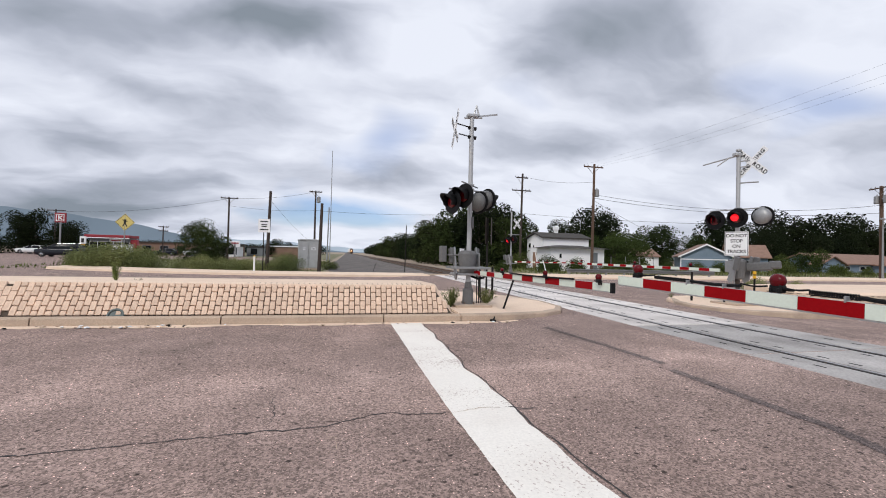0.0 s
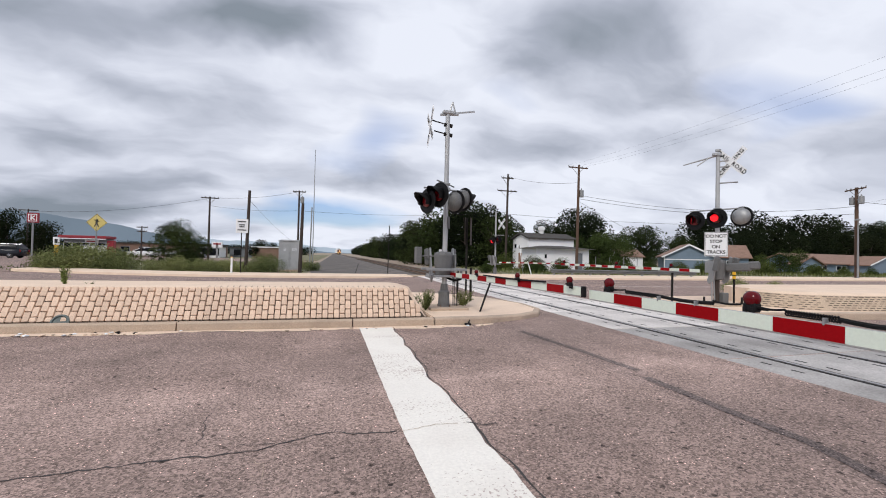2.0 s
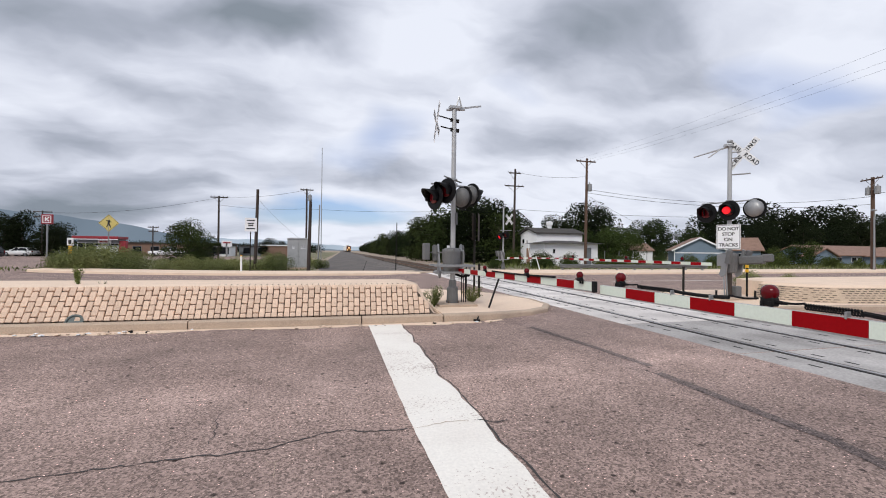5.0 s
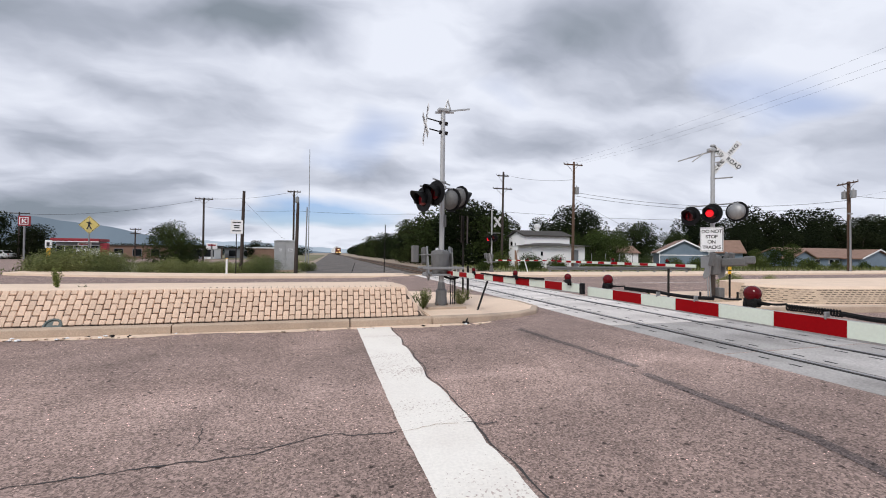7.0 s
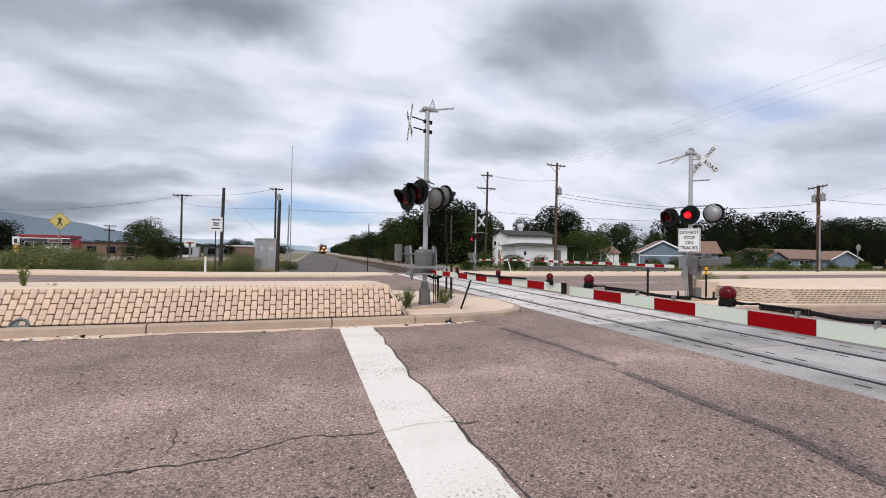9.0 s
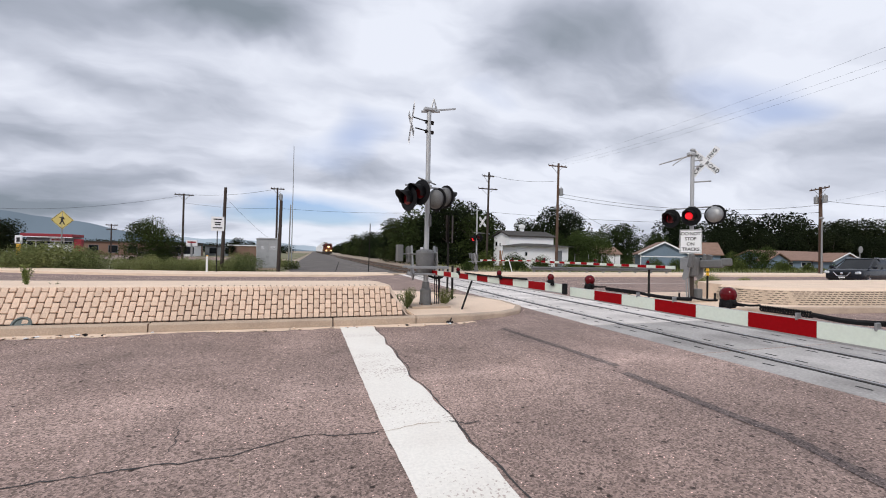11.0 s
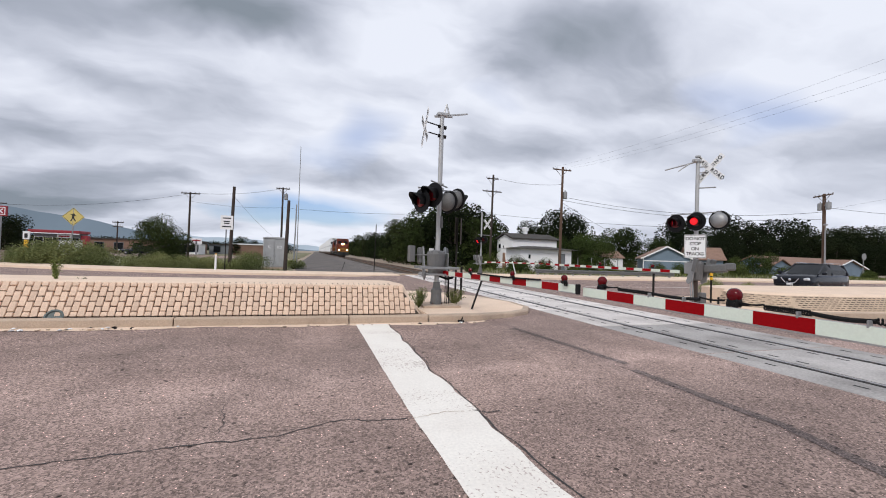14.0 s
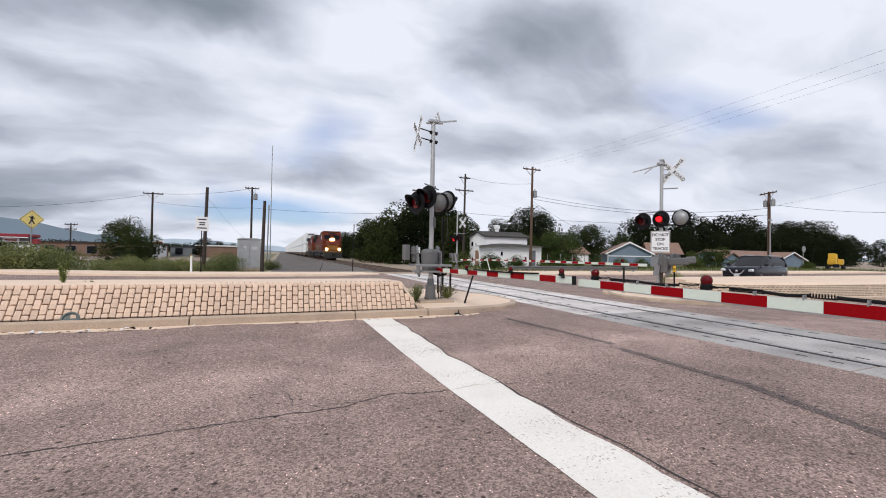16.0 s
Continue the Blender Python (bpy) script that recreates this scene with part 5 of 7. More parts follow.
def build_trees():
    rnd = random.Random(11)
    kinds = [make_tree("dense dark green broadleaf tree beside the railway", 1, 8, 8.5, LEAF_DARK, 0.29, 5600, 19, 0.05, 1.25),
             make_tree("dense green broadleaf tree beside the railway", 2, 8, 8, LEAF, 0.29, 5600, 18, 0.05, 1.25),
             make_tree("tall dark green tree with an uneven crown", 3, 8, 6.5, LEAF_DARK, 0.27, 5000, 16, 0.08, 1.25),
             make_tree("lighter green leafy tree", 4, 8, 8, LEAF_LIGHT, 0.28, 4600, 24, 0.05)]
    spots = [(9.3, 55, 7.6, 1), (12.0, 51, 8.6, 2), (8.0, 62, 6.8, 1), (13.5, 58, 9.6, 1), (17.5, 57, 9.4, 2), (10.5, 66, 7.4, 0), (21.5, 62, 8.6, 1), (15.5, 49.5, 6.8, 1), (25, 66, 8.4, 2), (8.8, 71, 6.6, 2)]
    y = 76
    while y < 330:
        for off in (0.0, 5.5):
            spots.append((6.6 + 0.034 * y + off + rnd.uniform(-0.8, 1.2), y + rnd.uniform(-2, 2), (rnd.uniform(5.2, 7.4) if y < 112 else rnd.uniform(5.2, 7.8)), rnd.choice((0, 1, 1, 2))))
        y += 6.5 + y * 0.025
    # behind the white house
    spots += [(36, 60, 9.7, 0), (39.5, 62, 9.2, 0), (33, 62, 7.2, 1), (29.5, 60, 7.6, 2), (44, 66, 6.2, 3), (50, 68, 6.6, 1), (57, 69, 8.3, 1), (60, 70, 8.0, 2), (64, 66, 6.4, 1), (69, 69, 6.2, 1), (27.5, 48, 4.6, 3), (31, 47, 4.8, 3), (34, 50, 5.2, 3), (37.5, 50, 4.6, 3)]
    # behind the houses
    for x in range(76, 172, 6):
        spots.append((x + rnd.uniform(-2, 2), 70 + rnd.uniform(-4, 6), rnd.uniform(8.2, 13.2) + (0.4 if x > 90 else -0.8), rnd.choice((0, 2, 2, 0))))
        spots.append((x + rnd.uniform(-2, 2) + 3, 64 + rnd.uniform(-3, 3), rnd.uniform(7.0, 9.5), rnd.choice((0, 2))))
    spots += [(58, 41, 3.1, 3), (62, 41.5, 3.4, 3), (55.5, 42, 2.6, 3), (74, 48, 2.6, 3)]
    # left side, beside the filling station
    for x, y2, h in ((-58, 80, 7.3), (-62, 82, 7.0), (-66, 80, 6.8), (-55, 82, 5.6), (-53.4, 79, 4.8), (-71, 82, 6.6), (-76, 80, 6.8), (-21, 110, 3.6), (-19, 120, 3.4), (-25, 115, 4.4), (-23, 96, 3.4)):
        spots.append((x, y2, h, rnd.choice((0, 2))))
    for i, (x, y2, h, k) in enumerate(spots):
        plant(kinds[k], x, y2, -0.1, h / 8, rnd.uniform(0, 360), rnd.uniform(0.9, 1.15))
    for k in kinds:
        for o in (*k.children_recursive, k):
            bpy.data.objects.remove(o)
    # one mass of far woods along the line
    bm = B()
    for k in range(150):
        yy = 330 + k * 3.2
        leaf_cloud(bm, rnd, (7.0 + 0.034 * yy + rnd.uniform(-2, 14), yy, 4.0 + rnd.uniform(-0.5, 1.5)), (4.5, 4.5, 4.6), 55, 1.1)
    tagged(part("far_woods", bm, LEAF_DARK), "dark line of far woods along the railway", "woods", kind="stuff")
    bm = B()
    for k in range(90):
        leaf_cloud(bm, rnd, (-62 + k * 0.5 + rnd.uniform(-1, 1), 190 + rnd.uniform(0, 60), 1.4 + rnd.uniform(0, 1.4)), (3.5, 3.5, 2.2), 110, 0.45)
    for k in range(60):
        leaf_cloud(bm, rnd, (-115 + k * 0.9 + rnd.uniform(-1, 1), 130 + rnd.uniform(0, 30), 1.2 + rnd.uniform(0, 1.2)), (3.5, 3.5, 2.0), 110, 0.42)
    tagged(part("far_scrub", bm, LEAF_DARK), "distant dark scrub on the plain", "woods", kind="stuff")


build_trees()


def build_bushes():
    rnd = random.Random(5)
    b = make_tree("round green bush on the weedy corner", 21, 3.3, 3.9, LEAF, 0.085, 16000, 34, 0.03, 0.92, name="bush", category="bush")
    b.matrix_basis = pose(-16.9, 29.6, -0.02, 0, 0, 30)
    low = make_tree("low grey-green weed clump", 22, 1.2, 2.6, SAGE, 0.062, 9000, 24, 0.02, slim=1.25, name="weed_clump", category="weeds")
    spots = [(-24.0, 29.6, 0.95), (-23.0, 29.1, 1.1), (-21.9, 29.2, 1.1), (-25.0, 30.3, 0.7), (-20.2, 28.6, 0.95), (-17.8, 27.4, 0.55), (-16.2, 27.0, 0.7), (-15.0, 26.8, 0.6), (-14.0, 26.9, 0.62),
             (-13.1, 27.0, 0.6), (-11.3, 27.8, 0.8), (-10.7, 27.6, 0.85), (-12.4, 28.2, 0.45), (-8.0, 33, 0.5), (-9.2, 37, 0.6), (13.5, 34, 0.8), (15.0, 36.5, 1.0), (18.0, 36, 0.9), (21, 35, 0.6), (13.4, 41, 1.1), (8.2, 33, 0.6),
             (27, 36, 0.7), (31, 37, 0.8), (36, 38, 0.9), (41, 39, 0.9), (46, 39, 0.8), (51, 38, 1.0), (60, 38, 0.8), (66, 38, 0.7), (72, 38, 0.7), (78, 37, 0.75), (84, 40, 0.8), (57, 36, 0.9)]
    dark_low = make_tree("low dark green shrub on the verge", 23, 1.2, 2.6, LEAF_LIGHT, 0.075, 7000, 22, 0.02, slim=1.25, name="shrub", category="shrub")
    for x, y, s in spots:
        plant(dark_low if x > 5 else low, x, y, -0.03, s, rnd.uniform(0, 360), rnd.uniform(0.9, 1.2))
    dark_low.matrix_basis = Matrix.Translation((24.0, 35.6, -0.03)) @ Matrix.Diagonal((0.7, 0.7, 0.75, 1))
    for x, y, s in ((13.6, 12.3, 0.42), (15.6, 11.9, 0.35), (12.6, 12.0, 0.3)):
        plant(low, x, y, 0.05, s, rnd.uniform(0, 360), 0.9)
    low.matrix_basis = Matrix.Translation((-20.9, 28.9, -0.02)) @ Matrix.Diagonal((0.7, 0.7, 0.75, 1))

    def sprig(x, y, z, h, spread, n, seed, label, leaf=WEED):
        r = random.Random(seed)
        w = thing("weed", label, "weed", pose(x, y, z))
        bm, st = B(), B()
        for _ in range(n):
            a = r.uniform(0, 6.283)
            tip = Vector((math.cos(a) * spread * r.uniform(0.2, 1), math.sin(a) * spread * r.uniform(0.2, 1), h * r.uniform(0.55, 1)))
            rod(st, (0, 0, 0), tip, 0.006, 0.003, 4)
            for k in range(7):
                p = tip * (0.25 + 0.75 * k / 6)
                leaf_cloud(bm, r, p, (0.035, 0.035, 0.035), 7, h * 0.05)
        part("stem", st, WEED, w)
        part("leaves", bm, leaf, w)

    sprig(-11.4, 6.2, 0.75, 0.46, 0.10, 14, 1, "tall yellow-green weed in the median's joint", SPRIG)
    sprig(-11.05, 6.3, 0.75, 0.10, 0.12, 5, 2, "small dry weed in the median's joint")
    sprig(-4.12, 5.95, 0.2, 0.50, 0.26, 34, 3, "bushy weed beside the signal's base", SPIKY)
    sprig(-4.28, 6.25, 0.2, 0.36, 0.25, 12, 8, "bushy weed beside the signal's base", SPIKY)
    sprig(-3.05, 6.45, 0.2, 0.44, 0.32, 34, 4, "bushy weed beside the signal's base", SPIKY)
    sprig(-2.85, 6.75, 0.2, 0.34, 0.25, 10, 5, "bushy weed beside the signal's base", SPIKY)
    sprig(4.7, 8.4, 0.15, 0.2, 0.15, 8, 6, "small weed at the island's tip")
    sprig(-12.5, 24.8, 0.15, 0.3, 0.2, 8, 9, "weed by the pavement")
    # loose grass of the verge
    bm = B()
    for _ in range(9000):
        if rnd.random() < 0.28:
            x, y = rnd.uniform(-30, -8.2), rnd.uniform(27.2, 58)
        else:
            x, y = rnd.uniform(9.5, 90), rnd.uniform(29, 48)
        h = rnd.uniform(0.08, 0.26) if x < 0 else rnd.uniform(0.15, 0.5)
        a = rnd.uniform(0, 6.283)
        lean = Vector((math.cos(a), math.sin(a), 0)) * h * 0.4
        side = Vector((-math.sin(a), math.cos(a), 0)) * 0.05
        p = Vector((x, y, -0.03))
        bm.faces.new((bm.verts.new(p - side), bm.verts.new(p + side), bm.verts.new(p + lean + Vector((0, 0, h)))))
    tagged(part("verge_grass", bm, WEED), "sparse dry-green grass on the verges", "grass", kind="stuff")


build_bushes()


# ---- poles, masts, cabinets, signs ----
def utility_pole(x, y, top, mat, label, arms, lean=(0, 0), r=0.15, turn=0.0, extra=None):
    t = thing("utility_pole", label, "utility pole", pose(x, y, 0, 0, 0, turn))
    bm = B()
    rod(bm, (0, 0, -0.1), (lean[0], lean[1], top), r, r * 0.72, 10)
    part("pole", bm, mat, t)
    for z, w in arms:
        bm = box(B(), lean[0] * z / top, 0.12 + lean[1], z, w, 0.11, 0.13, 0.01)
        part("crossarm", bm, mat, t)
        for s in (-0.46, -0.25, 0.25, 0.46):
            part("insulator", lathe(B(), ((0.03, 0), (0.06, 0.03), (0.035, 0.07), (0.055, 0.11), (0.02, 0.15)), 8, pose(s * w, 0.12, z + 0.06)), GALV, t)
        bm = B()
        for s in (-1, 1):
            rod(bm, (s * w * 0.32, 0.1, z - 0.02), (0, 0.1, z - 0.75), 0.025, 0.025, 6)
        part("brace", bm, GALV, t)
    if extra:
        extra(t, top)
    return t


def transformer(dx, z, n=1):
    def add(t, top):
        for k in range(n):
            sx = dx if k == 0 else -dx
            part("transformer", lathe(B(), ((0.22, 0), (0.25, 0.05), (0.25, 0.75), (0.2, 0.8), (0.06, 0.84), (0.05, 0.98)), 14, pose(sx, 0.05, z)), GALV, t, "grey can transformer")
            part("bracket", box(B(), sx / 2, 0.05, z + 0.5, abs(sx), 0.06, 0.08, 0.005), GALV, t)
    return add


utility_pole(-22.5, 58, 8.8, POLEWOOD, "dark wooden utility pole with one crossarm", ((8.65, 2.2),))
utility_pole(-12.2, 28.0, 5.85, POLEWOOD, "bare dark wooden pole by the pavement", (), (0.12, 0), 0.13)
utility_pole(-8.5, 27.2, 5.05, POLEWOOD, "bare dark wooden pole beside the cabinet", (), (0.10, 0), 0.14)
utility_pole(-10.8, 55, 9.95, POLEWOOD, "dark wooden utility pole with crossarm and transformer", ((9.8, 1.7),), extra=transformer(0.42, 8.3))
utility_pole(15.0, 44, 12.1, POLEWOOD, "dark wooden utility pole with crossarms in front of the trees", ((9.95, 2.6), (11.6, 1.6)), (0.15, 0), 0.16)
utility_pole(20.0, 36, 12.0, POLETAN, "tan wooden utility pole with crossarm and transformer", ((11.7, 2.4),), (0.1, 0), 0.17, extra=transformer(0.5, 8.4))
utility_pole(47.0, 26, 9.7, POLETAN, "brown wooden utility pole with two transformers", ((9.5, 2.6),), (0.1, 0), 0.2, 66, transformer(0.55, 7.9, 2))
utility_pole(-37.0, 75, 5.3, POLEWOOD, "distant dark utility pole", ((5.1, 1.6), (4.4, 1.4)), r=0.12)
utility_pole(-54.2, 78, 7.6, POLEWOOD, "distant utility pole above dark trees", ((7.4, 2.6), (6.6, 2.6)), r=0.13)
utility_pole(12.2, -13, 9.0, POLETAN, "wooden utility pole by the near roadside", ((8.8, 2.4),), r=0.17)
utility_pole(73, 20, 9.0, POLEWOOD, "dark wooden utility pole beyond the houses", (), r=0.18)


def wire(a, b, sag, r=0.014):
    bm = B()
    a, b = Vector(a), Vector(b)
    n = 14
    pts = [a.lerp(b, i / n) - Vector((0, 0, 4 * sag * (i / n) * (1 - i / n))) for i in range(n + 1)]
    tube(bm, pts, r, 4)
    tagged(part("overhead_wire", bm, RUBBER), "thin black overhead wire between utility poles", "overhead wire", group="overhead wires")


for dx in (-1.1, 0.2, 1.1):
    wire((20 + dx, 36, 11.9), (12.2 + dx, -13, 9.6), 0.9, 0.004)
wire((47, 26, 7.9), (12.3, -13, 8.0), 0.6, 0.006)
wire((47, 26, 7.7), (20.2, 36, 8.6), 1.1, 0.02)
wire((47, 26, 6.9), (20.2, 36, 8.2), 0.9, 0.02)
wire((47, 26, 5.6), (15, 44, 7.0), 0.5, 0.018)
wire((47, 26, 8.2), (73, 20, 8.4), 0.6, 0.02)
wire((73, 20, 8.0), (110, 12, 8.0), 0.6, 0.02)
wire((20, 36, 8.0), (47.5, 51, 3.8), 0.5, 0.016)
wire((-10.8, 55, 7.2), (15, 44, 7.2), 0.5, 0.016)
wire((-22.5, 58, 7.6), (-10.8, 55, 7.2), 0.3, 0.014)
wire((-10.8, 55, 9.8), (-22.5, 58, 8.7), 0.4, 0.018)
wire((-22.5, 58, 8.6), (-54.2, 78, 7.3), 0.8, 0.018)
wire((-12.1, 28, 5.2), (-10.8, 55, 2.5), 0.3, 0.008)
wire((15, 44, 11.8), (20, 36, 10.0), 0.4, 0.016)


def build_roadside():
    tagged(part("antenna_mast", rod(B(), (-8.2, 40, -0.1), (-8.2, 40.0, 12.1), 0.05, 0.03, 8), GALV), "tall thin grey antenna mast", "mast")
    tagged(part("mast_pole", rod(B(), (-8.5, 40.4, -0.1), (-8.4, 40.4, 6.2), 0.07, 0.06, 8), GALV), "short grey steel mast", "mast")
    tagged(part("marker_post", rod(B(), (-2.35, 26, 0.1), (-2.3, 26, 3.6), 0.035, 0.035, 6), DARKPOST), "thin dark post beside the track", "post")
    tagged(part("leaning_stake", rod(B(), (-4.7, 26, 0.0), (-4.45, 26, 0.8), 0.02, 0.015, 6), DARKPOST), "thin leaning stake beside the gravel track", "post")
    for (x, y), (tx, ty), h in (((10.7, 28.8), (-0.35, 0.1), 1.2), ((12.9, 34.8), (-0.35, 0.1), 2.3)):
        tagged(part("leaning_stake", rod(B(), (x, y, -0.05), (x + tx, y + ty, h), 0.05, 0.045, 8), WHITEMETAL), "pale leaning stake on the weedy verge", "post")
    # equipment cabinet
    c = thing("equipment_cabinet", "silver steel equipment cabinet with double doors", "cabinet", pose(-9.55, 30.6, 0.0, 0, 0, 8))
    part("plinth", box(B(), 0, 0, 0.07, 1.66, 1.2, 0.16, 0.01), KERB, c, "concrete plinth")
    part("body", box(B(), 0, 0, 1.25, 1.55, 1.1, 2.2, 0.015), CABINET, c)
    part("roof", box(box(B(), 0, 0, 2.39, 1.64, 1.2, 0.08, 0.02), 0, 0, 2.45, 1.3, 0.9, 0.06, 0.02), CABINET, c, "overhanging cabinet roof")
    for s in (-1, 1):
        d = part("door", box(B(), s * 0.385, -0.565, 1.2, 0.73, 0.03, 1.95, 0.006), CABINET, c)
        part("handle", box(B(), s * 0.08, -0.60, 1.0, 0.03, 0.05, 0.16, 0.005), GALV, d)
        part("notice", box(B(), s * 0.36, -0.584, 1.72, 0.34 if s > 0 else 0.18, 0.006, 0.22), WHITEMETAL, d, "pale notice plate")
        bm = B()
        for k in range(3):
            box(bm, s * 0.36, -0.589, 1.79 - 0.06 * k, 0.28 if s > 0 else 0.14, 0.004, 0.022)
        part("print_bars", bm, INK, d, "dark bars of print")
    # lane sign
    s = thing("road_sign", "white rectangular road sign with dark bars on a thin post", "road sign", pose(-11.78, 24.2, 0.15))
    part("post", rod(B(), (0, 0, 0), (0, 0, 3.3), 0.03, 0.03, 8), DARKPOST, s)
    pl = part("plate", box(B(), 0.02, -0.04, 2.93, 0.70, 0.006, 0.86, 0), WHITEMETAL, s)
    bm = B()
    for z, w in ((3.2, 0.46), (3.0, 0.34), (2.88, 0.3), (2.68, 0.5)):
        box(bm, 0.02, -0.046, z, w, 0.004, 0.07)
    part("print_bars", bm, INK, pl, "dark bars of print")
    m = thing("marker_post", "short white marker post by the kerb", "post", pose(-12.25, 24.0, 0.15))
    part("post", rod(B(), (0, 0, 0), (0, 0, 0.95), 0.06, 0.055, 10), WHITEMETAL, m)
    part("cap", lathe(B(), ((0.065, 0), (0.06, 0.04), (0.02, 0.06)), 10, pose(0, 0, 0.95)), YELLOWTAPE, m)
    # diamond warning sign
    d = thing("warning_sign", "yellow diamond crossing warning sign with dark bars", "road sign", pose(-22.6, 31, 0.0))
    part("post", rod(B(), (-0.05, 0.03, 0), (0, 0.03, 3.9), 0.04, 0.04, 8), GALV, d)
    pl = part("plate", box(B(), 0, 0, 0, 0.91, 0.006, 0.91, 0.0), YELLOW, d, "yellow diamond plate")
    pl.matrix_basis = pose(0, 0, 3.33, 0, 45, 0)
    bm = B()
    for a, b, w, h in ((0, 0.42, 0.86, 0.02), (0, -0.42, 0.86, 0.02), (-0.42, 0, 0.02, 0.86), (0.42, 0, 0.02, 0.86)):
        box(bm, a, -0.006, b, w, 0.004, h)
    part("border", bm, INK, pl, "thin black border")
    bm = B()
    turn = pose(0, 0, 0, 0, -45, 0)
    for cx, cz, w, h, tt in ((0.0, 0.08, 0.13, 0.30, 8), (0.07, -0.18, 0.07, 0.30, -25), (-0.08, -0.18, 0.07, 0.30, 25), (0.0, 0.12, 0.34, 0.06, 20)):
        box(bm, 0, -0.007, 0, w, 0.004, h, 0, turn @ pose(cx, 0, cz, 0, tt, 0))
    part("symbol_bars", bm, INK, pl, "dark symbol of plain bars")
    w = thing("utility_box", "white utility box in the weeds", "cabinet", pose(-25.0, 36, 0))
    part("body", box(B(), 0, 0, 0.8, 1.2, 0.9, 1.7, 0.03), WHITEWALL, w)
    part("lid", box(B(), -0.05, 0, 1.69, 1.3, 1.0, 0.08, 0.02), GALV, w)
    # guard rail
    g = thing("guard_rail", "galvanised steel guard rail on short posts", "guard rail", pose(0, 0, 0))
    for k in range(9):
        x = 11.0 + 1.6 * k
        part("post", box(B(), x, 25.6 - 0.12 * k, 0.3, 0.12, 0.15, 0.66, 0.01), GALV, g)
    bm = B()
    prof = ((0, 0.32), (-0.05, 0.37), (-0.05, 0.43), (0, 0.47), (-0.05, 0.51), (-0.05, 0.57), (0, 0.62))
    a = [bm.verts.new((10.7, 25.54 + dy, z)) for dy, z in prof]
    b = [bm.verts.new((24.2, 24.53 + dy, z)) for dy, z in prof]
    for i in range(len(prof) - 1):
        bm.faces.new((a[i], b[i], b[i + 1], a[i + 1]))
    bmesh.ops.solidify(bm, geom=bm.faces, thickness=0.006)
    part("beam", bm, GALV, g, "corrugated steel beam")
    # round sign far right
    s = thing("road_sign", "grey round-backed sign on a post", "road sign", pose(82.4, 40, 0))
    part("post", rod(B(), (0, 0, 0), (0, 0, 4.0), 0.07, 0.07, 8), GALV, s)
    part("plate", rod(B(), (0, -0.1, 3.6), (0, -0.12, 3.6), 0.6, 0.6, 16), GALV, s)
    # street lamp by the brown pole
    l = thing("street_lamp", "grey street lamp with a curved arm", "street lamp", pose(46.6, 25.7, 0))
    bm = rod(B(), (0, 0, 0), (0, 0, 5.6), 0.09, 0.07, 8)
    pts = [Vector((0, 0, 5.6)), Vector((-0.15, -0.1, 6.05)), Vector((-0.6, -0.3, 6.25)), Vector((-1.3, -0.7, 6.15))]
    for p, q in zip(pts, pts[1:]):
        rod(bm, p, q, 0.06, 0.05, 6)
    part("column", bm, GALV, l)
    part("lantern", box(B(), -1.45, -0.78, 6.1, 0.5, 0.25, 0.15, 0.04), GALV, l)
    # kerb drain opening, litter
    bm = lathe(B(), ((0.145, 0), (0.14, 0.03), (0.115, 0.034), (0.10, 0.012), (0.01, 0.01)), 20, pose(-10.86, front_y(-10.86) + 0.22, 0.20, 62, 0, 0))
    tagged(part("drain_pipe", bm, material("grey_green_plastic", (0.10, 0.125, 0.12), 0.6, 0, 0.15, 4, 40, 0.1)), "grey-green drain pipe mouth set in the slope", "drain")
    r = random.Random(9)
    for k in range(64):
        x = r.choice((r.uniform(-13, -10), r.uniform(-10.9, -9.3), r.uniform(-10.6, -9.6), r.uniform(-9, -5), r.uniform(-4.6, -2.6)))
        y = front_y(x) - r.uniform(0.03, 0.28) if x < -4.5 else 4.66 - r.uniform(0, 0.16) + (0.06 if x > -3.2 else 0)
        s = r.uniform(0.015, 0.05)
        bm = B()
        bmesh.ops.create_icosphere(bm, subdivisions=1, radius=s)
        for v in bm.verts:
            v.co *= r.uniform(0.6, 1.3)
            v.co.z *= 0.4
        o = part("pebble", bm, r.choice((CONCRETE, KERB, DARKPOST, WHITEMETAL)))
        o.matrix_basis = pose(x, y, road_z(x, y) + 0.008 + s * 0.25, 0, 0, r.uniform(0, 360))
        tagged(o, "small stone or scrap of litter in the gutter", "litter", group="litter in the gutter")
    bm = B()
    box(bm, 0, 0, 0, 0.16, 0.09, 0.05, 0.02)
    rod(bm, (0.02, 0, 0.02), (0.07, 0.03, 0.09), 0.02, 0.012, 6)
    o = part("litter", bm, DARKPOST)
    o.matrix_basis = pose(-3.5, 4.64, 0.08, 0, 8, 25)
    tagged(o, "crumpled black scrap in the gutter", "litter")


build_roadside()


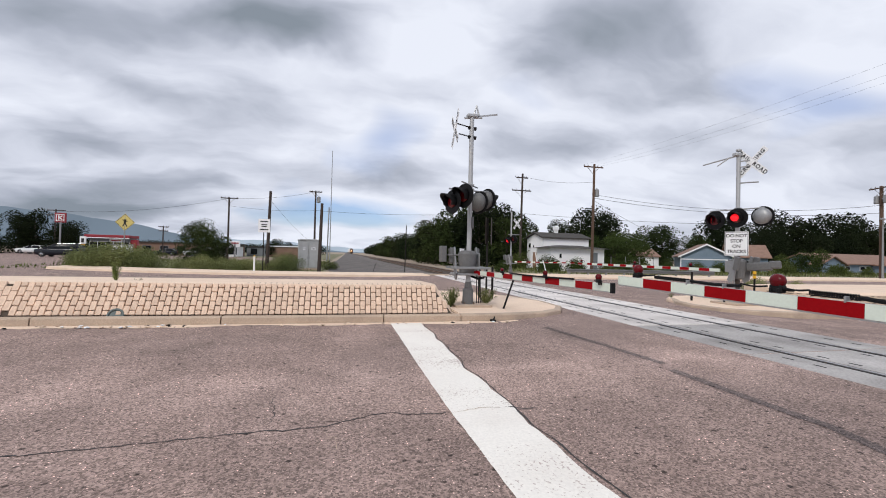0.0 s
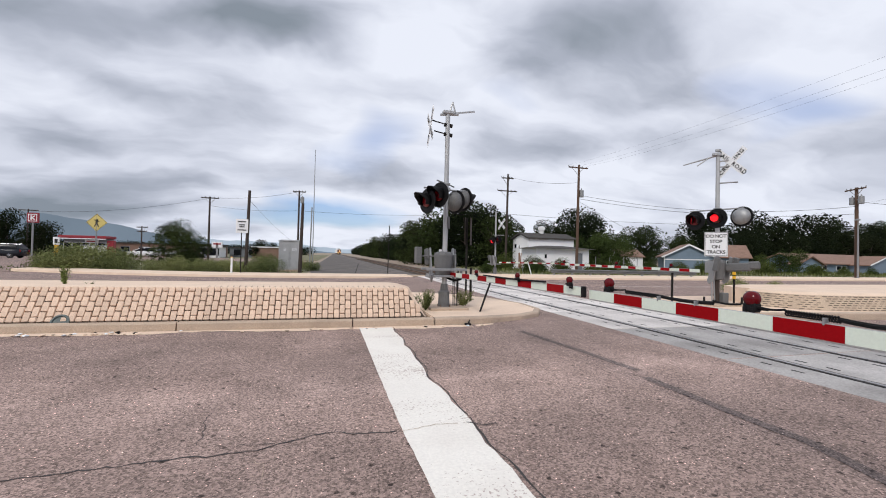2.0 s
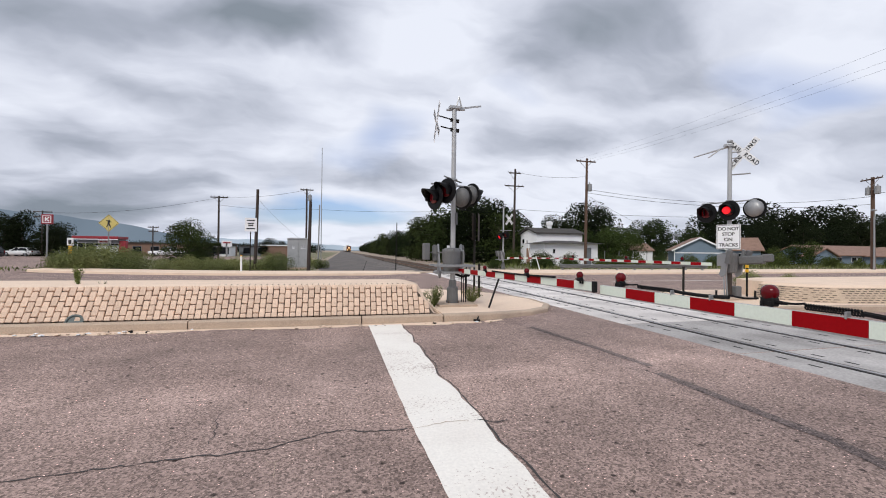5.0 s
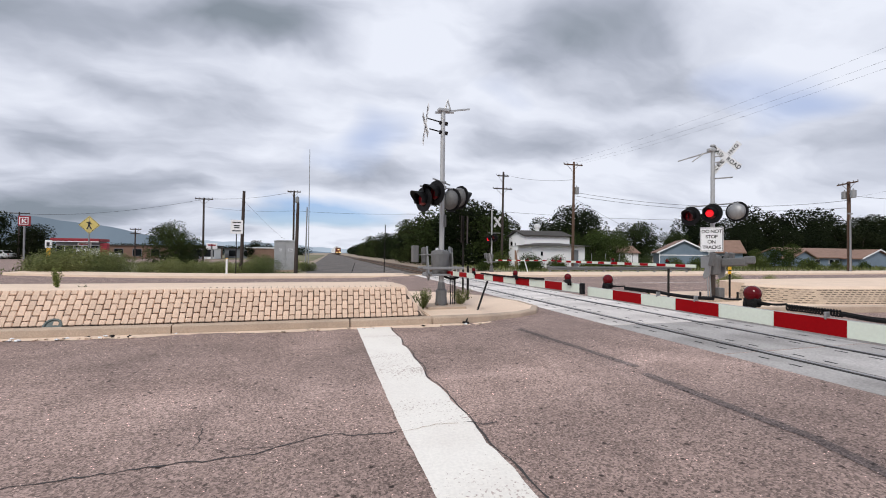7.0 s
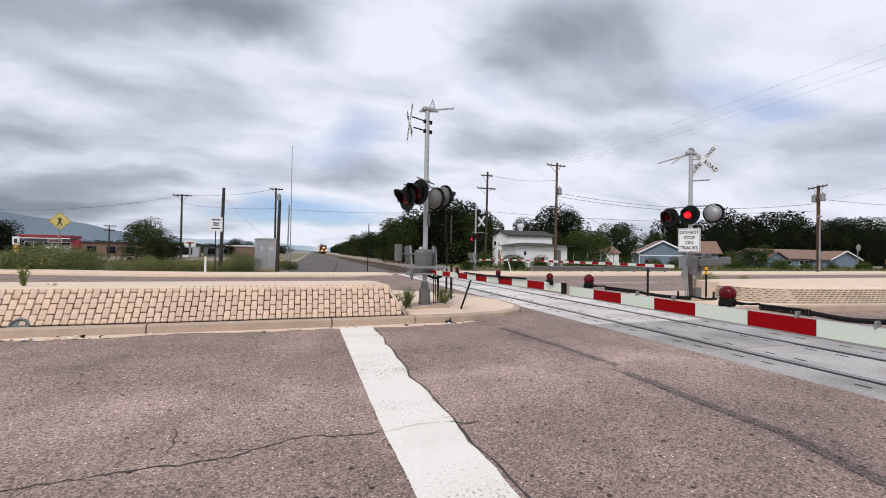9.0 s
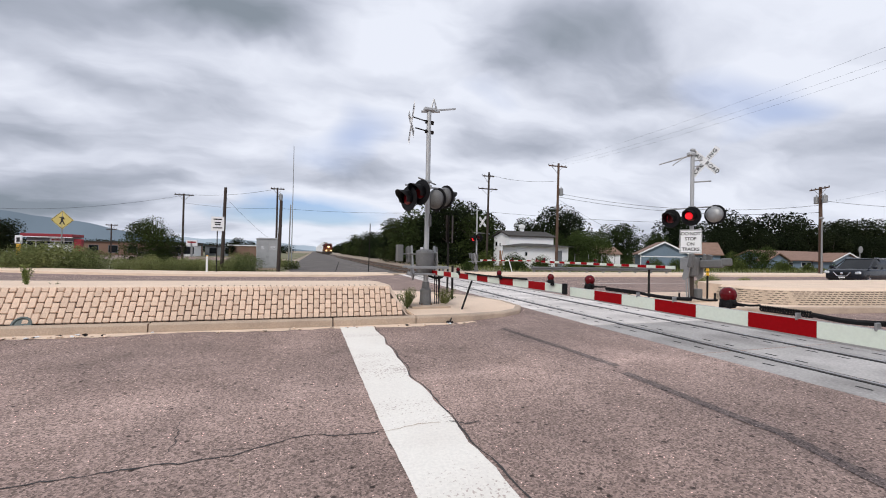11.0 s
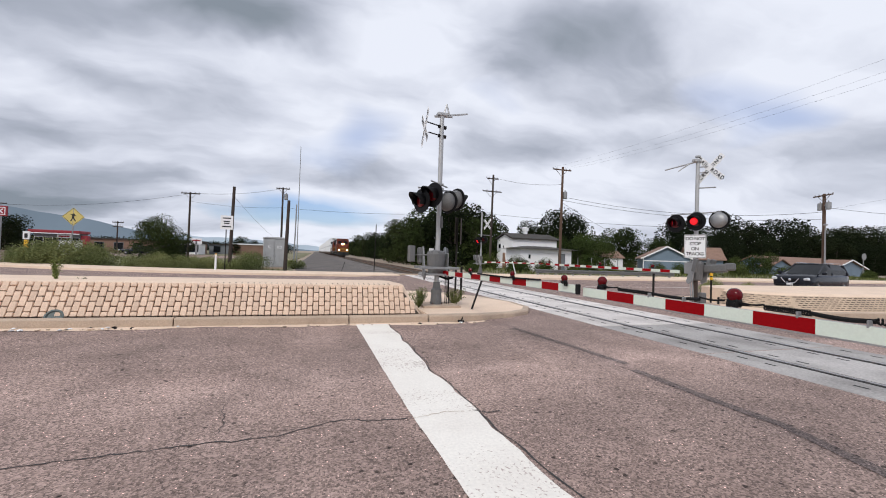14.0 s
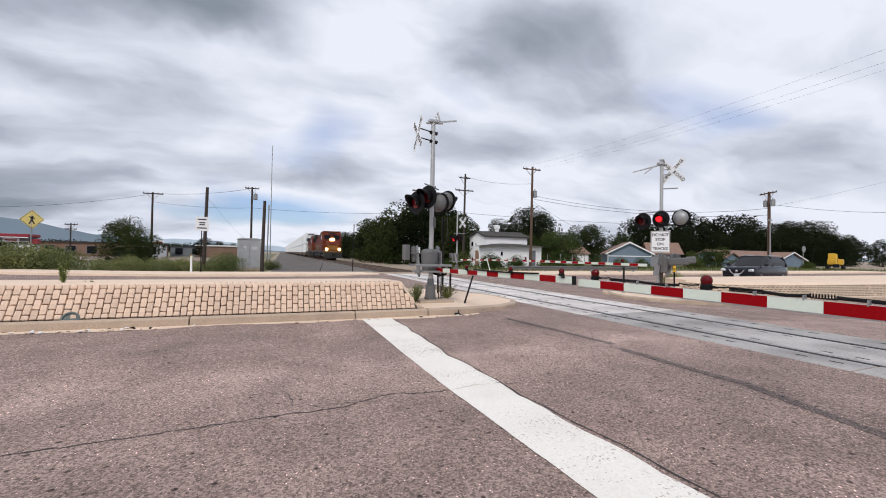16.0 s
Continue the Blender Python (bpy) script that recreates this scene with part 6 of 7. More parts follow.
# ---- buildings ----
def gable_house(h, x0, x1, y0, y1, eave, ridge, wall, roof, along="x", over=0.35, base=-0.1):
    """Walls with a pitched roof; along: the axis of the ridge."""
    bm = B()
    if along == "x":
        prof = [(y0, base), (y1, base), (y1, eave), ((y0 + y1) / 2, ridge - 0.1), (y0, eave)]
        a = [bm.verts.new((x0, p, z)) for p, z in prof]
        b = [bm.verts.new((x1, p, z)) for p, z in prof]
    else:
        prof = [(x0, base), (x1, base), (x1, eave), ((x0 + x1) / 2, ridge - 0.1), (x0, eave)]
        a = [bm.verts.new((p, y0, z)) for p, z in prof]
        b = [bm.verts.new((p, y1, z)) for p, z in prof]
    n = len(prof)
    for i in range(n):
        bm.faces.new((a[i], a[(i + 1) % n], b[(i + 1) % n], b[i]))
    bm.faces.new(a[::-1])
    bm.faces.new(b)
    bmesh.ops.recalc_face_normals(bm, faces=bm.faces)
    part("wall", bm, wall, h)
    bm = B()
    for s in (0, 1):
        if along == "x":
            e, m = (y0 - over, (y0 + y1) / 2) if s == 0 else (y1 + over, (y0 + y1) / 2)
            slope = (ridge - eave) / ((y1 - y0) / 2)
            q = [(x0 - over, e, eave - over * slope), (x1 + over, e, eave - over * slope), (x1 + over, m, ridge), (x0 - over, m, ridge)]
        else:
            e, m = (x0 - over, (x0 + x1) / 2) if s == 0 else (x1 + over, (x0 + x1) / 2)
            slope = (ridge - eave) / ((x1 - x0) / 2)
            q = [(e, y0 - over, eave - over * slope), (e, y1 + over, eave - over * slope), (m, y1 + over, ridge), (m, y0 - over, ridge)]
        lo = [bm.verts.new(p) for p in q]
        hi = [bm.verts.new((p[0], p[1], p[2] + 0.16)) for p in q]
        bm.faces.new(hi)
        bm.faces.new(lo[::-1])
        for i in range(4):
            bm.faces.new((lo[i], lo[(i + 1) % 4], hi[(i + 1) % 4], hi[i]))
    bmesh.ops.recalc_face_normals(bm, faces=bm.faces)
    part("roof", bm, roof, h)


def window(h, x, y, z, w, ht, facing="-y", frame_mat=None, door=False):
    m = pose(x, y, z) if facing == "-y" else pose(x, y, z, 0, 0, -90)
    name = "door" if door else "window"
    f = part(name, box(B(), 0, 0, 0, w, 0.08, ht, 0.01), frame_mat or TRIM, h)
    f.matrix_basis = m
    if not door:
        part("pane", box(B(), 0, -0.03, 0, w - 0.14, 0.04, ht - 0.14), GLASS, f)
    return f


def build_white_house():
    h = thing("white_building", "white painted two-part building with dark low-pitched roof", "house")
    gable_house(h, 17.4, 23.8, 42.4, 47.0, 3.95, 4.6, WHITEWALL, ROOFDARK, "x", 0.3)
    window(h, 17.36, 46.0, 3.0, 0.7, 0.7, "-x")
    window(h, 17.36, 44.9, 2.9, 0.35, 0.45, "-x")
    window(h, 17.36, 44.6, 1.05, 0.95, 2.1, "-x", DOORBROWN, True)
    part("vent_cowl", lathe(B(), ((0.28, 0), (0.28, 0.4), (0.42, 0.45), (0.42, 0.85), (0.1, 0.95)), 12, pose(20.4, 44.7, 4.7)), TRIM, h, "white roof vent cowl")
    for p, q in (((17.35, 42.36, 0), (17.35, 42.36, 3.9)),):
        part("downpipe", rod(B(), p, q, 0.05, 0.05, 6), TRIM, h)
    a = thing("white_annex", "low white annex with a dark shallow hipped roof", "house")
    part("wall", box(B(), 19.9, 40.4, 1.3, 7.0, 3.6, 2.75, 0.0), WHITEWALL, a)
    bm = B()
    lo = [bm.verts.new(p) for p in ((15.8, 38.0, 2.62), (24.1, 38.0, 2.62), (24.1, 42.36, 2.62), (15.8, 42.36, 2.62))]
    hi = [bm.verts.new(p) for p in ((18.6, 40.6, 3.0), (21.2, 40.6, 3.0), (21.2, 42.2, 3.0), (18.6, 42.2, 3.0))]
    for i in range(4):
        bm.faces.new((lo[i], lo[(i + 1) % 4], hi[(i + 1) % 4], hi[i]))
    bm.faces.new(hi)
    bm.faces.new(lo[::-1])
    part("roof", bm, ROOFDARK, a)
    window(a, 22.0, 38.56, 1.15, 0.95, 2.0, "-y", GREYWALL, True)
    window(a, 17.6, 38.57, 1.7, 0.4, 0.6)
    part("satellite_dish", lathe(B(), ((0.02, 0.0), (0.25, 0.05), (0.42, 0.16)), 14, pose(16.9, 41.7, 2.35, 70, 0, -30)), DARKPOST, a, "dark satellite dish")
    part("mast", rod(B(), (17.4, 41.9, 2.2), (16.9, 41.8, 2.35), 0.03, 0.03, 6), GALV, a)
    for x in (24.5, 26.5, 28.5, 30.5):
        part("fence_post", rod(B(), (x, 38.8, 0), (x, 38.8, 1.8), 0.04, 0.04, 6), GALV, a)


build_white_house()


def build_houses():
    h = thing("blue_house", "pale blue gabled house with brown shingle roof", "house")
    gable_house(h, 45.0, 53.6, 50, 58, 2.3, 4.2, BLUEWALL, ROOFBROWN, "y", 0.5)
    gable_house(h, 53.65, 59.5, 51.5, 58, 2.4, 4.2, BLUEWALL, ROOFBROWN, "x", 0.5)
    bm = B()
    for s in (-1, 1):
        p0, p1 = Vector((49.3, 49.44, 4.2)), Vector((49.3 + s * 4.8, 49.44, 2.08))
        d = (p1 - p0).normalized()
        m = Matrix.Translation((p0 + p1) / 2) @ d.to_track_quat("X", "Z").to_matrix().to_4x4()
        box(bm, 0, 0, 0, (p1 - p0).length, 0.06, 0.24, 0, m)
    part("bargeboard", bm, TRIM, h, "white bargeboards")
    part("band", box(B(), 49.3, 49.95, 1.75, 8.6, 0.06, 0.16), TRIM, h, "white band across the gable wall")
    for x in (45.05, 53.55):
        part("corner_board", box(B(), x, 49.95, 1.1, 0.16, 0.06, 2.3), TRIM, h)
    window(h, 56.6, 51.45, 1.3, 1.4, 0.9)
    h.matrix_basis = Matrix.Translation((50.4, 50, 0)) @ pose(0, 0, 0, 0, 0, -36) @ Matrix.Diagonal((0.84, 0.84, 1, 1)) @ Matrix.Translation((-49.3, -50, 0))
    h = thing("grey_house", "low grey-blue house with brown shingle roof", "house")
    gable_house(h, 72.5, 92, 47.5, 55, 1.7, 3.25, BLUEWALL, ROOFBROWN, "x", 0.5)
    gable_house(h, 83.5, 92.0, 44.5, 47.4, 1.5, 3.0, BLUEWALL, ROOFBROWN, "y", 0.4)
    gable_house(h, 69.0, 74.5, 46, 47.4, 1.45, 2.7, BLUEWALL, ROOFBROWN, "y", 0.4)
    for x in (76, 77.5, 81, 82.4):
        window(h, x, 47.44, 0.85, 1.2, 0.8)
    bm = B()
    for s in (-1, 1):
        p0, p1 = Vector((87.75, 44.05, 3.1)), Vector((87.75 + s * 4.7, 44.05, 1.45))
        d = (p1 - p0).normalized()
        box(bm, 0, 0, 0, (p1 - p0).length, 0.06, 0.2, 0, Matrix.Translation((p0 + p1) / 2) @ d.to_track_quat("X", "Z").to_matrix().to_4x4())
    part("bargeboard", bm, TRIM, h, "white bargeboards")
    s = thing("white_shed", "small pale shed among the trees", "shed")
    gable_house(s, 47, 52, 62, 66, 2.2, 3.4, WHITEWALL, ROOFBROWN, "x", 0.3)


build_houses()


def build_left_town():
    g = thing("filling_station", "filling station shop with red fascia and glazed front", "shop")
    part("wall", box(B(), -43.0, 71.6, 1.5, 7.6, 2.2, 3.0), GREYWALL, g)
    part("fascia", box(B(), -43.0, 71.2, 3.1, 8.4, 3.2, 0.42, 0.05), REDROOF, g, "red fascia band")
    part("stripe", box(B(), -43.0, 69.58, 2.82, 8.4, 0.05, 0.12), TRIM, g, "white stripe under the fascia")
    for k in range(5):
        window(g, -46.0 + 1.5 * k, 70.46, 1.3, 1.5, 2.0, "-y", TRIM)
    part("sign_panel", box(B(), -41.8, 70.4, 2.45, 2.4, 0.08, 0.5), TRIM, g)
    part("sign_bar", box(B(), -41.8, 70.35, 2.45, 1.8, 0.02, 0.2), REDROOF, g, "red bar of print")
    g.matrix_basis = Matrix.Translation((-42.6, 0, 0)) @ Matrix.Diagonal((0.72, 1, 1, 1)) @ Matrix.Translation((43.0, 0, 0))
    t = thing("red_kiosk", "red box sign beside the shop", "sign")
    part("body", box(B(), -39.2, 70.5, 1.3, 0.9, 0.8, 2.7, 0.05), REDROOF, t)
    s = thing("pylon_sign", "red square pylon sign with a white ring", "sign", pose(-51.2, 74, 0))
    part("post", rod(B(), (0, 0, 0), (0, 0, 5.2), 0.12, 0.12, 8), GALV, s)
    p = part("panel", box(B(), 0, 0, 5.95, 1.55, 0.25, 1.55, 0.06), REDROOF, s)
    bm = B()
    for cx, cz, w, h in ((0, 0.52, 1.15, 0.1), (0, -0.52, 1.15, 0.1), (-0.52, 0, 0.1, 0.95), (0.52, 0, 0.1, 0.95), (-0.18, 0, 0.16, 0.7)):
        box(bm, cx, -0.14, 5.95 + cz, w, 0.02, h)
    for turn in (40, -40):
        box(bm, 0, 0, 0, 0.5, 0.02, 0.15, 0, pose(0.1, -0.14, 5.95 + (0.16 if turn < 0 else -0.16), 0, turn, 0))
    part("emblem", bm, TRIM, p, "white square emblem")
    s = thing("price_sign", "small white numbered sign with a striped post", "sign", pose(-43.8, 66, 0))
    part("post", box(B(), 0, 0, 0.8, 0.4, 0.2, 1.9), YELLOWTAPE, s)
    pl = part("panel", box(B(), 0, 0, 2.35, 0.75, 0.2, 1.1, 0.03), TRIM, s)
    part("figure_bar", box(B(), 0, -0.11, 2.3, 0.35, 0.02, 0.6), INK, pl)
    for x0, x1, y, h, wall, lab in ((-48, -38.5, 92, 2.5, BRICKWALL, "long low brown brick building"), (-38, -30, 96, 2.6, BRICKWALL, "brown building with a pale frontage"), (-30, -20, 104, 2.2, GREYWALL, "distant low grey building"), (-33, -29, 90, 2.2, WHITEWALL, "small pale building with blue awning")):
        b = thing("shop_building", lab, "shop")
        part("wall", box(B(), (x0 + x1) / 2, y + 3, h / 2, x1 - x0, 6, h), wall, b)
        part("roof", box(B(), (x0 + x1) / 2, y + 3, h + 0.12, x1 - x0 + 0.5, 6.5, 0.25), ROOFDARK, b)
        for k in range(3):
            window(b, x0 + (k + 0.5) * (x1 - x0) / 3, y - 0.04, 1.2, 1.6, 1.5, "-y", GREYWALL)
    s = thing("shop_sign", "white roadside shop sign with dark bars on posts", "sign", pose(-28.2, 85.5, 0))
    part("post", box(B(), 0, 0, 1.5, 0.3, 0.3, 3.0), GALV, s)
    pl = part("panel", box(B(), 0, 0, 2.6, 1.9, 0.3, 1.2, 0.05), TRIM, s)
    part("print_bar", box(B(), 0, -0.16, 2.8, 1.4, 0.02, 0.25), REDROOF, pl)
    b = thing("shop_building", "distant brown shop beside the white sign", "shop")
    part("wall", box(B(), -19, 98, 1.2, 9, 5, 2.4), BRICKWALL, b)
    part("roof", box(B(), -19, 98, 2.5, 9.6, 5.5, 0.25), TRIM, b)


build_left_town()


# ---- vehicles ----
def loft(bm, stations):
    """stations: (x, [(y, z), ...]) half outlines, mirrored over y."""
    rings = []
    for x, half in stations:
        rings.append([bm.verts.new((x, y, z)) for y, z in half] + [bm.verts.new((x, -y, z)) for y, z in reversed(half)])
    for a, b in zip(rings, rings[1:]):
        n = len(a)
        for i in range(n):
            bm.faces.new((a[i], a[(i + 1) % n], b[(i + 1) % n], b[i]))
    bm.faces.new(rings[0])
    bm.faces.new(rings[-1][::-1])
    bmesh.ops.recalc_face_normals(bm, faces=bm.faces)
    return bm


def wheel(parent, x, y, r=0.37, w=0.25):
    s = 1 if y > 0 else -1
    t = part("wheel", lathe(B(), ((r * 0.62, -w / 2), (r * 0.94, -w / 2), (r, -w / 2 + 0.04), (r, w / 2 - 0.04), (r * 0.94, w / 2), (r * 0.62, w / 2)), 20, pose(x, y, r, 90, 0, 0)), TYRE, parent, "black tyre")
    bm = lathe(B(), ((r * 0.66, -0.02), (r * 0.66, 0.02)), 18, pose(x, y + s * (w / 2 - 0.03), r, 90, 0, 0))
    for k in range(5):
        a = k * 1.2566
        rod(bm, (x, y + s * w / 2, r), (x + r * 0.6 * math.cos(a), y + s * (w / 2 - 0.01), r + r * 0.6 * math.sin(a)), 0.035, 0.03, 5)
    part("rim", bm, CHROME, t, "bright alloy rim")


def make_car(label, category, paint, kind="suv"):
    """A vehicle that heads along local +x, on the ground at z = 0."""
    c = thing("car", label, category)
    if kind == "suv":
        hl, hw, belt, top = 2.5, 0.98, 1.08, 1.75
        cab = (1.45, 0.30, -2.05, -2.42)
    elif kind == "sedan":
        hl, hw, belt, top = 2.4, 0.92, 0.95, 1.45
        cab = (0.95, 0.25, -1.35, -1.95)
    else:
        hl, hw, belt, top = 2.85, 0.98, 1.12, 1.85
        cab = (0.95, 0.4, -0.75, -0.95)

    def ring(x, w, lo, hi):
        return (x, [(w * 0.84, lo), (w * 0.98, lo + 0.12), (w, lo + 0.35), (w * 0.985, hi - 0.12), (w * 0.92, hi)])

    bm = loft(B(), [ring(hl, hw * 0.82, 0.34, belt - 0.20), ring(hl - 0.10, hw * 0.91, 0.28, belt - 0.11), ring(hl - 0.45, hw * 0.97, 0.25, belt - 0.06), ring(cab[0] + 0.05, hw, 0.24, belt), ring(0, hw, 0.24, belt + 0.01),
                    ring(-hl + 0.5, hw, 0.25, belt + 0.02), ring(-hl + 0.08, hw * 0.94, 0.32, belt), ring(-hl, hw * 0.86, 0.42, belt - 0.12)])
    body = part("body", bm, paint, c, smooth=True)
    g = lambda x, w, lo, hi: (x, [(w, lo), (w * 0.97, lo + (hi - lo) * 0.5), (w * 0.76, hi), (0.02, hi + 0.02)])
    bm = loft(B(), [g(cab[0], hw * 0.93, belt - 0.03, belt), g(cab[1], hw * 0.93, belt - 0.03, top - 0.06), g(0, hw * 0.93, belt - 0.03, top - 0.03), g(cab[2], hw * 0.92, belt - 0.03, top - 0.08), g(cab[3], hw * 0.9, belt - 0.03, belt + 0.05)])
    part("glasshouse", bm, GLASS, c, "dark tinted glass", smooth=False)
    bm = loft(B(), [(x, [(w, z - 0.03), (w * 0.95, z), (0.02, z + 0.03)]) for x, w, z in ((cab[1] + 0.02, hw * 0.72, top - 0.03), (0, hw * 0.73, top), (cab[2], hw * 0.71, top - 0.05))])
    part("roof", bm, paint, c, smooth=True)
    for s in (-1, 1):
        for p, q, r in (((cab[0], s * hw * 0.91, belt), (cab[1], s * hw * 0.72, top - 0.04), 0.04), ((-0.25, s * hw * 0.93, belt), (-0.28, s * hw * 0.73, top - 0.03), 0.045), ((cab[3] + 0.1, s * hw * 0.9, belt), (cab[2], s * hw * 0.72, top - 0.06), 0.07)):
            part("pillar", rod(B(), p, q, r, r, 6), paint, c)
        part("mirror", box(B(), cab[0] - 0.25, s * (hw + 0.12), belt + 0.08, 0.14, 0.24, 0.17, 0.04), paint, c)
        part("headlight", box(B(), 0, 0, 0, 0.16, 0.50, 0.16, 0.03, pose(hl - 0.07, s * hw * 0.70, belt - 0.28, s * 6, 0, -s * 22)), HEADLAMP, c, "clear headlight")
        part("fog_light", box(B(), hl - 0.06, s * hw * 0.66, 0.48, 0.12, 0.16, 0.07, 0.02), HEADLAMP, c)
        part("tail_light", box(B(), -hl + 0.05, s * hw * 0.78, belt - 0.15, 0.12, 0.22, 0.3, 0.03), LENS, c)
        if kind == "suv":
            part("roof_rail", rod(B(), (cab[1] - 0.1, s * hw * 0.7, top + 0.04), (cab[2] + 0.2, s * hw * 0.7, top + 0.02), 0.02, 0.02, 6), CHROME, c)
        for x in (hl - 0.92, -hl + 0.98):
            wheel(c, x, s * (hw - 0.13))
    gr = part("grille", box(B(), hl + 0.0, 0, belt - 0.38, 0.05, hw * 0.95, 0.26, 0.02), BLACK, c, "black grille")
    bm = B()
    for s in (-1, 1):
        rod(bm, (hl + 0.02, s * 0.44, belt - 0.24), (hl + 0.03, s * 0.24, belt - 0.50), 0.028, 0.028, 6)
    rod(bm, (hl + 0.03, -0.24, belt - 0.50), (hl + 0.03, 0.24, belt - 0.50), 0.022, 0.022, 6)
    bmesh.ops.create_uvsphere(bm, u_segments=12, v_segments=6, radius=0.09, matrix=pose(hl + 0.03, 0, belt - 0.33))
    part("grille_trim", bm, CHROME, gr, "chrome grille surround")
    part("plate_bar", box(B(), hl + 0.03, 0, 0.46, 0.02, 0.32, 0.14), WHITEMETAL, c, "plain number plate bar")
    part("bumper", box(B(), hl - 0.02, 0, 0.42, 0.12, hw * 1.5, 0.16, 0.04), BLACK, c)
    if kind == "pickup":
        part("bed", box(B(), -1.85, 0, 1.13, 1.8, hw * 1.65, 0.04), BLACK, c, "dark open load bed")
    return c


CAR = make_car("black SUV with chrome grille waiting at the crossing", "car", CARBLACK)
CAR_A = make_car("dark SUV passing on the side road", "car", CARBLACK)
CAR_B = make_car("dark sedan passing on the side road", "car", CARBLACK, "sedan")
CAR_C = make_car("white car passing on the side road", "car", CARWHITE, "suv")
CAR_D = make_car("white pickup truck crossing behind the weeds", "pickup truck", CARWHITE, "pickup")
CAR_E = make_car("dark red-brown car on the side road", "car", CARBLACK, "sedan")


def build_parked():
    rnd = random.Random(8)
    for x, y, k, lab in ((-57, 78, 1, "silver car parked by the filling station"), (-33.5, 89.3, 0, "dark car parked before the shops")):
        c = make_car(lab, "car", CARWHITE if k else CARBLACK, "sedan")
        c.matrix_basis = pose(x, y, -0.03, 0, 0, rnd.uniform(-20, 20) + 180 * rnd.randint(0, 1))
    e = thing("excavator", "small yellow excavator parked on the weedy ground", "excavator", pose(84, 36, 0, 0, 0, 20))
    for s in (-1, 1):
        part("track", box(B(), 0, s * 1.0, 0.35, 3.2, 0.5, 0.7, 0.15), BLACK, e)
    part("body", box(B(), 0.2, 0, 1.35, 3.2, 2.0, 1.0, 0.15), EXCAVATOR, e)
    cab = part("cab", box(B(), -0.7, 0.4, 2.2, 1.2, 1.0, 1.3, 0.08), EXCAVATOR, e)
    part("pane", box(B(), -0.7, -0.12, 2.3, 0.9, 0.04, 0.8), GLASS, cab)
    bm = rod(B(), (-1.2, -0.3, 1.4), (-3.0, -0.3, 2.6), 0.18, 0.14, 8)
    rod(bm, (-3.0, -0.3, 2.6), (-3.6, -0.3, 1.0), 0.13, 0.1, 8)
    part("boom", bm, EXCAVATOR, e)
    part("bucket", box(B(), -3.6, -0.3, 0.7, 0.7, 0.8, 0.6, 0.1), BLACK, e)


build_parked()


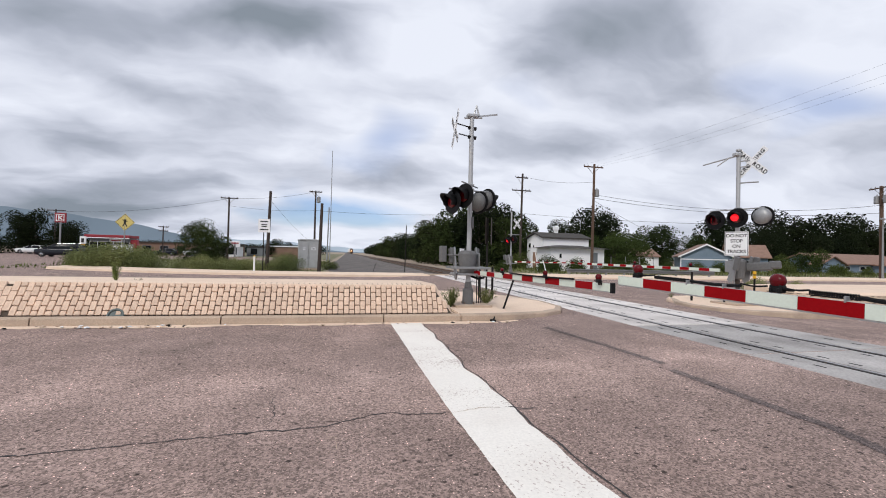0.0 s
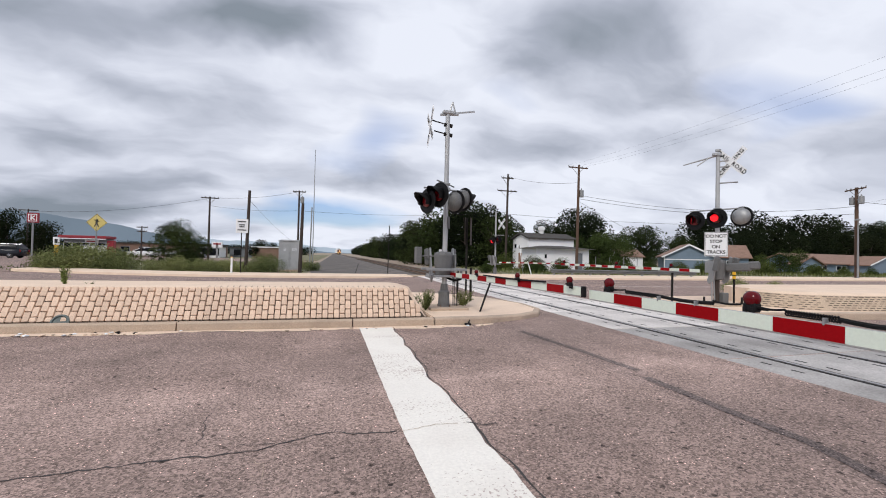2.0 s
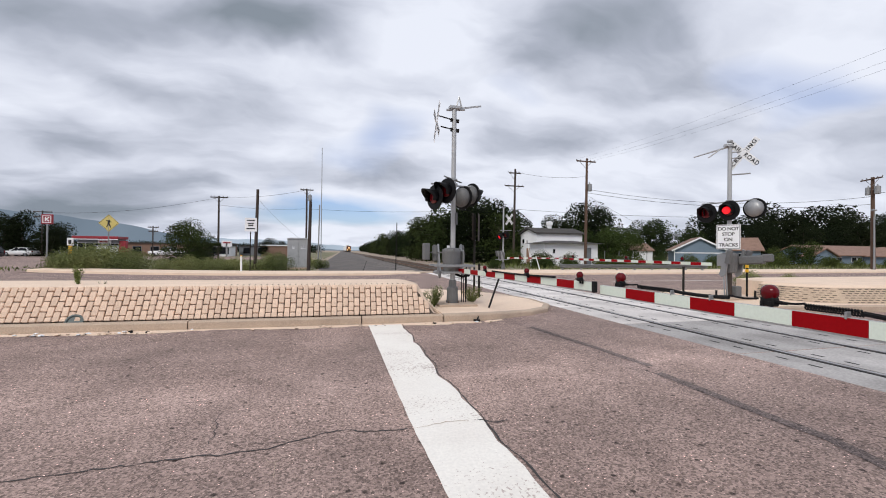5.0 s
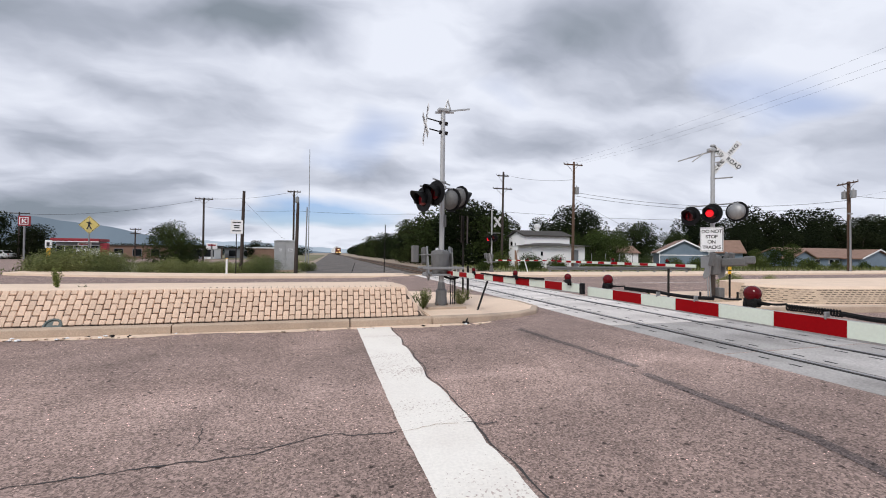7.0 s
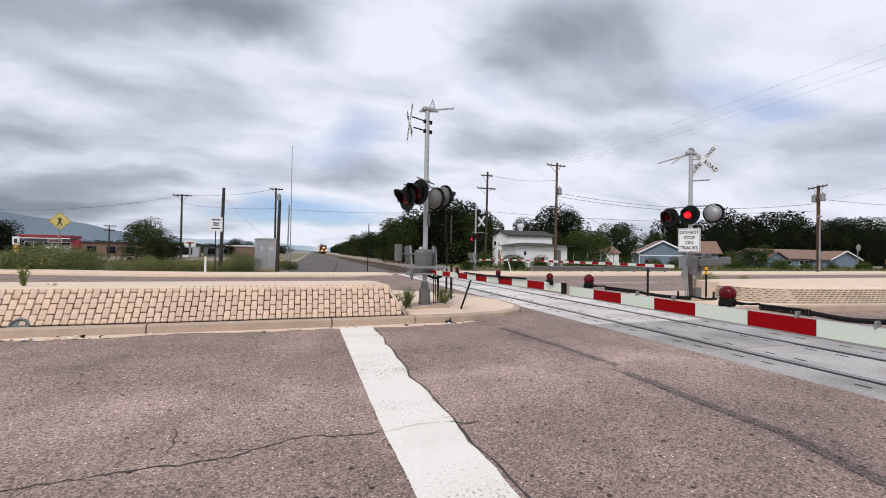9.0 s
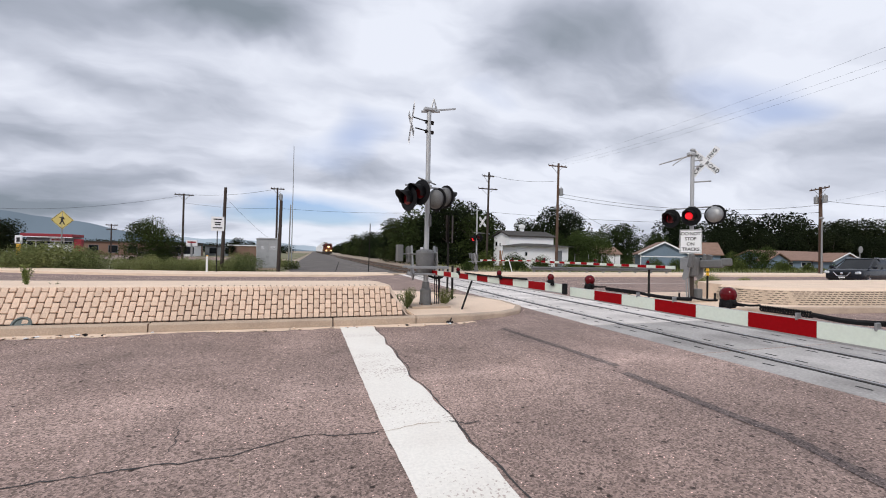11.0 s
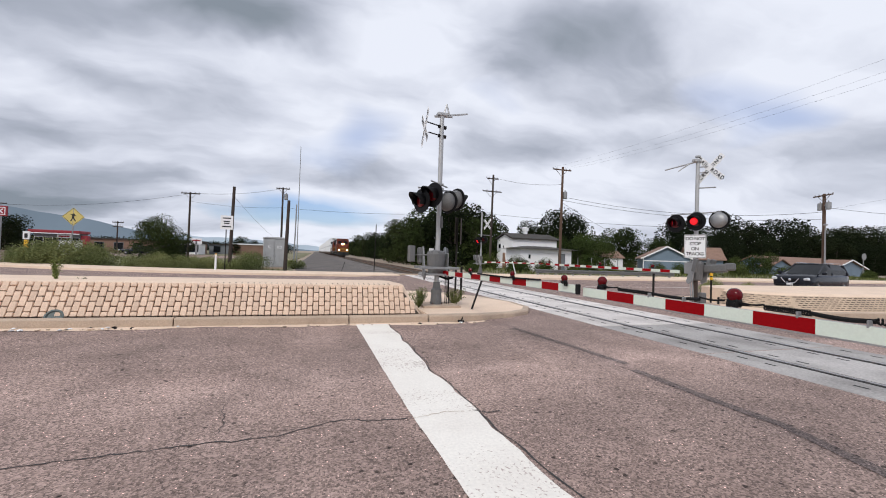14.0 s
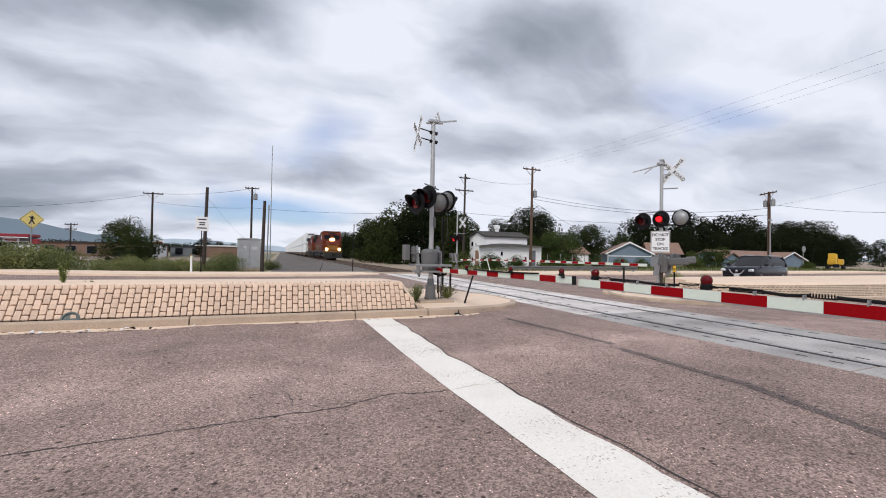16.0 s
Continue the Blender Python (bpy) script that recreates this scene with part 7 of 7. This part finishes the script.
# ---- train: it runs along -y; local y = 0 is the front ----
def make_locomotive(label, lights):
    l = thing("locomotive", label, "locomotive")
    part("underframe", box(B(), 0, 11, 1.35, 2.9, 21.6, 0.35, 0.03), LOCOBLACK, l, "black underframe")
    # nose, cab, long hood
    bm = B()
    prism(bm, [(0.35, 1.5), (0.35, 2.55), (0.75, 2.95), (1.9, 3.1), (1.9, 1.5)], -1.05, 1.05)
    bmesh.ops.transform(bm, matrix=Matrix(((0, 0, 1, 0), (1, 0, 0, 0), (0, 1, 0, 0), (0, 0, 0, 1))), verts=bm.verts)
    bmesh.ops.recalc_face_normals(bm, faces=bm.faces)
    nose = part("nose", bm, LOCOORANGE, l, "orange nose")
    bm = B()
    prism(bm, [(1.55, 1.5), (1.55, 3.1), (2.0, 4.35), (2.4, 4.62), (4.4, 4.62), (4.6, 4.4), (4.6, 1.5)], -1.52, 1.52)
    bmesh.ops.transform(bm, matrix=Matrix(((0, 0, 1, 0), (1, 0, 0, 0), (0, 1, 0, 0), (0, 0, 0, 1))), verts=bm.verts)
    bmesh.ops.recalc_face_normals(bm, faces=bm.faces)
    cab = part("cab", bm, LOCOORANGE, l, "orange cab")
    for s in (-1, 1):
        w = part("windscreen", box(B(), 0, 0, 0, 1.0, 0.05, 0.72, 0.02), GLASS, cab)
        w.matrix_basis = pose(s * 0.72, 1.74, 3.72, -20, 0, 0)
        w = part("side_window", box(B(), s * 1.525, 3.1, 3.7, 0.05, 1.3, 0.7, 0.02), GLASS, cab)
    part("roof_cap", box(B(), 0, 3.4, 4.68, 2.7, 2.3, 0.12, 0.04), LOCOORANGE, cab)
    part("number_board", box(B(), 0, 1.72, 4.38, 1.2, 0.2, 0.2, 0.02), LOCOBLACK, cab, "dark plain number board")
    bm = B()
    prism(bm, [(-1.0, 1.5), (-1.0, 4.3), (-0.6, 4.6), (0.6, 4.6), (1.0, 4.3), (1.0, 1.5)], 4.6, 21.0)
    bmesh.ops.transform(bm, matrix=Matrix(((1, 0, 0, 0), (0, 0, 1, 0), (0, 1, 0, 0), (0, 0, 0, 1))), verts=bm.verts)
    bmesh.ops.recalc_face_normals(bm, faces=bm.faces)
    part("long_hood", bm, LOCOORANGE, l, "orange engine hood")
    part("radiator", box(B(), 0, 18.4, 4.3, 3.0, 3.6, 0.75, 0.1), LOCOBLACK, l)
    part("dynamic_brake", box(B(), 0, 9, 4.5, 2.2, 3, 0.4, 0.05), LOCOBLACK, l)
    for s in (-1, 1):
        part("hood_stripe", box(B(), s * 1.01, 12.6, 2.0, 0.03, 16, 0.5), LOCOBLACK, l)
        part("hood_band", box(B(), s * 1.012, 12.6, 2.35, 0.03, 16, 0.1), LOCOYELLOW, l, "yellow band")
    bm = B()
    prism(bm, [(-1.45, 0.3), (-1.45, 1.25), (1.45, 1.25), (1.45, 0.3)], -0.05, 0.25)
    bmesh.ops.transform(bm, matrix=Matrix(((1, 0, 0, 0), (0, 0, 1, 0), (0, 1, 0, 0), (0, 0, 0, 1))), verts=bm.verts)
    bmesh.ops.recalc_face_normals(bm, faces=bm.faces)
    part("plough", bm, LOCOBLACK, l, "black pilot plough")
    part("pilot_sheet", box(B(), 0, 0.12, 1.36, 2.95, 0.1, 0.3, 0.02), LOCOYELLOW, l, "yellow front sill")
    part("nose_panel", box(B(), 0, 0.33, 2.0, 1.7, 0.03, 0.7), LOCOYELLOW, l, "yellow nose panel")
    part("coupler", box(B(), 0, -0.25, 1.0, 0.3, 0.5, 0.3, 0.05), LOCOBLACK, l)
    bm = B()
    for s in (-1, 1):
        rod(bm, (s * 1.4, 0.1, 1.5), (s * 1.4, 0.1, 2.5), 0.025, 0.025, 6)
        rod(bm, (s * 1.4, 0.1, 2.5), (s * 0.5, 0.1, 2.5), 0.025, 0.025, 6)
        rod(bm, (s * 1.4, 0.1, 2.5), (s * 1.45, 1.6, 2.5), 0.025, 0.025, 6)
        rod(bm, (s * 1.45, 4.7, 2.5), (s * 1.45, 21.3, 2.5), 0.025, 0.025, 6)
        for k in range(9):
            rod(bm, (s * 1.45, 5 + 2 * k, 1.5), (s * 1.45, 5 + 2 * k, 2.5), 0.02, 0.02, 5)
        for k in range(4):
            box(bm, s * 1.3, 0.35, 0.45 + 0.28 * k, 0.4, 0.3, 0.04)
    part("handrail", bm, LOCOYELLOW, l, "handrails and steps")
    lm = HEADLIGHT if lights else GLASS
    # Lamp discs are oversized: the bloom round the lamps is built into their shape.
    for s in (-1, 1):
        part("headlight", rod(B(), (s * 0.17, 1.62, 3.33), (s * 0.2, 1.44, 3.33), 0.24, 0.24, 14), lm, l, "lit headlight" if lights else "dark headlight")
        part("ditch_light", rod(B(), (s * 1.0, 0.1, 1.72), (s * 1.0, -0.02, 1.72), 0.24, 0.24, 14), lm, l, "lit ditch light" if lights else "dark ditch light")
    part("fuel_tank", box(B(), 0, 11, 0.85, 2.4, 5.6, 0.8, 0.2), LOCOBLACK, l)
    for y in (4.2, 17.8):
        tr = part("bogie", box(box(B(), 1.1, y, 0.75, 0.2, 4.6, 0.4, 0.05), -1.1, y, 0.75, 0.2, 4.6, 0.4, 0.05), LOCOBLACK, l)
        for dy in (-1.85, 0, 1.85):
            part("wheelset", rod(B(), (-0.8, y + dy, 0.53), (0.8, y + dy, 0.53), 0.53, 0.53, 18), RUST, tr)
    return l


def make_wagon():
    w = thing("container_wagon", "well wagon carrying two stacked white containers", "freight wagon", group="freight wagons of the train")
    part("well", box(box(box(B(), 0, 10.4, 0.75, 2.9, 15.5, 0.8, 0.05), 0, 1.2, 1.1, 2.6, 2.6, 0.35, 0.05), 0, 19.6, 1.1, 2.6, 2.6, 0.35, 0.05), WELLCAR, w, "rusty brown well frame")
    for y in (1.4, 19.4):
        b = part("bogie", box(B(), 0, y, 0.6, 2.3, 2.4, 0.4, 0.05), LOCOBLACK, w)
        for dy in (-0.85, 0.85):
            part("wheelset", rod(B(), (-0.8, y + dy, 0.45), (0.8, y + dy, 0.45), 0.45, 0.45, 16), RUST, b)
    for z, l in ((0.55, 14.6), (3.47, 16.15)):
        c = part("container", box(B(), 0, 10.4, z + 1.44, 2.58, l, 2.86, 0.03), BOXWHITE, w, "white shipping container")
        bm = B()
        for s in (-1, 1):
            for k in range(int(l / 0.6)):
                box(bm, s * 1.30, 10.4 - l / 2 + 0.35 + 0.6 * k, z + 1.44, 0.03, 0.05, 2.6)
        tagged(part("side_rib", bm, BOXWHITE, c), kind="stuff")
        bm = B()
        for k in range(3):
            box(bm, 0, 10.4 - l / 2 - 0.02, z + 0.7 + 0.7 * k, 2.3, 0.03, 0.06)
        box(bm, 0, 10.4 - l / 2 - 0.02, z + 1.44, 0.06, 0.03, 2.6)
        tagged(part("door_bars", bm, GALV, c), kind="stuff")
        part("print_bar", box(B(), 0, 10.4 - l / 2 - 0.025, z + 2.45, 1.5, 0.02, 0.3), LOCOBLACK, c, "dark bar of print")
    return w


TRAIN = [make_locomotive("orange diesel locomotive with lit headlights leading the train", True), make_locomotive("second orange diesel locomotive of the train", False)]
TRAIN_AT = [0.0, 22.4]
first_wagon = make_wagon()
TRAIN.append(first_wagon)
TRAIN_AT.append(45.0)
for k in range(1, 15):
    TRAIN.append(copy_thing(first_wagon, Matrix.Identity(4)))
    TRAIN_AT.append(45.0 + 21.4 * k)


# ---- stone blocks of the median slopes ----
def build_blocks():
    rnd = random.Random(17)
    meshes = []
    for v in range(5):
        bm = B()
        w, h, d = 0.098, 0.181, 0.05
        box(bm, 0, 0, 0, w, d, h, 0.009)
        for vt in bm.verts:
            vt.co += Vector((rnd.uniform(-0.004, 0.004), rnd.uniform(-0.004, 0.004), rnd.uniform(-0.004, 0.004)))
        me = bpy.data.meshes.new("block")
        bm.to_mesh(me)
        bm.free()
        me.materials.append(STONE)
        meshes.append(me)
    half = bpy.data.meshes.new("block")
    bm = box(B(), 0, 0, 0, 0.101, 0.05, 0.088, 0.012)
    bm.to_mesh(half)
    bm.free()
    half.materials.append(STONE)
    slope = math.degrees(math.atan2(0.29, 0.51))

    def put(x, along, me, turn=0.0):
        # along: metres up the slope from its foot
        y = front_y(x) + 0.235 + along * math.sin(radians(slope))
        z = 0.20 + along * math.cos(radians(slope))
        o = bpy.data.objects.new("block", me)
        scene.collection.objects.link(o)
        o.parent = MEDIAN
        o.matrix_basis = pose(x, y, z, -slope, 0, turn) @ pose(0, rnd.uniform(-0.004, 0.004), 0)

    x = -4.385
    col = 0
    while x > -12.6:
        if col % 2 == 0:
            rows = [(0.0985, 0), (0.2955, 0), (0.4925, 0), (0.640, 1)]
        else:
            rows = [(0.049, 1), (0.197, 0), (0.394, 0), (0.591, 0)]
        for a, hf in rows:
            if x > -4.375 - 0.5 * a:
                continue
            put(x, a, half if hf else rnd.choice(meshes), rnd.uniform(-1.2, 1.2))
        x -= 0.113
        col += 1
    # the slope further along, joined
    bm = B()
    while x > -34:
        for a in ((0.0985, 0.2955, 0.4925) if col % 2 == 0 else (0.197, 0.394, 0.591)):
            y = front_y(x) + 0.235 + a * math.sin(radians(slope))
            box(bm, 0, 0, 0, 0.101, 0.05, 0.186, 0, pose(x, y, 0.20 + a * math.cos(radians(slope)), -slope, 0, 0))
        x -= 0.113
        col += 1
    tagged(part("far_blocks", bm, STONE, MEDIAN), "stone blocks further along the slope", kind="stuff")


build_blocks()


# ---- what moves ----
def motions():
    near = Matrix.Translation((-3.37, -7.2, 1.158))
    walk(ARM_N, [(t, near @ pose(0, 0, 0, a, 0, 0)) for t, a in ((0, 0.95), (0.3, 0.42), (0.5, 0.20), (0.7, 0.06), (1.0, 0.0), (16, 0.0))])
    fronts = ((0, 445), (4, 350), (9, 226), (12.5, 140), (14.5, 93.5), (16, 63))
    for ob, back in zip(TRAIN, TRAIN_AT):
        walk(ob, [(t, pose(0.75, y + back, 0.28)) for t, y in fronts])
    # the two lamps beyond the rails flash by turns, about once a second, as their added discs swing
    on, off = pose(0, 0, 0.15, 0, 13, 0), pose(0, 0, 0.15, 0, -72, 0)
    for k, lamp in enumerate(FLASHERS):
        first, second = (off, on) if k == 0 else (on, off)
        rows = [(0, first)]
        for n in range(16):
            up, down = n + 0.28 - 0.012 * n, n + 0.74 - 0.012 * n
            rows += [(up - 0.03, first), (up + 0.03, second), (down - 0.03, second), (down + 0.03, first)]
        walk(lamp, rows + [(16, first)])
    # the waiting car rolls up and stops
    walk(CAR, [(t, pose(x, y, 0, 0, 0, a)) for t, x, y, a in ((0, 74, 19.6, 182), (9, 45, 16.4, 183), (10.3, 33.2, 14.5, 184), (11.3, 28, 13.6, 185), (12, 26.0, 13.2, 186), (12.5, 25.3, 13.4, 187), (13, 24.0, 13.35, 187), (13.5, 23.2, 13.3, 188), (14, 22.9, 13.3, 188), (15, 22.6, 13.3, 188), (16, 22.5, 13.3, 188))])
    # traffic on the side road behind the weedy corner
    walk(CAR_A, [(t, pose(x, 60, -0.03, 0, 0, 180)) for t, x in ((0, -43.0), (1, -44.8), (2, -46.3), (3, -47.8), (4, -48.8), (6, -54), (9, -75), (16, -110))])
    walk(CAR_B, [(t, pose(x, 87, -0.03, 0, 0, 180)) for t, x in ((0, -41.1), (1, -43.8), (2, -46.4), (2.5, -47.6), (4, -53.4), (6.5, -61.9), (7, -63.2), (9, -76.2), (16, -134.8))])
    walk(CAR_C, [(t, pose(x, 83, -0.03, 0, 0, 180)) for t, x in ((0, -33.9), (2, -39.6), (3, -44.4), (4, -50), (6.5, -68.3), (9, -95.7), (16, -167.2))])
    walk(CAR_D, [(t, pose(x, 85, -0.03, 0, 0, 180)) for t, x in ((0, -33.6), (4, -34.6), (5, -38.5), (6.5, -44.9), (7, -46.2), (8, -49.9), (9, -52.1), (11.5, -56), (12.5, -57.2), (14, -61.6), (16, -72.8))])
    walk(CAR_E, [(t, pose(x, 72, -0.03, 0, 0, 180)) for t, x in ((0, -29.6), (12.6, -29.6), (13.4, -31.2), (14.5, -34), (15, -35.2), (15.5, -36.8), (16, -38))])


motions()
